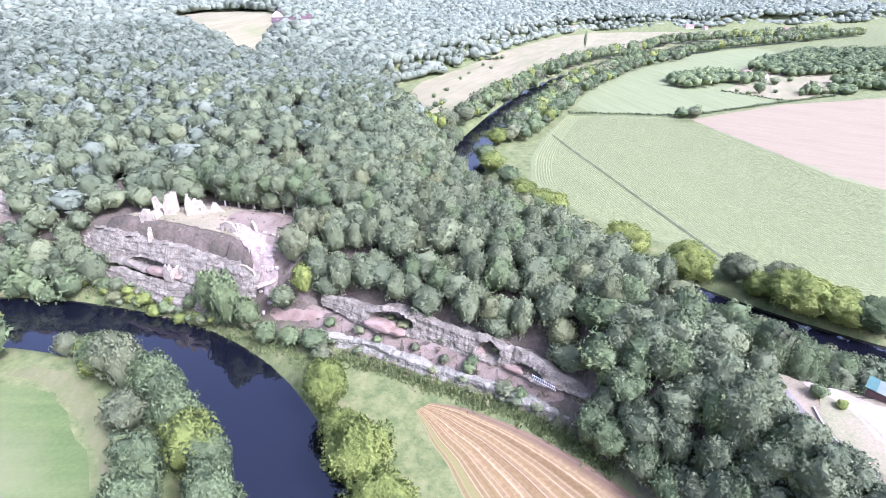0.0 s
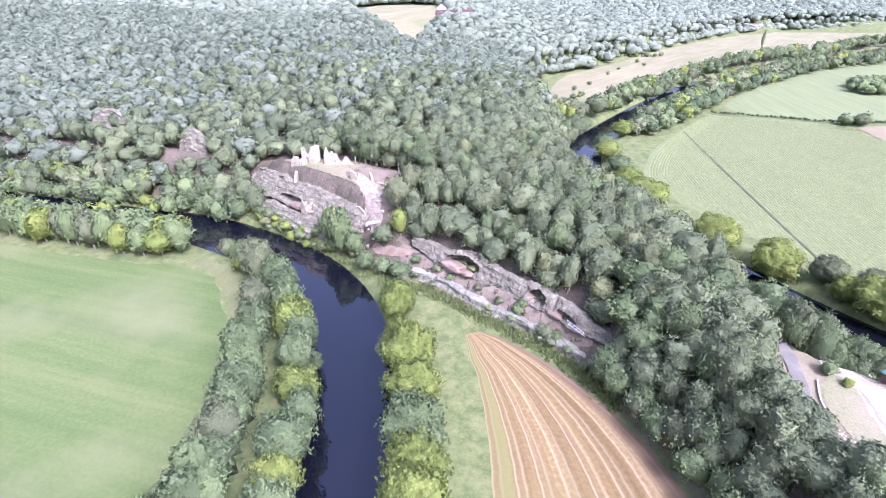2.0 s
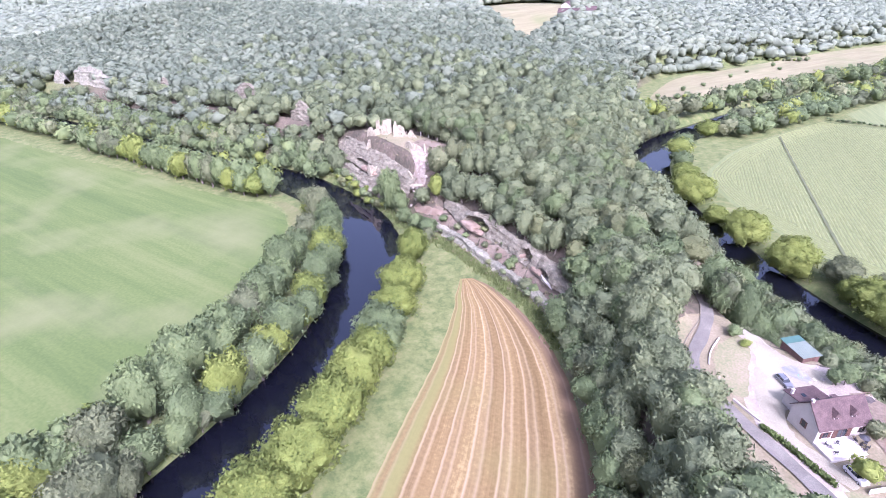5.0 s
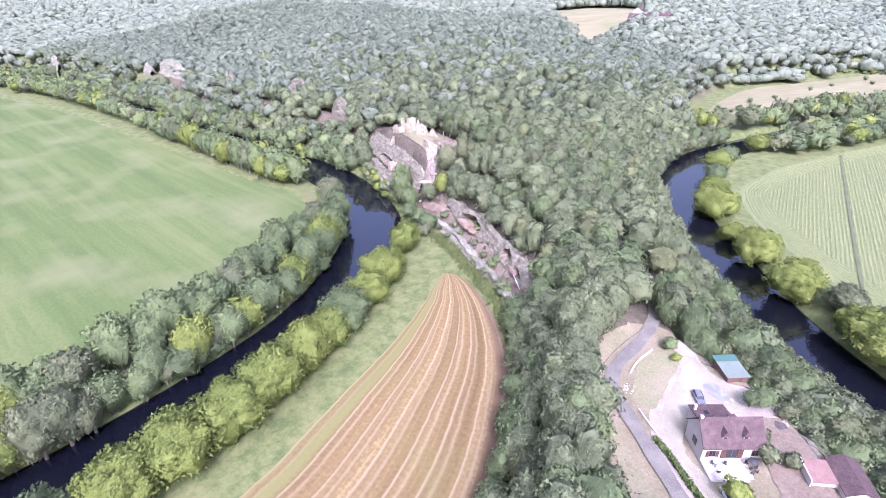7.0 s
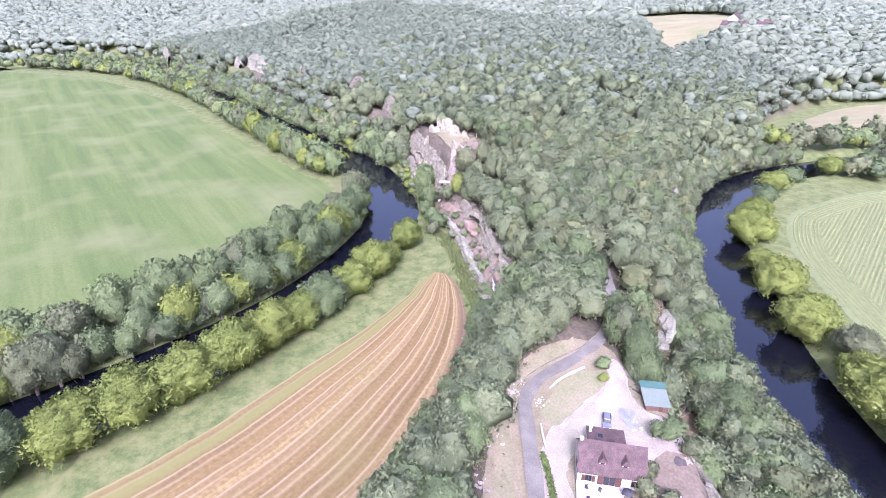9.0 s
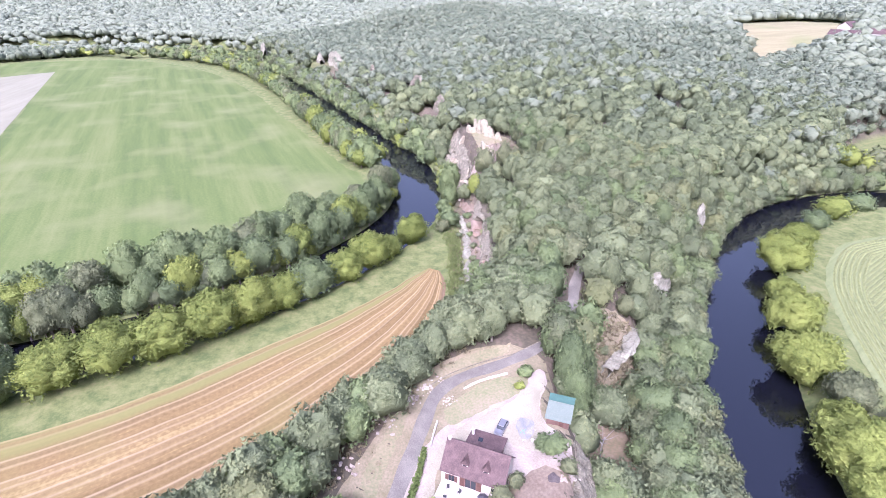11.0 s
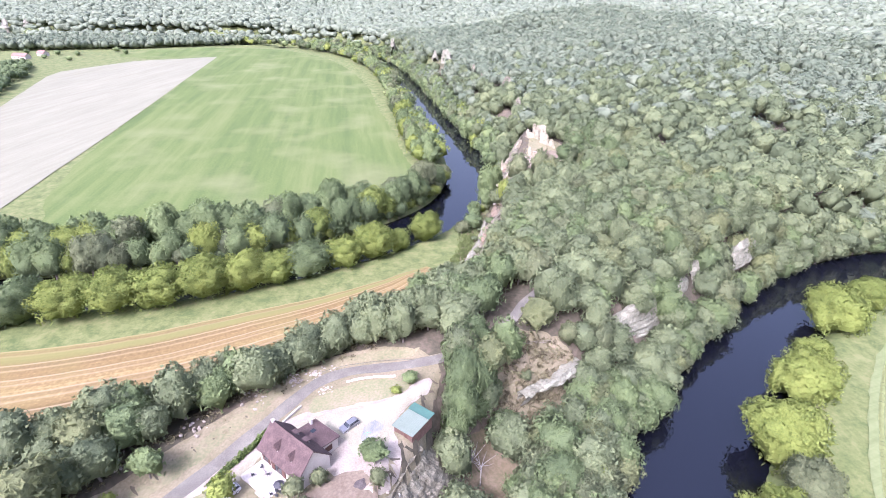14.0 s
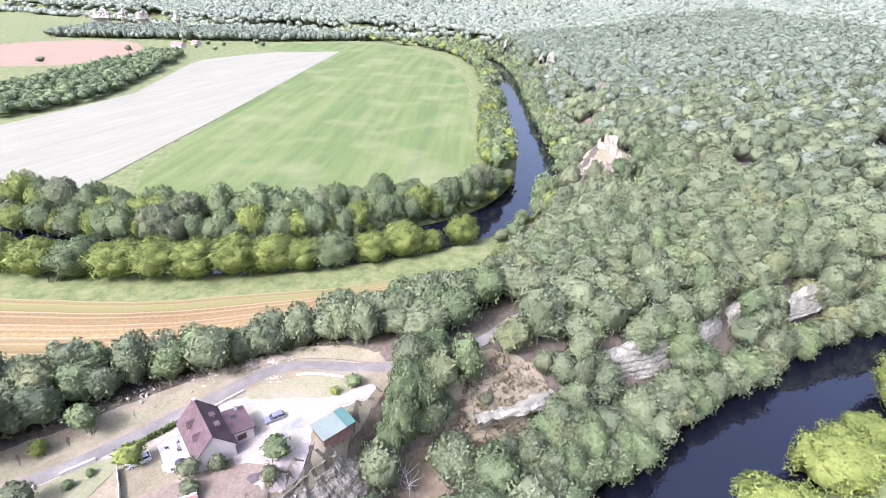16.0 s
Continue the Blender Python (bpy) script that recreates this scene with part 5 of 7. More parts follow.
def terrace():
    t = tagged(new("terrace"), "pale paved terrace with a retaining wall", "terrace")
    part("retaining_wall", block(0.2, 12.2, -4.6, 0.2, -2.2, -0.12, 0.04), M_WHITEWALL, t)
    n = 0
    for i in range(20):
        for j in range(8):
            if n == 0:
                slab = part("paving_slab", block(0, 0.585, 0, 0.585, -0.12, -0.06, 0.012), M_PAVING, t).data
                o = [c for c in t.children if c.name.startswith("paving_slab")][0]
            else:
                o = new("paving_slab", slab)
                o.parent = t
            o.location = (0.22 + i * 0.6, -4.58 + j * 0.6, 0.004 * ((i * 7 + j * 3) % 5))
            n += 1
    part("steps", prism([(-6.2, -1.4), (-4.55, -1.4), (-4.55, -0.12), (-5.1, -0.12), (-5.1, -0.55), (-5.65, -0.55), (-5.65, -0.98), (-6.2, -0.98)], 5.4, 7.4), M_PAVING, t)
    return placed(t, 0, 0, 0)


terrace()


def garden_table(x, y, turn):
    t = tagged(new("garden_table"), "white oval garden table on the terrace", "table")
    bm = tube(0.5, 0, 0, 0.70, 0.75, 20)
    bmesh.ops.scale(bm, verts=bm.verts[:], vec=(1.9, 1.1, 1))
    part("tabletop", bm, M_WHITE_PAINT, t)
    for a, b in ((-0.55, -0.3), (0.55, -0.3), (-0.55, 0.3), (0.55, 0.3)):
        part("leg", tube(0.035, a, b, 0, 0.7, 8), M_WHITE_PAINT, t)
    return placed(t, x, y, -0.05, turn)


def garden_chair():
    c = tagged(new("garden_chair"), "dark garden chair on the terrace", "chair", "chairs on the terrace")
    part("seat", block(-0.27, 0.27, -0.27, 0.27, 0.40, 0.46, 0.03), M_DARK, c)
    part("backrest", block(-0.27, 0.27, 0.22, 0.29, 0.46, 0.98, 0.03), M_DARK, c)
    for a, b in ((-0.23, -0.23), (0.23, -0.23), (-0.23, 0.23), (0.23, 0.23)):
        part("leg", tube(0.025, a, b, 0, 0.42, 6), M_DARK, c)
    return c


garden_table(3.1, -2.2, 8)
first_chair = placed(garden_chair(), 8.4, -1.3, -0.05, 10)
for x, y, a in ((8.6, -2.6, 80), (8.3, -3.6, 160), (9.3, -3.2, 220), (9.6, -2.3, 300), (2.0, -1.2, 20), (4.3, -1.4, 340), (2.2, -3.2, 170)):
    copy_thing(first_chair, TURN_H @ pose(x, y, -0.05, 0, 0, a))


def sunshade():
    s = tagged(new("sunshade"), "dark folded-out square sunshade on the terrace", "sunshade")
    part("pole", tube(0.03, 0, 0, 0.1, 2.3, 8), M_DARK, s)
    part("canopy", tube(1.0, 0, 0, 2.0, 2.45, 8, r2=0.05), M_DARK, s)
    part("base", tube(0.28, 0, 0, 0, 0.1, 16), M_DARK, s)
    return placed(s, 8.9, -2.2, -0.05)


sunshade()


def shed():
    s = tagged(new("shed"), "brown board shed with a pale green sheet roof", "shed")
    part("wall", block(0, 4.6, 0, 6.6, -1.0, 2.2, 0.03), M_BOARDS, s, "vertical brown boards")
    bm = prism([(-0.35, 2.25), (5.2, 2.55), (5.2, 2.62), (-0.35, 2.32)], -0.4, 5.0)
    part("roof", bm, M_SHEET, s, "pale green metal sheet roof")
    for i in range(13):
        part("roof_rib", prism([(-0.33, 2.325), (5.18, 2.622), (5.18, 2.66), (-0.33, 2.365)], -0.35 + i * 0.42, -0.30 + i * 0.42), M_SHEET, s)
    part("rear_roof", prism([(5.0, 2.66), (7.1, 2.76), (7.1, 2.84), (5.0, 2.74)], -0.4, 5.0), M_SHEET_DARK, s, "darker green sheet roof")
    for i in range(15):
        part("board", block(0.02 + i * 0.306, 0.30 + i * 0.306, -0.03, 0.0, -0.2, 2.18, 0.006), M_BOARDS, s)
    part("door", block(2.6, 3.5, -0.06, -0.02, 0, 1.95, 0.01), M_SHUTTER, s, "dark doorway")
    s.matrix_world = pose(100.6, 86.7, 21.2, 0, 0, 45)
    return s


shed()


def garage():
    g = tagged(new("garage"), "low outbuilding with a red tiled roof", "outbuilding")
    part("wall", prism([(0, -1), (5, -1), (5, 2.3), (0, 2.3)], 0, 8), M_RENDER, g)
    r = part("roof", prism([(-0.3, 2.2), (2.5, 3.5), (5.3, 2.2), (5.3, 2.36), (2.5, 3.68), (-0.3, 2.36)], -0.3, 8.3), M_TILE, g)
    tile_courses(r, -0.3, 8.3, -0.3, 2.36, 2.5, 3.68, M_TILE)
    tile_courses(r, -0.3, 8.3, 5.3, 2.36, 2.5, 3.68, M_TILE)
    part("lean_to", prism([(-4.2, -1), (-0.1, -1), (-0.1, 2.2), (-4.2, 1.8)], 0.6, 5.5), M_RENDER, g)
    part("lean_to_roof", prism([(-4.5, 1.82), (-0.25, 2.22), (-0.25, 2.36), (-4.5, 1.96)], 0.4, 5.8), M_RED_TILE, g, "pink-red tiled lean-to roof")
    part("parapet", block(0.4, 5.8, -4.75, -4.5, -1, 2.3, 0.03), M_WHITEWALL, g, "white parapet")
    g.matrix_world = pose(121.5, 74.5, 21.6, 0, 0, -58)
    return g


garage()


def car(name, x, y, turn, paint, label):
    """A compact estate car: body, glasshouse, wheels with rims, lamps."""
    c = tagged(new(name), label, "car", "parked cars")
    side = [(-2.1, 0.32), (-2.15, 0.62), (-2.05, 0.92), (-0.95, 1.0), (-0.4, 1.42), (0.9, 1.5), (1.75, 1.4), (2.1, 0.95), (2.14, 0.5), (2.05, 0.3)]

    def hull(profile, half, tuck):
        bm = bmesh.new()
        rings = []
        for w, k in ((-half, tuck), (-half + 0.07, 1.0), (half - 0.07, 1.0), (half, tuck)):
            cx, cz = sum(p[0] for p in profile) / len(profile), sum(p[1] for p in profile) / len(profile)
            rings.append([bm.verts.new((cx + (px - cx) * k, w, cz + (pz - cz) * k)) for px, pz in profile])
        for a, b in zip(rings, rings[1:]):
            for i in range(len(a)):
                j = (i + 1) % len(a)
                bm.faces.new([a[i], a[j], b[j], b[i]])
        bm.faces.new(rings[0]), bm.faces.new(rings[-1][::-1])
        return bm

    body = part("body", hull([p for p in side[:4]] + [(1.95, 1.0)] + side[7:], 0.88, 0.94), paint, c)
    cabin = part("cabin", hull([(-0.98, 0.98), (-0.38, 1.40), (0.9, 1.46), (1.72, 1.36), (1.98, 0.98)], 0.76, 0.96), M_GLASS, c, "dark glazed cabin")
    part("roof_panel", block(-0.42, 1.68, -0.62, 0.62, 1.42, 1.50, 0.03), paint, c)
    for s in (-1, 1):
        part("pillar", block(0.55, 0.68, s * 0.77 - 0.015, s * 0.77 + 0.015, 0.95, 1.44, 0.005), paint, c)
        part("mirror", block(-0.75, -0.6, s * 0.88 - 0.1, s * 0.88 + 0.1, 0.95, 1.08, 0.02), paint, c)
        part("headlight", block(-2.12, -1.95, s * 0.62 - 0.16, s * 0.62 + 0.16, 0.66, 0.8, 0.02), M_LAMP, c)
        part("tail_light", block(2.02, 2.13, s * 0.7 - 0.09, s * 0.7 + 0.09, 0.75, 1.0, 0.02), M_RED_TILE, c)
        for wx in (-1.35, 1.3):
            w = part("wheel", tube(0.31, wx, 0.31, s * 0.8 - 0.11, s * 0.8 + 0.11, 18, "y"), M_RUBBER, c)
            part("rim", tube(0.19, wx, 0.31, s * 0.85 - 0.075, s * 0.85 + 0.075, 12, "y"), M_LAMP, w)
    part("bumper", block(-2.22, -2.05, -0.8, 0.8, 0.35, 0.55, 0.04), paint, c)
    c.matrix_world = pose(x, y, lie(x, y) + 0.1, 0, 0, turn)
    return c


car("car", 97.6, 77.7, 128, M_PAINT, "blue-grey estate car parked on white gravel")
car("white_car", 110.6, 56.2, 132, M_WHITE_PAINT, "white car parked under a round tree")

# ground around the house
M_YARD = material("dry_yard_ground", [(0.125, 0.114, 0.061), (0.175, 0.153, 0.095), (0.235, 0.199, 0.135)], 0.16, fine=14)
M_PALE_YARD = material("pale_trodden_yard", [(0.20, 0.172, 0.135), (0.265, 0.23, 0.19), (0.33, 0.295, 0.255)], 0.25, fine=12)
M_CHIPS = material("grey_chippings", [(0.13, 0.135, 0.13), (0.19, 0.19, 0.185), (0.27, 0.265, 0.26)], 0.6, fine=10)
sheet("yard_ground", [(130, 12), (104, 37), (87, 54), (74, 68), (70, 82), (72, 94), (80, 100), (89, 97), (98, 93.5), (105, 92.5), (112.5, 87.5), (126, 75), (140, 46), (138, 15)], M_YARD, "dry brown ground round the house", "ground", 0.1, 1.6, 1)
sheet("pale_yard", [(84, 96), (86.5, 97), (91, 93.5), (95.5, 88.5), (100, 86.5), (105, 87.5), (109, 87.5), (113, 85), (115.5, 81.5), (112, 76), (106, 72), (99, 70), (97, 64), (104, 57.5), (112, 50), (122, 38), (118, 36), (106, 50), (95, 60), (90.5, 68), (90.5, 80), (88, 90)], M_PALE_YARD, "pale trodden earth round the gravel", "ground", 0.18, 1.6, 1)
sheet("drive", [(85.5, 95.5), (89, 90), (91.5, 83), (92, 76), (93.2, 69), (96, 63), (101, 59), (106, 55.8), (110, 52), (112.5, 53.5), (106, 59), (101, 61), (99, 66), (98.5, 72), (102, 77.5), (106.5, 80), (107.5, 84), (101, 86.4), (96.5, 87.5), (92, 92), (87, 96)], M_GRAVEL, "bright white gravel drive and yard", "drive", 0.26, 1.6, 1, 0.6)
sheet("chippings", [(96.5, 83.5), (99.5, 85), (102.5, 82.5), (102.8, 79.8), (100, 80), (97.5, 81.5)], M_CHIPS, "patch of grey chippings on the gravel", "ground", 0.33, 1.0, 1, 0.3)
sheet("front_lawn", [(88.5, 69), (84.5, 73.5), (82.8, 80), (83, 87.5), (87, 92), (89.5, 88), (90.8, 80), (91, 74.5), (92, 69)], M_LAWN, "thin worn grass with bare patches", "lawn", 0.22, 1.6, 1, 0.6)
sheet("garden", [(108, 79), (112, 72), (118, 60), (132, 44), (136, 60), (124, 77), (116, 84)], M_EARTH, "dry brown garden ground", "ground", 0.24, 1.6, 1, 0.6)
sheet("verge", [(71.5, 84), (73.5, 71), (84, 58.5), (101, 44), (120, 24), (132, 13), (135, 19), (119, 31), (103, 47), (90, 57.5), (79, 66.5), (75.5, 78), (76, 92), (73, 97)], M_DRYGRASS, "dry grassy verge with bare earth", "ground", 0.16, 1.6, 1, 0.6)
sheet("south_lawn", [(108, 51), (119, 39), (134, 17), (140, 24), (134, 42), (120, 52), (112, 53)], M_LAWN, "mown grass beside the drive", "lawn", 0.22, 1.6, 1)
M_LOWER = material("worn_brown_lawn", [(0.10, 0.098, 0.05), (0.145, 0.118, 0.07), (0.19, 0.15, 0.105)], 0.1, fine=14)
sheet("lower_lawn", [(87, 110), (90, 116), (97, 122), (107, 114), (113, 103), (108, 97), (98, 99), (91, 103)], M_LOWER, "grassy patch below the rock face", "lawn", 0.2, 2.0, 1)
sheet("mound", [(69, 120), (70, 132), (74, 140), (79, 137), (85, 127), (88, 117), (83, 111), (76, 113)], M_YARD, "dry brushy earth above the overhang", "ground", 0.25, 1.6, 1, 0.8)


def lane(line, wide, name, mat, label, category, lift):
    p = along(line, 120)
    t = np.gradient(p, axis=0)
    n = np.stack([-t[:, 1], t[:, 0]], 1) / np.linalg.norm(t, axis=1)[:, None]
    cols = np.linspace(-0.5, 0.5, 5)
    v = p[:, None] + n[:, None] * cols[None, :, None] * (wide + 0.25 * np.sin(np.arange(120) * 0.7))[:, None, None]
    z = lie_all(p[:, 0], p[:, 1])
    z = np.convolve(np.pad(z, 4, mode="edge"), np.ones(9) / 9, "valid")
    z = np.maximum(z[:, None] + lift - 0.05 * np.abs(cols)[None], lie_all(v[..., 0], v[..., 1]) + 0.2)
    return structure(name, mesh_from(name, np.dstack([v, z]).reshape(-1, 3), grid_faces(120, 5), mat, True), label, category)


lane(ROAD, 3.2, "road", M_ASPHALT, "narrow worn grey asphalt lane", "road", 0.34)


def low_wall(name, line, tall, thick, mat, label, category="wall", rough=0.05):
    line = rounded(line, 2)
    n = max(6, int(np.hypot(*np.diff(line, axis=0).T).sum() / 0.8))
    p = along(line, n)
    t = np.gradient(p, axis=0)
    nn = np.stack([-t[:, 1], t[:, 0]], 1) / np.linalg.norm(t, axis=1)[:, None]
    z = height(p[:, 0], p[:, 1])
    rng = np.random.default_rng(len(line) + n)
    hs = tall * (1 + rough * rng.normal(0, 1, n))
    V = []
    for i in range(n):
        for o, h in ((-0.5, -0.6), (-0.5, hs[i] - 0.04), (-0.38, hs[i]), (0.38, hs[i]), (0.5, hs[i] - 0.04), (0.5, -0.6)):
            k = o * thick * (1 + rough * rng.normal())
            V.append((p[i, 0] + nn[i, 0] * k, p[i, 1] + nn[i, 1] * k, z[i] + h))
    F = grid_faces(n, 6, True)
    return tagged(new(name, mesh_from(name, V, F, mat)), label, category)


low_wall("garden_wall", [(82.3, 77), (81.6, 82), (82.7, 88.4)], 0.6, 0.3, M_WHITEWALL, "low white wall along the bend of the lane")
low_wall("garden_wall", [(88.9, 67.2), (91.9, 64.8), (94.6, 63.0)], 0.7, 0.3, M_WHITEWALL, "low white wall beside the lane")
low_wall("garden_wall", [(112.4, 86.6), (118, 83.4), (123, 79), (127, 71), (131, 62)], 1.0, 0.4, M_WHITEWALL, "pale garden wall along the rock edge")
low_wall("garden_wall", [(96, 95.8), (93.5, 97.6), (88, 99.5)], 0.8, 0.4, M_ROCK, "grey stone wall behind the shed")
low_wall("gate_wall", [(110.5, 47.5), (114.5, 43.5)], 1.0, 0.45, M_WHITEWALL, "white gate wall beside the lane")
low_wall("gate_wall", [(117.5, 41), (121, 37.4)], 1.0, 0.45, M_WHITEWALL, "white gate wall beside the lane")
low_wall("white_fence", [(112.5, 53.2), (118, 57.5), (122, 60)], 1.3, 0.15, M_WHITE_PAINT, "white board fence beside the round tree", "fence", 0.01)
low_wall("kerb_wall", [(75.6, 103), (77.2, 95), (75.5, 86), (75.5, 76), (77.5, 70)], 0.3, 0.25, M_ROCK, "low stone edge along the lane")
M_HEDGE = foliage("hedge_leaves", (0.06, 0.10, 0.03), (0.13, 0.17, 0.05), (0.24, 0.27, 0.08))


def hedge():
    p = along(rounded([(95, 61.4), (99.5, 58.6), (103.5, 55.4), (107.5, 52.4)], 1), 60)
    rng = np.random.default_rng(4)
    V, F = [], []
    for x, y in p:
        z = lie(x, y)
        for _ in range(26):
            c = np.array([x + rng.normal(0, 0.22), y + rng.normal(0, 0.22), z + rng.uniform(0.05, 1.1)])
            a, b = rng.normal(0, 0.2, 3), rng.normal(0, 0.2, 3)
            V += [c - a, c - b, c + a, c + b]
            F.append(np.arange(4) + len(V) - 4)
    tagged(new("hedge", mesh_from("hedge", V, np.array(F), M_HEDGE, False, np.full(len(V), 0.35))), "clipped green hedge between lane and drive", "hedge")


hedge()
rng_y = random.Random(8)
for cx, cy, spread, count, big, label in ((79.3, 65.4, 1.7, 46, 0.75, "pale rubble stone heaped beside the lane"), (77.3, 70.0, 1.5, 40, 0.7, "pale rubble stone heaped beside the lane"), (84.4, 72.6, 1.3, 30, 0.55, "grey rubble stone beside the lane"), (76.6, 74, 1.2, 12, 0.6, "pale rubble stone heaped beside the lane"), (80, 103, 1.5, 8, 0.8, "pale stone at the roadside"),
                                          (104, 84, 2.5, 16, 0.8, "pale stone lying in the yard"), (86, 57, 3.0, 14, 0.8, "pale stone on the bank"), (93, 46, 4.0, 16, 0.9, "pale stone on the bank"), (101, 33, 3.5, 14, 0.8, "pale stone on the bank"), (114, 84, 2.2, 12, 0.9, "pale stone at the garden edge")):
    for i in range(count):
        x, y = cx + rng_y.gauss(0, spread * 0.6), cy + rng_y.gauss(0, spread * 0.6)
        w = big * rng_y.uniform(0.4, 1.25)
        boulder("rubble_stone", x, y, lie(x, y) - 0.05, w, w * rng_y.uniform(0.6, 1), w * 0.6, M_PALE_ROCK, label, i * 1.7 + cx, rng_y.uniform(0, 360), 1, "stone", "rubble stones")


def ash_patch(x, y):
    a = np.linspace(0, math.tau, 28, endpoint=False)
    rim = 1 + 0.12 * np.sin(a * 3) + 0.08 * np.cos(a * 5)
    v = [(0, 0, lie(x, y) + 0.42)]
    for k, up in ((0.5, 0.42), (1.0, 0.3)):
        for c, r in zip(a, rim):
            px, py = math.cos(c) * r * 1.2 * k, math.sin(c) * r * 1.1 * k
            v.append((px, py, lie(x + px, y + py) + up))
    f3 = np.array([(0, 1 + k, 1 + (k + 1) % 28) for k in range(28)])
    f4 = np.array([(1 + k, 29 + k, 29 + (k + 1) % 28, 1 + (k + 1) % 28) for k in range(28)])
    o = tagged(new("ash_patch", mesh_from("ash_patch", v, [f3, f4], M_ASH)), "dark round patch of ash on garden ground", "ash patch")
    o.location = (x, y, 0)


M_ASH = material("ash", [(0.05, 0.042, 0.04), (0.10, 0.085, 0.08)], 1.2, fine=8)
ash_patch(113.0, 79.6)


def tarp(x, y, turn):
    bm = bmesh.new()
    bmesh.ops.create_grid(bm, x_segments=8, y_segments=6, size=0.5)
    for v in bm.verts:
        v.co = Vector((v.co.x * 2.2, v.co.y * 1.4, 0.3 + 0.25 * noise.noise(v.co * 6)))
    me = bpy.data.meshes.new("tarp")
    bm.to_mesh(me)
    bm.free()
    me.materials.append(M_BLUE)
    o = tagged(new("tarp", me), "crumpled blue tarpaulin lying in the yard", "tarpaulin")
    o.matrix_world = pose(x, y, lie(x, y) - 0.05, 0, 0, turn)


tarp(101.0, 81.6, 30)


def fence_panel():
    """The row of white slats that closes a hollow in the cliff."""
    f = tagged(new("slat_fence"), "white wooden slat fence below the cliff", "fence")
    part("rail", block(0, 7, -0.05, 0.05, 2.2, 2.3, 0.01), M_WHITE_PAINT, f)
    part("rail", block(0, 7, -0.05, 0.05, 0.5, 0.6, 0.01), M_WHITE_PAINT, f)
    first = part("slat", block(-0.08, 0.08, -0.1, -0.05, 0, 2.9, 0.01), M_WHITE_PAINT, f)
    for i in range(1, 12):
        o = new("slat", first.data)
        o.parent = f
        o.location = (i * 0.62, 0, 0)
    f.matrix_world = pose(25.2, 111.6, 8.0, 22, 0, -42)


fence_panel()

# ---- trees along the rivers, in the yard and on the plain ----
def pick_look(r, bright):
    k = r.random()
    if k < bright:
        return M_MAPLE, "bright yellow-green leafy tree on the riverbank"
    if k < bright + 0.14:
        return M_GREY, "silvery grey-green willow on the riverbank"
    return M_BANK, "dark green leafy tree on the riverbank"


def belt(line, gap, tall, wide, bright, seed, group, leaves=620, jitter=1.5, size=0.105, low=0.06):
    """A row of trees along a line."""
    line = np.array(line, float)
    count = max(2, int(np.hypot(*np.diff(line, axis=0).T).sum() / gap))
    for i, (x, y) in enumerate(along(line, count)):
        r = random.Random(seed * 977 + i)
        mat, label = pick_look(r, bright)
        k = r.uniform(0.85, 1.4)
        tree("riverside_tree", x + r.uniform(-jitter, jitter), y + r.uniform(-jitter, jitter), tall * k, wide * r.uniform(0.85, 1.2), mat, label, group=group,
             seed=r.randrange(1000), leaves=leaves, spiky=0.02, low=low, lumps=50, core=2, size=size, z=max(lie(x, y), WATER + 0.2))


def belt_mass(name, line, gap, tall, wide, label, seed, rows=1, bright=0.15, spread=3.0, drop=0.0):
    """Far riverside trees whose crowns touch, in rows along a line: one mass for each kind of leaf."""
    rng = np.random.default_rng(seed)
    line = np.array(line, float)
    count = int(np.hypot(*np.diff(line, axis=0).T).sum() / gap)
    p = np.concatenate([along(line, count) + rng.normal(0, spread, (count, 2)) for _ in range(rows)])
    k = rng.random(len(p))
    for mat, ok, what in ((M_BANK, k > bright + 0.25, "dark green "), (M_GREY, (k > bright) & (k <= bright + 0.25), "silvery grey-green "), (M_MAPLE, k <= bright, "yellow-green ")):
        if ok.sum():
            woods(name, p[ok, 0], p[ok, 1], mat, what + label, tall, wide, dict(leaves=330 if gap < 7.5 else 180, core=1, size=0.115 if gap < 7.5 else 0.14, lumps=44), seed + int(len(what)), drop=drop)


def shore_line(arm, a, b, off, side):
    """The stretch of a river's bank between two parts of its length, off metres outside the water's edge."""
    p = along(arm, 400)
    p = p[int(a * 400):int(b * 400)]
    t = np.gradient(p[:, :2], axis=0)
    n = np.stack([-t[:, 1], t[:, 0]], 1) / np.linalg.norm(t, axis=1)[:, None]
    return p[:, :2] + n * side * (p[:, 2] / 2 + off)[:, None]


belt([(-102, 126), (-78, 111), (-61.5, 95.5), (-51, 80), (-40, 61), (-34, 44), (-29.5, 28), (-26.5, 11), (-25.5, -1), (-23.5, -13), (-22.5, -27), (-21.5, -47), (-23.5, -69), (-28.5, -101)], 6.2, 14, 13, 0.36, 1, "trees on the west bank", 2400, size=0.056)
belt(shore_line(RIVER_A, 0.70, 0.875, 0.8, -1), 5.5, 7.5, 8.5, 0.3, 14, "low trees at the west shore", 1500, size=0.065)
belt([(-70, 84), (-62, 70), (-52, 48), (-45, 28), (-40, 10), (-37, -10), (-35, -28), (-34, -48), (-36, -72), (-42, -102)], 7.0, 15.5, 14, 0.2, 2, "trees on the west bank", 2400, size=0.056)
belt([(-52, 50), (-47, 32), (-42, 12), (-39, -10), (-38, -40), (-40, -75), (-46, -100)], 8.0, 13.5, 12.5, 0.1, 3, "trees on the west bank")
belt([(-135, 126), (-146, 121), (-175, 120), (-200, 119), (-257, 120), (-305, 119)], 7.5, 14, 13, 0.25, 4, "trees along the upper river", 900, size=0.09)
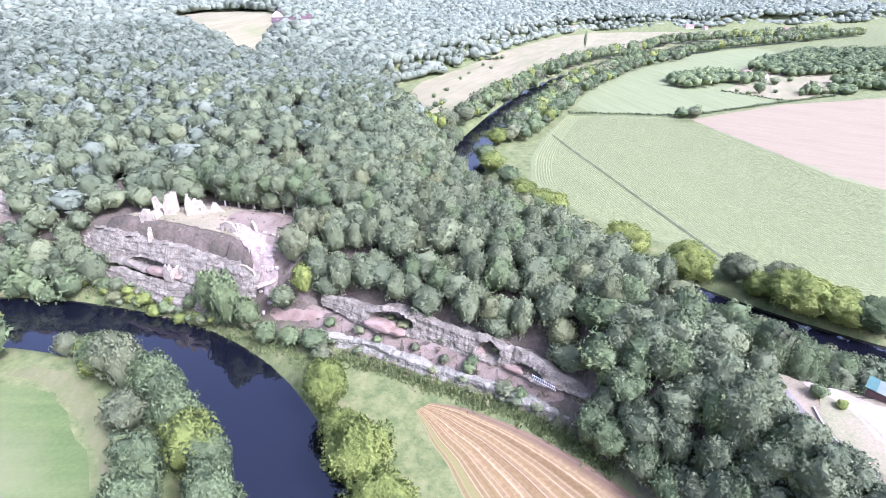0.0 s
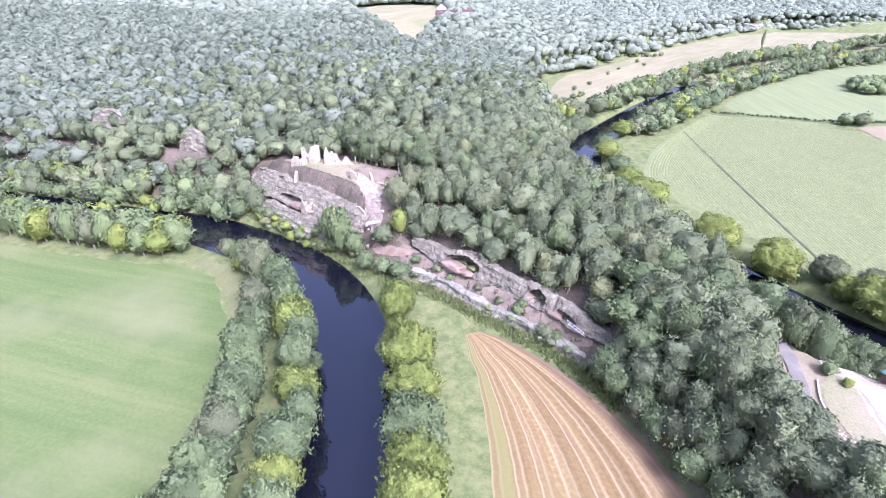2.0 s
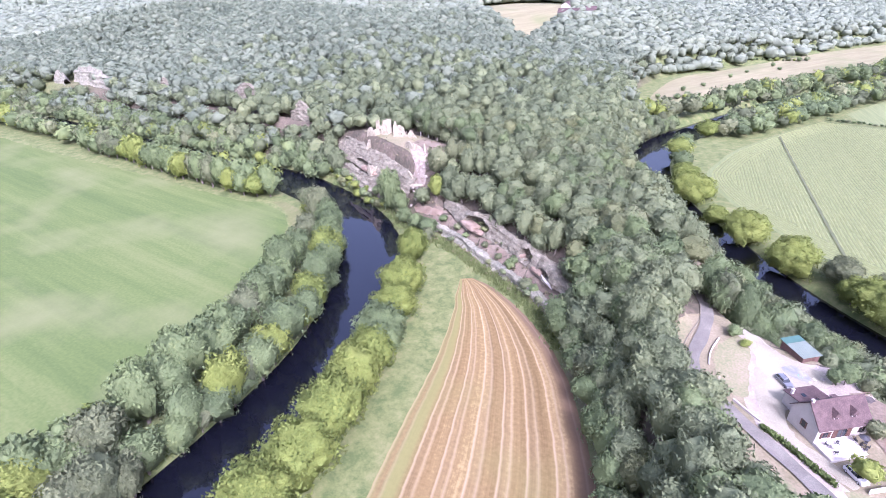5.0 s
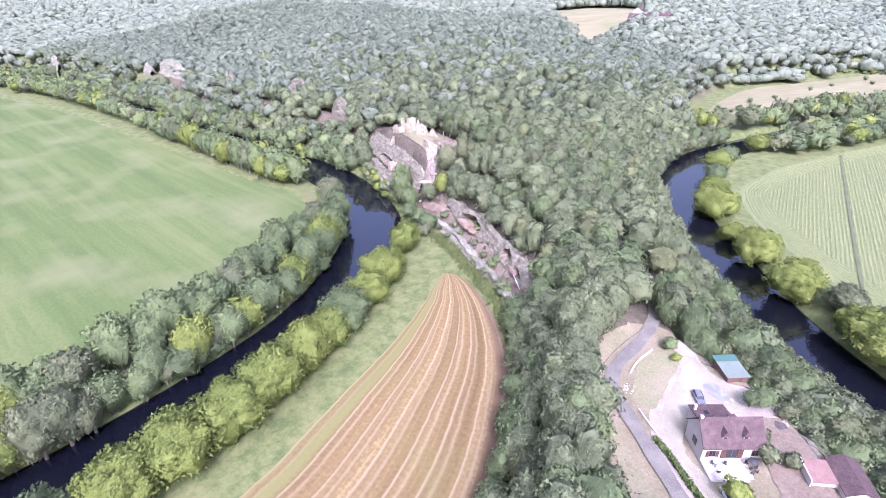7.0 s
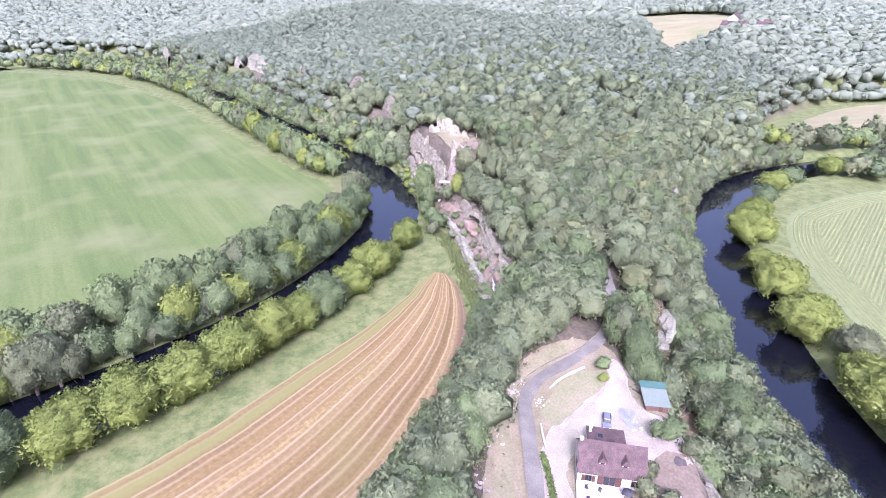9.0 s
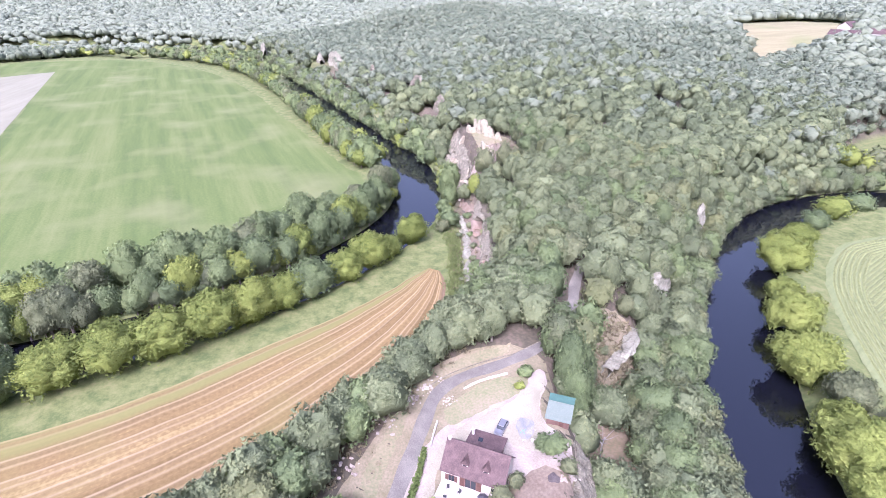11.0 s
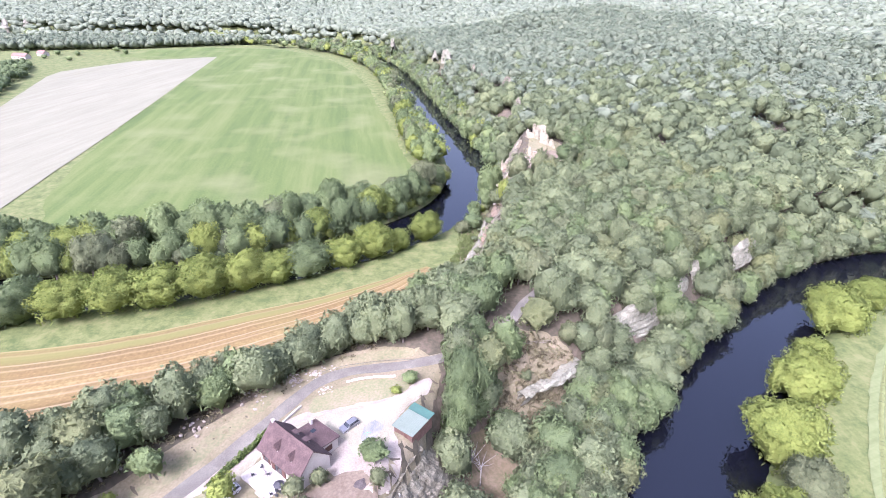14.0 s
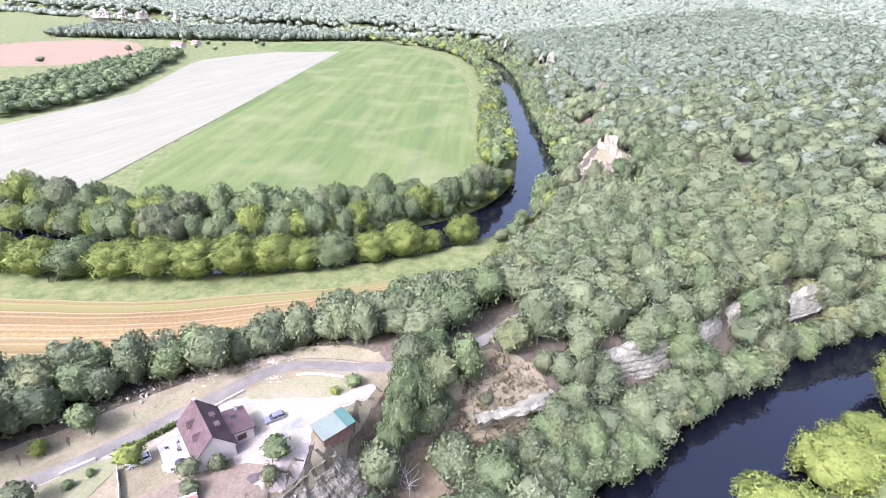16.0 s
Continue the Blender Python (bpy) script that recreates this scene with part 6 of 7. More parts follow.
belt_mass("upper_riverside_trees", [(-135, 130), (-157, 131), (-225, 127), (-305, 126), (-420, 121), (-520, 112), (-630, 95), (-720, 55), (-800, 5)], 8, 14, 14, "trees along the upper river", 51, 2, 0.18)
belt_mass("upper_riverside_trees", [(-305, 122), (-420, 120), (-520, 108), (-630, 88), (-720, 40), (-800, -30), (-880, -200), (-880, -480)], 9, 13, 14, "trees along the upper river", 57, 1, 0.2)
# the wooded northern bank upstream hangs over the water
belt_mass("wooded_bank_trees", shore_line(RIVER_A, 0.375, 0.692, 0.2, 1), 5.5, 12, 12, "trees overhanging the river", 63, 1, 0.06, 1.0, 2.0)
belt_mass("wooded_bank_trees", shore_line(RIVER_A, 0.375, 0.692, 6, 1), 7.0, 14, 12.5, "trees on the steep bank", 67, 1, 0.04, 2.0)
for x, y, tall, wide, mat, label in ((-33, -11, 18, 15, M_GREY, "tall silvery poplar standing above the bank trees"), (-36, -72, 21, 17, M_GREY, "tall silvery poplar standing above the bank trees"), (-80, 100, 13, 13, M_GREY, "silvery willow leaning over the water"),
                                     (-100, 121, 8, 10, M_MAPLE, "bright yellow-green tree at the river bend"), (-212, 126, 12, 14, M_MAPLE, "bright yellow-green tree on the upper bank")):
    tree("poplar", x, y, tall, wide, mat, label, seed=int(abs(x)), leaves=2000, size=0.07, low=0.1)
# bright thicket trees on the east bank
for i, (x, y, w, d, h) in enumerate(((-32.5, 111, 13, 11, 11), (-20, 87, 18, 14, 13), (-14, 75, 15, 13, 10.5), (-8.5, 61, 18, 14, 12.5), (-4, 50, 16, 13, 11), (0, 39, 18, 14, 12.5), (4, 26, 19, 15, 13.5), (7.5, 12, 18, 15, 12), (9, -2, 18, 15, 13),
                                     (11, -16, 18, 15, 12), (12, -31, 19, 15, 12.5), (13, -47, 19, 15, 12), (12, -65, 19, 15, 12), (9, -85, 19, 15, 12), (-26, 98, 11, 9, 8))):
    tree("thicket_tree", x + 1.2, y, h * 1.25, w * 1.2, M_MAPLE if i % 7 != 3 else M_BANK, "bright yellow-green bushy tree along the field strip", group="bushy trees of the east bank", seed=i, leaves=6000, spiky=0.06, core=3, size=0.046, low=0.0, deep=d * 1.28, upright=0.7, lumps=60, turn=radians(-66 + i * 3))
# bright round trees on the far bank of the eastern river
for i, (x, y, w, h, m) in enumerate(((51, 243, 22, 17, 0), (43, 264, 17, 11, 0), (37, 285, 16, 11, 1), (30, 310, 18, 12, 0), (66, 222, 14, 9, 0), (80, 206, 20, 15.5, 0), (98, 184, 21, 16.5, 0), (114, 178, 15, 12, 2), (127, 160, 22, 15, 0), (118, 168, 13, 10, 0), (128, 171, 16, 12, 2), (137, 152, 18, 13, 0), (146, 146, 20, 13, 1),
                                     (28, 336, 16, 11, 1), (38, 362, 17, 12, 0), (52, 392, 16, 12, 1), (66, 424, 17, 12, 1), (82, 462, 17, 12, 2), (100, 498, 17, 12, 1), (116, 530, 17, 12, 1))):
    mat = (M_MAPLE, M_BANK, M_GREY)[m]
    tree("bank_tree", x, y, h, w, mat, ("bright yellow-green round tree on the riverbank", "dark green tree on the riverbank", "silvery grey-green willow on the riverbank")[m], group="round trees of the far bank", seed=i + 3, leaves=7500 if y < 270 else 1500, spiky=0.03, core=3 if y < 270 else 2, size=0.04 if y < 270 else 0.07, low=0.0, upright=0.5, lumps=60)
belt_mass("far_riverside_trees", [(-14, 384), (6, 400), (24, 436), (42, 482), (72, 545), (100, 600), (150, 695), (215, 778), (282, 840), (374, 952), (520, 1035), (800, 1190)], 8, 15, 15, "trees along the far river", 71, 2, 0.1, 3.5)
belt_mass("far_riverside_trees", [(46, 370), (62, 410), (90, 470), (130, 555), (170, 625), (240, 720), (330, 800), (460, 905), (620, 1000), (820, 1120)], 8, 14.5, 15, "trees along the far river", 79, 2, 0.12, 3.0)
belt_mass("far_riverside_trees", [(62, 372), (76, 405), (103, 464), (142, 545), (182, 612), (252, 706), (342, 786)], 8, 12, 13, "trees along the far river", 83, 1, 0.08, 2.5)
# the wooded slope of the ridge hangs over the eastern river
rs = random.Random(91)
for row, (off, gap) in enumerate(((0.8, 5.5), (7.0, 7.0), (14.0, 8.0))):
    line = shore_line(RIVER_B, 0.675, 0.845, off, -1)
    count = int(np.hypot(*np.diff(line, axis=0).T).sum() / gap)
    for x, y in along(line, count):
        x, y = x + rs.uniform(-1.8, 1.8), y + rs.uniform(-1.8, 1.8)
        if to_line(np.array([x]), np.array([y]), ROAD)[0][0] < 5 or inside(x, y, YARD) or inside(x, y, LAWN_E) or (row == 2 and y > 258) or (row and min(math.hypot(x - a, y - b) for a, b in SCARP_FACES) < 3.4):
            continue
        k = rs.random()
        mat = M_OAK if k < 0.5 else (M_BANK if k < 0.7 else (M_GOLD if k < 0.85 else M_GREY))
        tree("overhanging_tree", x, y, rs.uniform(8.5, 12.5), rs.uniform(9, 14) if row == 0 else rs.uniform(9.5, 13), mat, {"oak_leaves": "grey-green oak leaning over the river", "riverside_leaves": "dark green tree leaning over the river", "olive_leaves": "yellowish olive tree leaning over the river"}.get(mat.name, "pale grey-green tree leaning over the river"),
             group="trees overhanging the eastern river", seed=rs.randrange(1000), leaves=2300, size=0.058, lumps=50, low=0.0, z=max(lie(x, y), WATER + 0.2))
# shore below the cliff
for i, (x, y, h, w, m) in enumerate(((-72, 149, 21, 13, 1), (-80, 154, 17, 10, 1), (-64, 146, 12, 9, 1), (-56, 138, 8, 9, 1), (-48, 136.5, 7, 8, 1), (-40, 134, 8, 10, 1), (-36, 128, 6, 7, 2), (-88, 157, 6, 6, 1), (-97, 160, 4, 6, 0), (-106, 163, 4, 6, 1), (-115, 166, 4, 6, 0), (-125, 169, 5, 7, 1))):
    mat = (M_MAPLE, M_BANK, M_GREY)[m]
    tree("shore_tree", x, y, h, w, mat, ("yellow-green bush on the river shore", "dark green tree on the shore below the cliff", "grey-green bush on the river shore")[m], group="trees below the cliff", seed=i + 2, leaves=1600 if h > 9 else 700, size=0.085 if h > 9 else 0.12, low=0.05, z=max(lie(x, y), WATER + 0.1))
for i, (x, y, h, w) in enumerate(((-130, 172, 15, 11), (-137, 175, 16, 12), (-143, 182, 13, 11), (-126, 178, 9, 8), (-120, 168, 6, 7))):
    tree("shore_tree", x, y, h, w, M_OAK, "grey-green oak at the end of the cliff", group="trees below the cliff", seed=i + 40, leaves=1700, size=0.072, lumps=46, low=0.0)
for i, (x, y) in enumerate(((-86, 195), (-80, 194), (-74, 193.5), (-67, 191), (-61, 188.5), (-55, 186.5), (-48, 181), (-43.5, 176))):
    tree("clearing_tree", x, y, 15 + (i % 3), 8.5, M_BANK if i % 2 else M_OAK, "tall tree with a pale bare trunk at the clearing", group="trees round the clearing", seed=i + 60, leaves=1700, size=0.072, lumps=46, low=0.5, bark=M_PALE_BARK)
tree("yellow_tree", -45.5, 150, 12, 8.5, M_MAPLE, "yellow-green tree beside the ruin path", seed=4, leaves=700, size=0.1, low=0.02)
# the terrace of the cliff: shrubs
for i, (x, y, h, w, m) in enumerate(((8, 120, 5, 5, 1), (9, 121, 4, 4, 1), (-8, 129, 3, 4, 2), (18, 113.5, 4, 7, 2), (22, 111.5, 3, 5, 1), (-26, 137, 3, 5, 2), (26, 108, 3, 5, 2), (-20, 134, 2.5, 4, 1), (-36, 141, 3, 5, 1), (1, 124, 2.5, 4, 2))):
    tree("shrub", x, y, h, w, (M_MAPLE, M_BANK, M_GREY)[m], "scrubby shrub on the cliff terrace", "shrub", "shrubs on the cliff terrace", i, 260, size=0.13, low=0.0)
# bushes that hang over the rock faces
rb = random.Random(77)
for line, n in (([(34, 111), (20, 121), (2, 130), (-14, 138), (-31, 145)], 34), ([(-70, 160), (-89, 166), (-107, 172), (-124, 179), (-140, 188)], 22), ([(-60, 149), (-78, 154), (-100, 162), (-124, 172)], 20), ([(30, 103), (10, 115.5), (-10, 126), (-34, 136)], 16), ([(72, 141), (80, 131), (86, 120)], 6), ([(54, 158), (40, 176), (28, 196), (14, 222), (6, 238)], 10), ([(62, 167), (56, 175), (47, 191), (36, 206), (27, 229)], 26)):
    for x, y in along(np.array(line, float), n):
        if rb.random() < 0.45:
            continue
        h = rb.uniform(1.0, 2.8)
        tree("cliff_bush", x + rb.uniform(-1.6, 1.6), y + rb.uniform(-1.6, 1.6), h, h * rb.uniform(1.5, 2.4), rb.choice((M_BANK, M_OAK, M_GREY, M_GOLD)), "scrubby green bush clinging to the rock", "bush", "bushes on the rock faces", rb.randrange(100), 200, size=0.15, low=0.0, core=2, z=lie(x, y) + (rb.uniform(0, 1.5)))
rs2 = random.Random(12)
for x, y in along(np.array([(-60, 144.5), (-78, 150.5), (-96, 157.5), (-114, 164), (-134, 172)], float), 30):
    h = rs2.uniform(2.4, 5.2)
    mat = rs2.choice((M_BANK, M_BANK, M_OAK, M_GOLD, M_MAPLE))
    tree("shore_bush", x + rs2.uniform(-1.5, 1.5), y + rs2.uniform(-1.8, 1.2), h, h * rs2.uniform(1.1, 1.7), mat, "green bush at the foot of the cliff", "bush", "bushes at the foot of the cliff", rs2.randrange(100), 420, size=0.11, low=0.0)
# yard and lane
for i, (x, y, h, w, m, label) in enumerate(((108.8, 82.6, 5.5, 6, 1, "small round tree in the gravel yard"), (106.6, 81.4, 4.5, 4.5, 1, "small bushy tree in the gravel yard"), (113.5, 68, 4.5, 4.6, 2, "grey-green garden tree beside the house"), (111.4, 72.4, 4, 3.6, 2, "grey-green garden shrub close beside the house"), (111.4, 55.5, 5.5, 6.0, 0, "dense bright green round tree by the drive"),
                                            (88.6, 88, 2.0, 3.0, 0, "yellow-green round bush at the drive"), (85.5, 91.5, 3.2, 4.6, 1, "dark bush at the bend of the lane"), (122.5, 86.5, 6, 5, 0, "small light green tree beyond the garden wall"), (104, 41, 7, 7, 1, "leafy green tree beside the lane"), (117, 47, 2.0, 2.4, 1, "small round garden bush"), (113, 82.8, 4, 4, 2, "grey-green shrub at the rock edge"),
                                            (122, 42.5, 6, 7, 2, "grey-green tree beside the gate"), (110, 36, 4, 4, 0, "yellow-green young tree on the bank"), (114, 49, 1.6, 2.0, 1, "small round garden bush"), (117, 70, 3.5, 4, 2, "low grey-green garden shrub"))):
    tree("garden_tree" if h > 3.4 else "garden_bush", x, y, h, w, (M_MAPLE, M_BANK, M_GREY)[m], label, "tree" if h > 3.4 else "bush", seed=i + 1, leaves=520, size=0.12, low=0.25 if h > 4 else 0.0)
belt([(38, 96), (46, 86), (54, 75), (61, 65), (68, 51), (74, 38), (79, 22), (84, 0), (90, -30), (98, -70)], 6.2, 11, 10.5, 0.0, 12, "trees along the harvested field", 1500, size=0.06)
# row between the lane and the harvested field
rl = random.Random(21)
for i, (x, y) in enumerate(along(np.array([(70, 74), (77, 63), (84, 51), (88, 40), (92, 28), (98, 16), (106, 0), (112, -20)], float), 15)):
    tree("field_edge_tree", x + rl.uniform(-1.5, 1.5), y + rl.uniform(-1.5, 1.5), rl.uniform(9, 12), rl.uniform(9, 12), M_OAK if i % 3 else M_BANK, "dark green tree between lane and harvested field", group="trees of the field edge", seed=i, leaves=3200, size=0.05, low=0.05, lumps=50)
# the steep slope between the harvested field and the lane
rf = random.Random(55)
for x, y in zip(*scatter([(40, 99), (57, 74), (70, 52), (79, 58), (70, 78), (69, 97), (64, 112), (48, 116)], 6.3, 61)):
    if to_line(np.array([x]), np.array([y]), ROAD)[0][0] < 4.5 or inside(x, y, YARD):
        continue
    k = rf.random()
    mat = M_OAK if k < 0.6 else (M_BANK if k < 0.9 else M_GOLD)
    tree("hillside_tree", x, y, rf.uniform(9, 13.5), rf.uniform(8.5, 11.5), mat, "full leafy tree on the steep slope above the field", group="trees of the steep slope", seed=rf.randrange(1000), leaves=2000, size=0.064, lumps=50, low=0.0)
# below the garden, down to the river
SLOPE_TREES = [(96, 125, 16, 14, 1), (105, 122, 14, 12, 1), (112, 116, 14, 12, 1), (118, 108, 10, 12, 1), (102, 131.5, 9, 9.5, 0), (126, 100, 13, 12, 1), (84, 147, 14, 12, 1), (80, 160, 13, 12, 1), (90, 141, 13, 11, 1), (136, 92, 13, 12, 1), (91, 101.5, 9, 8.5, 1)]
SLOPE_TREES += [(86.5, 104, 18, 11, 1), (84, 107.5, 16, 11, 1), (90.5, 103, 17, 10, 1), (94, 100.5, 14, 7, 1), (130, 112, 13, 10, 2), (80.5, 104.5, 13, 11, 1), (76.5, 108.5, 11, 10, 1), (87, 107, 9, 9, 1), (71, 135.5, 7, 7, 2), (78, 112.5, 7, 7, 1), (83.5, 111.5, 7, 7, 1), (88.5, 114, 9, 9, 1), (79, 122, 3, 4, 2), (107, 119, 13, 11, 1)]
for i, (x, y, h, w, m) in enumerate(SLOPE_TREES):
    tree("slope_tree", x, y, h, w, (M_MAPLE, M_BANK, M_GREY)[m], ("bright yellow-green tree at the water", "large blue-green tree below the rock", "grey-green tree below the rock")[m], group="trees below the garden", seed=i + 7, leaves=3600, size=0.046, low=0.0, lumps=60)


M_BARK_GREY = material("grey_dead_wood", [(0.16, 0.15, 0.135), (0.27, 0.255, 0.235)], 1.5)


def dead_tree(x, y, tall, seed):
    """Bare pale boughs standing out of the leaves."""
    v, f = trunk_shape(seed, tall, 0.2, 9)
    o = tagged(new("dead_tree"), "bare grey boughs of a dead tree", "tree", "dead trees")
    o.location = (x, y, lie(x, y))
    b = new("boughs", mesh_from("boughs", v, f, M_BARK_GREY, True))
    b.parent = o


for i, (x, y, h) in enumerate(((96.5, 104.5, 13), (99, 106, 12.5), (-36, -14, 20))):
    dead_tree(x, y, h, i + 3)


def plain_tree(x, y, h, w, m, i, group="trees on the far plain"):
    tree("field_tree", x, y, h, w, (M_MAPLE, M_BANK, M_GREY, M_OAK)[m], "dark green tree on the far plain", group=group, seed=i, leaves=120, size=0.16, low=0.0)


rp = random.Random(31)
gi = 0
for cx, cy, sx, sy, n in ((205, 443, 7, 3, 3), (372, 545, 10, 14, 4), (322, 545, 4, 4, 1), (345, 600, 25, 20, 5), (400, 560, 12, 25, 4)):
    for _ in range(n):
        gi += 1
        plain_tree(cx + rp.uniform(-sx, sx), cy + rp.uniform(-sy, sy), rp.uniform(7, 13), rp.uniform(9, 15), rp.choice((1, 1, 3, 2)), gi)
for x, y in ((-21, 472), (-8, 515), (4, 548), (20, 610), (31, 651), (52, 710), (75, 768), (60, 690)):
    gi += 1
    plain_tree(x, y, rp.uniform(3, 6), rp.uniform(4.5, 7), 1, gi, "hedge trees of the meadow")
sheet("dry_pasture", [(283, 556), (330, 600), (360, 690), (434, 751), (502, 719), (460, 640), (398, 556), (330, 506)], M_HAY, "dry pale pasture with scattered trees", "field", 0.22, 12)
for x, y, h, w, m in ((404, 639, 10, 13, 1), (418, 645, 9, 10, 1), (441, 665, 11, 12, 1), (359, 537, 13, 8, 3), (366, 541, 15, 8, 3), (350, 530, 8, 7, 1), (317, 543, 9, 6, 3), (299, 552, 4, 6, 1), (305, 540, 4, 7, 1), (336, 548, 4, 6, 1), (384, 566, 8, 14, 1), (400, 560, 9, 14, 1), (385, 608, 6, 7, 1)):
    gi += 1
    plain_tree(x, y, h, w, m, gi)
for line in ([(108, 455), (204, 446), (309, 497), (385, 533)], [(285, 553), (322, 507)]):
    belt_mass("field_hedge", line, 3.2, 2.2, 3.6, "low hedge between far fields", 91, 1, 0.0, 0.5)
# wood along the south of the pale field, and by the far farm
for x, y in ((-600, -400), (-660, -330), (-690, -300), (-640, -290), (-700, -240), (-560, -330), (-480, -440), (-720, -380), (-700, -330), (-735, -265)):
    gi += 1
    plain_tree(x, y, rp.uniform(6, 9), rp.uniform(9, 13), 1, gi, "trees round the far farm")


def cypress(x, y, h):
    t = tree("cypress", x, y, h, h * 0.2, M_OAK, "slim dark cypress in the meadow", seed=3, leaves=120, size=0.16, low=0.0)


cypress(228, 906, 26)
# hedge across the mown meadow
rh = random.Random(31)
for x, y in list(along(np.array([(20, 742), (48, 757), (82, 778)], float), 11)) + list(along(np.array([(-14, 452), (-4, 478), (4, 500)], float), 7)):
    h = rh.uniform(2.5, 6.0)
    tree("hedge_shrub", x + rh.uniform(-2, 2), y + rh.uniform(-2, 2), h, h * rh.uniform(1.2, 1.8), rh.choice((M_BANK, M_MAPLE, M_OAK)), "dark green hedge shrub in the mown meadow", "bush", "hedge of the mown meadow", rh.randrange(100), 200, size=0.15, low=0.0)
for i, (x, y, w, l, turn, z) in enumerate(((257, 1140, 9, 16, 20, None), (530, 1235, 9, 18, 10, None), (562, 1228, 8, 14, 40, None), (726, 1215, 9, 16, 0, None), (352, 640, 9, 15, 30, None), (365, 628, 8, 12, 100, None), (-660, -358, 9, 22, 70, None), (-690, -345, 8, 14, 60, None))):
    h = tagged(new("farmhouse"), "small far farmhouse with a red tiled roof", "house", "farmhouses on the plain")
    part("wall", prism([(-w / 2, -1), (w / 2, -1), (w / 2, 4), (0, 7.2), (-w / 2, 4)], -l / 2, l / 2), M_RENDER, h)
    part("roof", prism([(-w / 2 - 0.5, 3.8), (0, 7.4), (w / 2 + 0.5, 3.8), (w / 2 + 0.5, 4.1), (0, 7.75), (-w / 2 - 0.5, 4.1)], -l / 2 - 0.3, l / 2 + 0.3), M_RED_TILE, h)
    for k in (-1, 0, 1):
        part("window", block(k * l / 3.4 - 0.6, k * l / 3.4 + 0.6, -w / 2 - 0.04, -w / 2 + 0.02, 1.0, 2.5, 0.01), M_SHUTTER, h)
    h.matrix_world = pose(x, y, lie(x, y), 0, 0, turn)
# farm on the hill
sheet("hill_field", HILL_FIELD, M_HAY, "dry pale pasture on the wooded hill", "field", 0.3, 9, 0)
for i, (x, y, w, l, turn) in enumerate(((-176, 640, 12, 26, 12), (-190, 668, 11, 22, 100), (-160, 668, 10, 16, 20))):
    h = tagged(new("hill_farm"), "pale stone farm building with a brown tiled roof", "house", "farm on the hill")
    part("wall", prism([(-w / 2, -2), (w / 2, -2), (w / 2, 5), (0, 9), (-w / 2, 5)], -l / 2, l / 2), M_RENDER, h)
    part("roof", prism([(-w / 2 - 0.5, 4.8), (0, 9.2), (w / 2 + 0.5, 4.8), (w / 2 + 0.5, 5.1), (0, 9.6), (-w / 2 - 0.5, 5.1)], -l / 2 - 0.3, l / 2 + 0.3), M_TILE, h)
    for k in (-1, 0, 1):
        part("window", block(k * l / 3.4 - 0.7, k * l / 3.4 + 0.7, -w / 2 - 0.04, -w / 2 + 0.02, 1.2, 3.0, 0.01), M_SHUTTER, h)
    h.matrix_world = pose(x, y, lie(x, y) + 3, 0, 0, turn)

# rail fence along the edge of the terrace
def rail_fence(a, b):
    f = tagged(new("rail_fence"), "grey wooden rail fence on the grassy terrace", "fence", "rail fences")
    count = int(math.dist(a, b) / 1.9) + 1
    spots = [(a[0] + (b[0] - a[0]) * k / (count - 1), a[1] + (b[1] - a[1]) * k / (count - 1)) for k in range(count)]
    for x, y in spots:
        z = lie(x, y)
        part("post", block(x - 0.06, x + 0.06, y - 0.06, y + 0.06, z - 0.3, z + 1.15, 0.02), M_RAIL, f)
    for (x, y), (p, q) in zip(spots, spots[1:]):
        for up in (0.55, 1.0):
            bm = block(-0.035, 0.035, 0.0, 1.0, -0.05, 0.05, 0.0)
            for v in bm.verts:
                k = v.co.y
                v.co = Vector((x + (p - x) * k + v.co.x, y + (q - y) * k + v.co.x, lie(x, y) * (1 - k) + lie(p, q) * k + up + v.co.z))
            part("rail", bm, M_RAIL, f)


M_RAIL = material("weathered_rail", [(0.17, 0.15, 0.125), (0.25, 0.225, 0.19)], 3.0, rough=0.85)
rail_fence((17.6, 118.0), (29.7, 110.0))
rail_fence((34.5, 105.7), (38.9, 101.0))
rail_fence((73.6, 121.9), (72.2, 130.3))

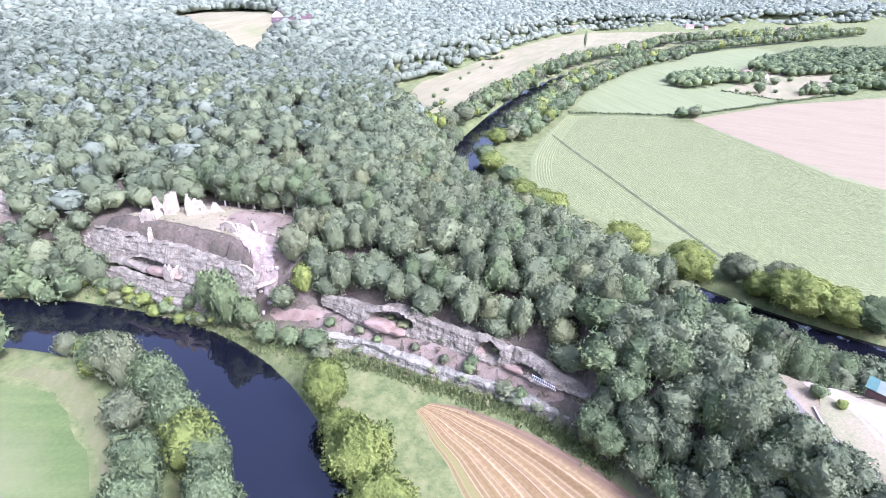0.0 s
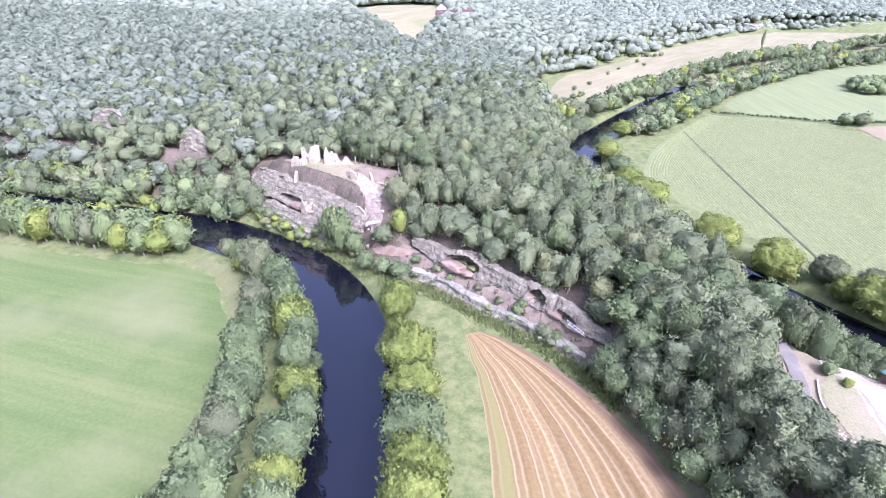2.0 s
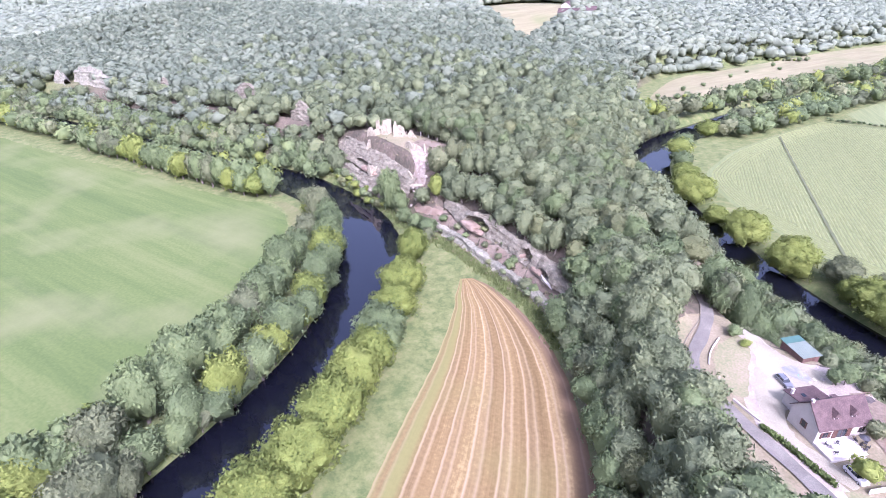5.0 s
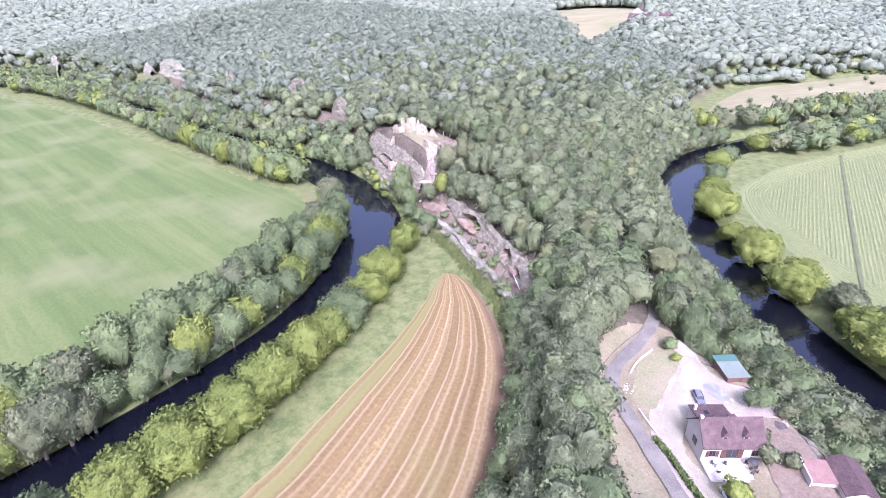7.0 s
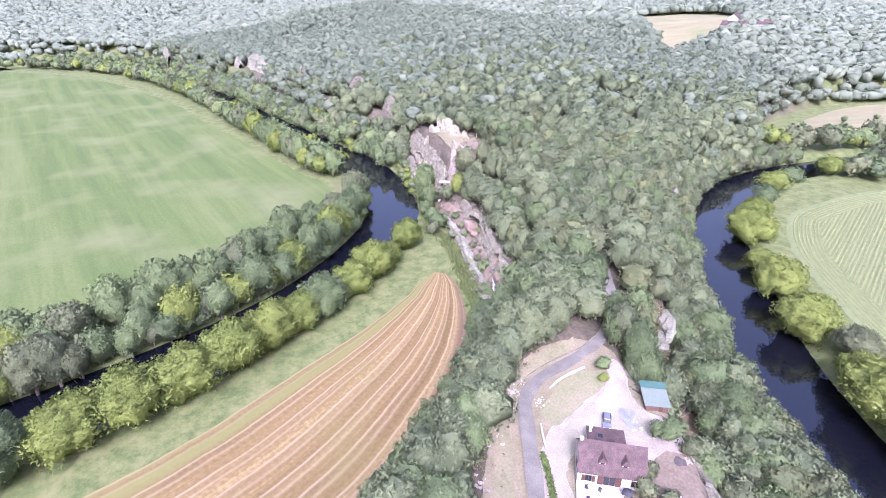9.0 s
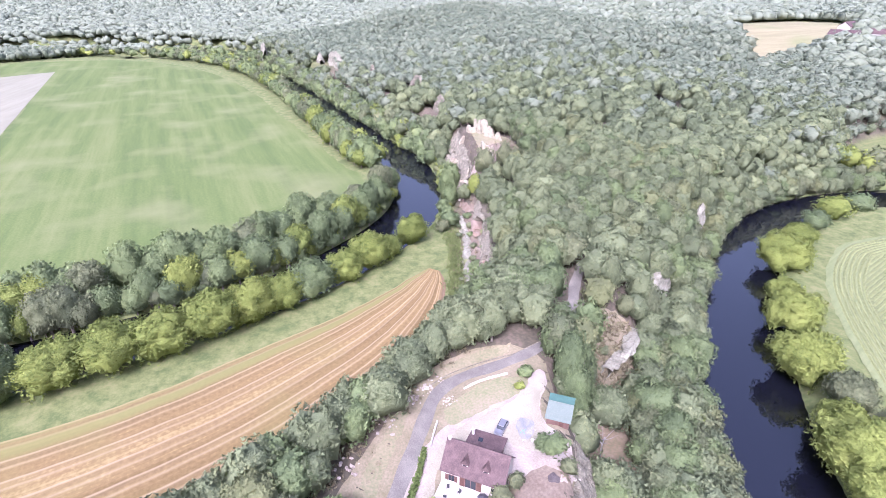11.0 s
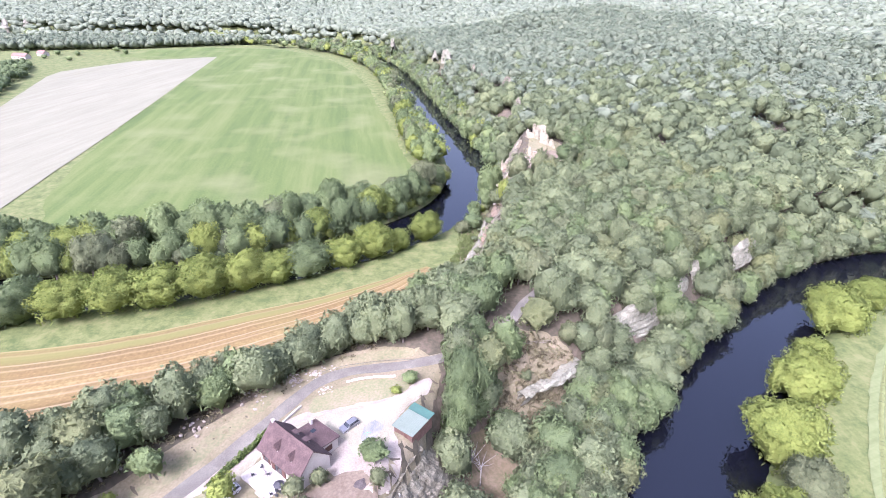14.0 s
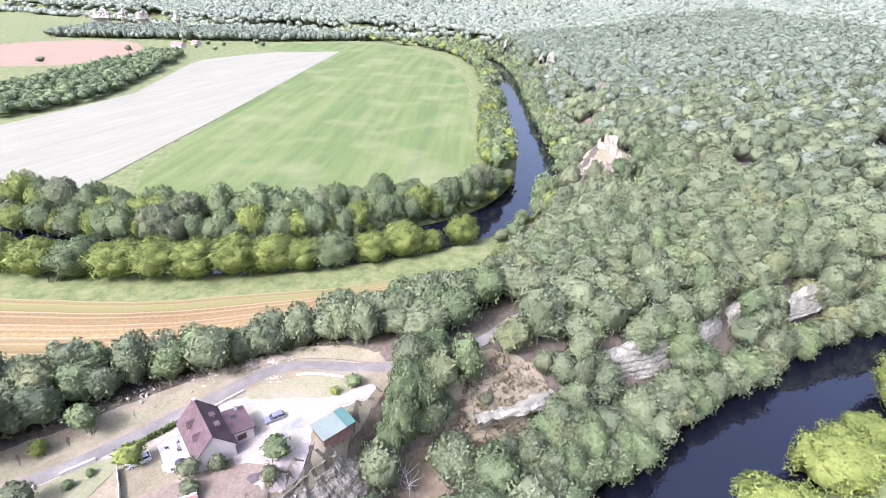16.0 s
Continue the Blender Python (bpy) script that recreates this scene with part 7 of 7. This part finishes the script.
# ---- crops ----
def maize_rows():
    """Standing maize in rows, each row a ragged ridge of leaves."""
    ring = np.array([(53, 290), (60, 335), (80, 390), (105, 448), (202, 438), (230, 301), (299, 203), (248, 124), (162, 160), (118, 194), (105, 206), (85, 226), (68, 247), (55, 275)], float)
    u = Vector((36, -186, 0)).normalized()
    nrm = Vector((-u.y, u.x, 0))
    rng = np.random.default_rng(9)
    V, F = [], []

    def row(x, y, px, py, ok):
        z = lie_all(x, y) + 0.16
        for i in np.where(ok[:-1] & ok[1:])[0]:
            w = rng.uniform(0.6, 0.8)
            b = len(V)
            for j, h in ((i, rng.uniform(0.12, 0.34)), (i + 1, rng.uniform(0.12, 0.34))):
                V.extend([(x[j] - px[j] * w, y[j] - py[j] * w, z[j]), (x[j] + rng.normal(0, 0.15), y[j] + rng.normal(0, 0.15), z[j] + h), (x[j] + px[j] * w, y[j] + py[j] * w, z[j])])
            F.extend([(b, b + 1, b + 4, b + 3), (b + 1, b + 2, b + 5, b + 4)])

    for k in np.arange(-190, 330, 1.6):
        s = np.arange(-330, 240, 2.0)
        x, y = 100 + u.x * s + nrm.x * k, 300 + u.y * s + nrm.y * k
        row(x, y, np.full_like(s, nrm.x), np.full_like(s, nrm.y), depth_in(x, y, ring) > np.where(x + 0.45 * (y - 300) > 165, 0.6, 11))
    # headland rows follow the edge
    edge = rounded(np.vstack([ring[8:], ring[:4]]), 2)
    for k in np.arange(0.8, 11, 1.6):
        p = along(edge, 230)
        t = np.gradient(p, axis=0)
        t /= np.linalg.norm(t, axis=1)[:, None]
        x, y = p[:, 0] + t[:, 1] * k, p[:, 1] - t[:, 0] * k
        row(x, y, t[:, 1], -t[:, 0], depth_in(x, y, ring) > 0.2)
    tagged(new("maize", mesh_from("maize", V, np.array(F), M_MAIZE, False, np.full(len(V), 0.4))), "rows of standing green maize", "maize", kind="stuff")


M_MAIZE = foliage("maize_leaves", (0.160, 0.180, 0.072), (0.209, 0.233, 0.095), (0.256, 0.279, 0.116), grain=1.2)
maize_rows()
M_TRACK = material("worn_track", [(0.07, 0.085, 0.04), (0.11, 0.12, 0.06)], 0.3, fine=8)
lane(np.array([(81, 386), (99, 292), (118, 196)], float), 1.3, "field_track", M_TRACK, "dark wheel track through the maize", "track", 0.62)


def tall_weeds():
    """Nettles, reeds and young growth along the bank and the foot of the cliff."""
    rng = np.random.default_rng(15)
    V, F = [], []

    def tuft(x, y, s, h):
        z = lie(x, y)
        for _ in range(4):
            a = rng.uniform(0, math.tau)
            c = np.array([x + rng.normal(0, s), y + rng.normal(0, s), z])
            d = np.array([math.cos(a), math.sin(a), 0]) * rng.uniform(0.12, 0.32)
            top = np.array([rng.normal(0, 0.3), rng.normal(0, 0.3), h * rng.uniform(0.6, 1.2)])
            V.extend([c - d, c + d, c + d * 0.5 + top, c - d * 0.5 + top])
            F.append(np.arange(4) + len(V) - 4)

    foot = along(np.array([(42, 90), (30, 101.5), (18, 109.5), (2, 117), (-15, 125.5), (-32, 132)], float), 160)
    for x, y in foot:
        for _ in range(9):
            tuft(x + rng.normal(0, 1.6), y + rng.normal(0, 1.6) - 1.2, 0.5, rng.uniform(0.3, 1.3))
    shore = along(np.array([(-140, 174), (-120, 165), (-104, 160), (-90, 155), (-70, 145), (-52, 136), (-40, 126)], float), 110)
    for x, y in shore:
        for _ in range(8):
            tuft(x + rng.normal(0, 1.5), y + rng.normal(0, 1.5), 0.5, rng.uniform(0.3, 1.1))
    tagged(new("tall_weeds", mesh_from("tall_weeds", V, np.array(F), M_WEEDS, False, np.full(len(V), 0.36))), "tall green weeds and reeds along bank and cliff foot", "weeds", kind="stuff")


M_WEEDS = foliage("weed_leaves", (0.105, 0.135, 0.045), (0.15, 0.182, 0.062), (0.20, 0.23, 0.08))
tall_weeds()


def scrub():
    """Dry brush, brambles and long grass on open slopes."""
    rng = np.random.default_rng(27)
    V, F, T = [], [], []

    def bush(x, y, size, tint):
        z = lie(x, y)
        for _ in range(16):
            c = np.array([x, y, z + size * 0.35]) + rng.normal(0, 0.42, 3) * size * np.array([1, 1, 0.6])
            a, b = rng.normal(0, 0.26, 3) * size, rng.normal(0, 0.26, 3) * size
            V.extend([c - a, c + b, c + a])
            F.append(np.arange(3) + len(V) - 3)
            T.extend([tint] * 3)

    for ring, gap, lo, hi in ((MOUND, 1.0, 0.4, 1.6), (CLEAR, 3.0, 0.3, 1.0), (HIGH, 3.4, 0.4, 1.5)):
        ring = np.array(ring, float)
        if ring is HIGH or len(ring) > 60:
            ring = np.array([(38, 98), (-60, 142), (-140, 172), (-140, 184), (-60, 158), (-40, 160), (40, 114)], float)
        for x, y in zip(*scatter(ring, gap, 41)):
            bush(x, y, rng.uniform(lo, hi), rng.uniform(0.1, 0.6))
    edge = along(np.array([(69, 84), (72, 72), (82, 58), (96, 42), (112, 22)], float), 170)
    for x, y in edge:
        bush(x + rng.normal(0, 1.8), y + rng.normal(0, 1.8), rng.uniform(0.3, 1.0), rng.uniform(0.1, 0.6))
    tagged(new("scrub", mesh_from("scrub", V, np.array(F), M_SCRUB, False, T)), "dry brown and olive scrub on open slopes", "scrub", kind="stuff")


M_SCRUB = foliage("dry_scrub", (0.10, 0.085, 0.05), (0.17, 0.15, 0.085), (0.23, 0.225, 0.12))
scrub()
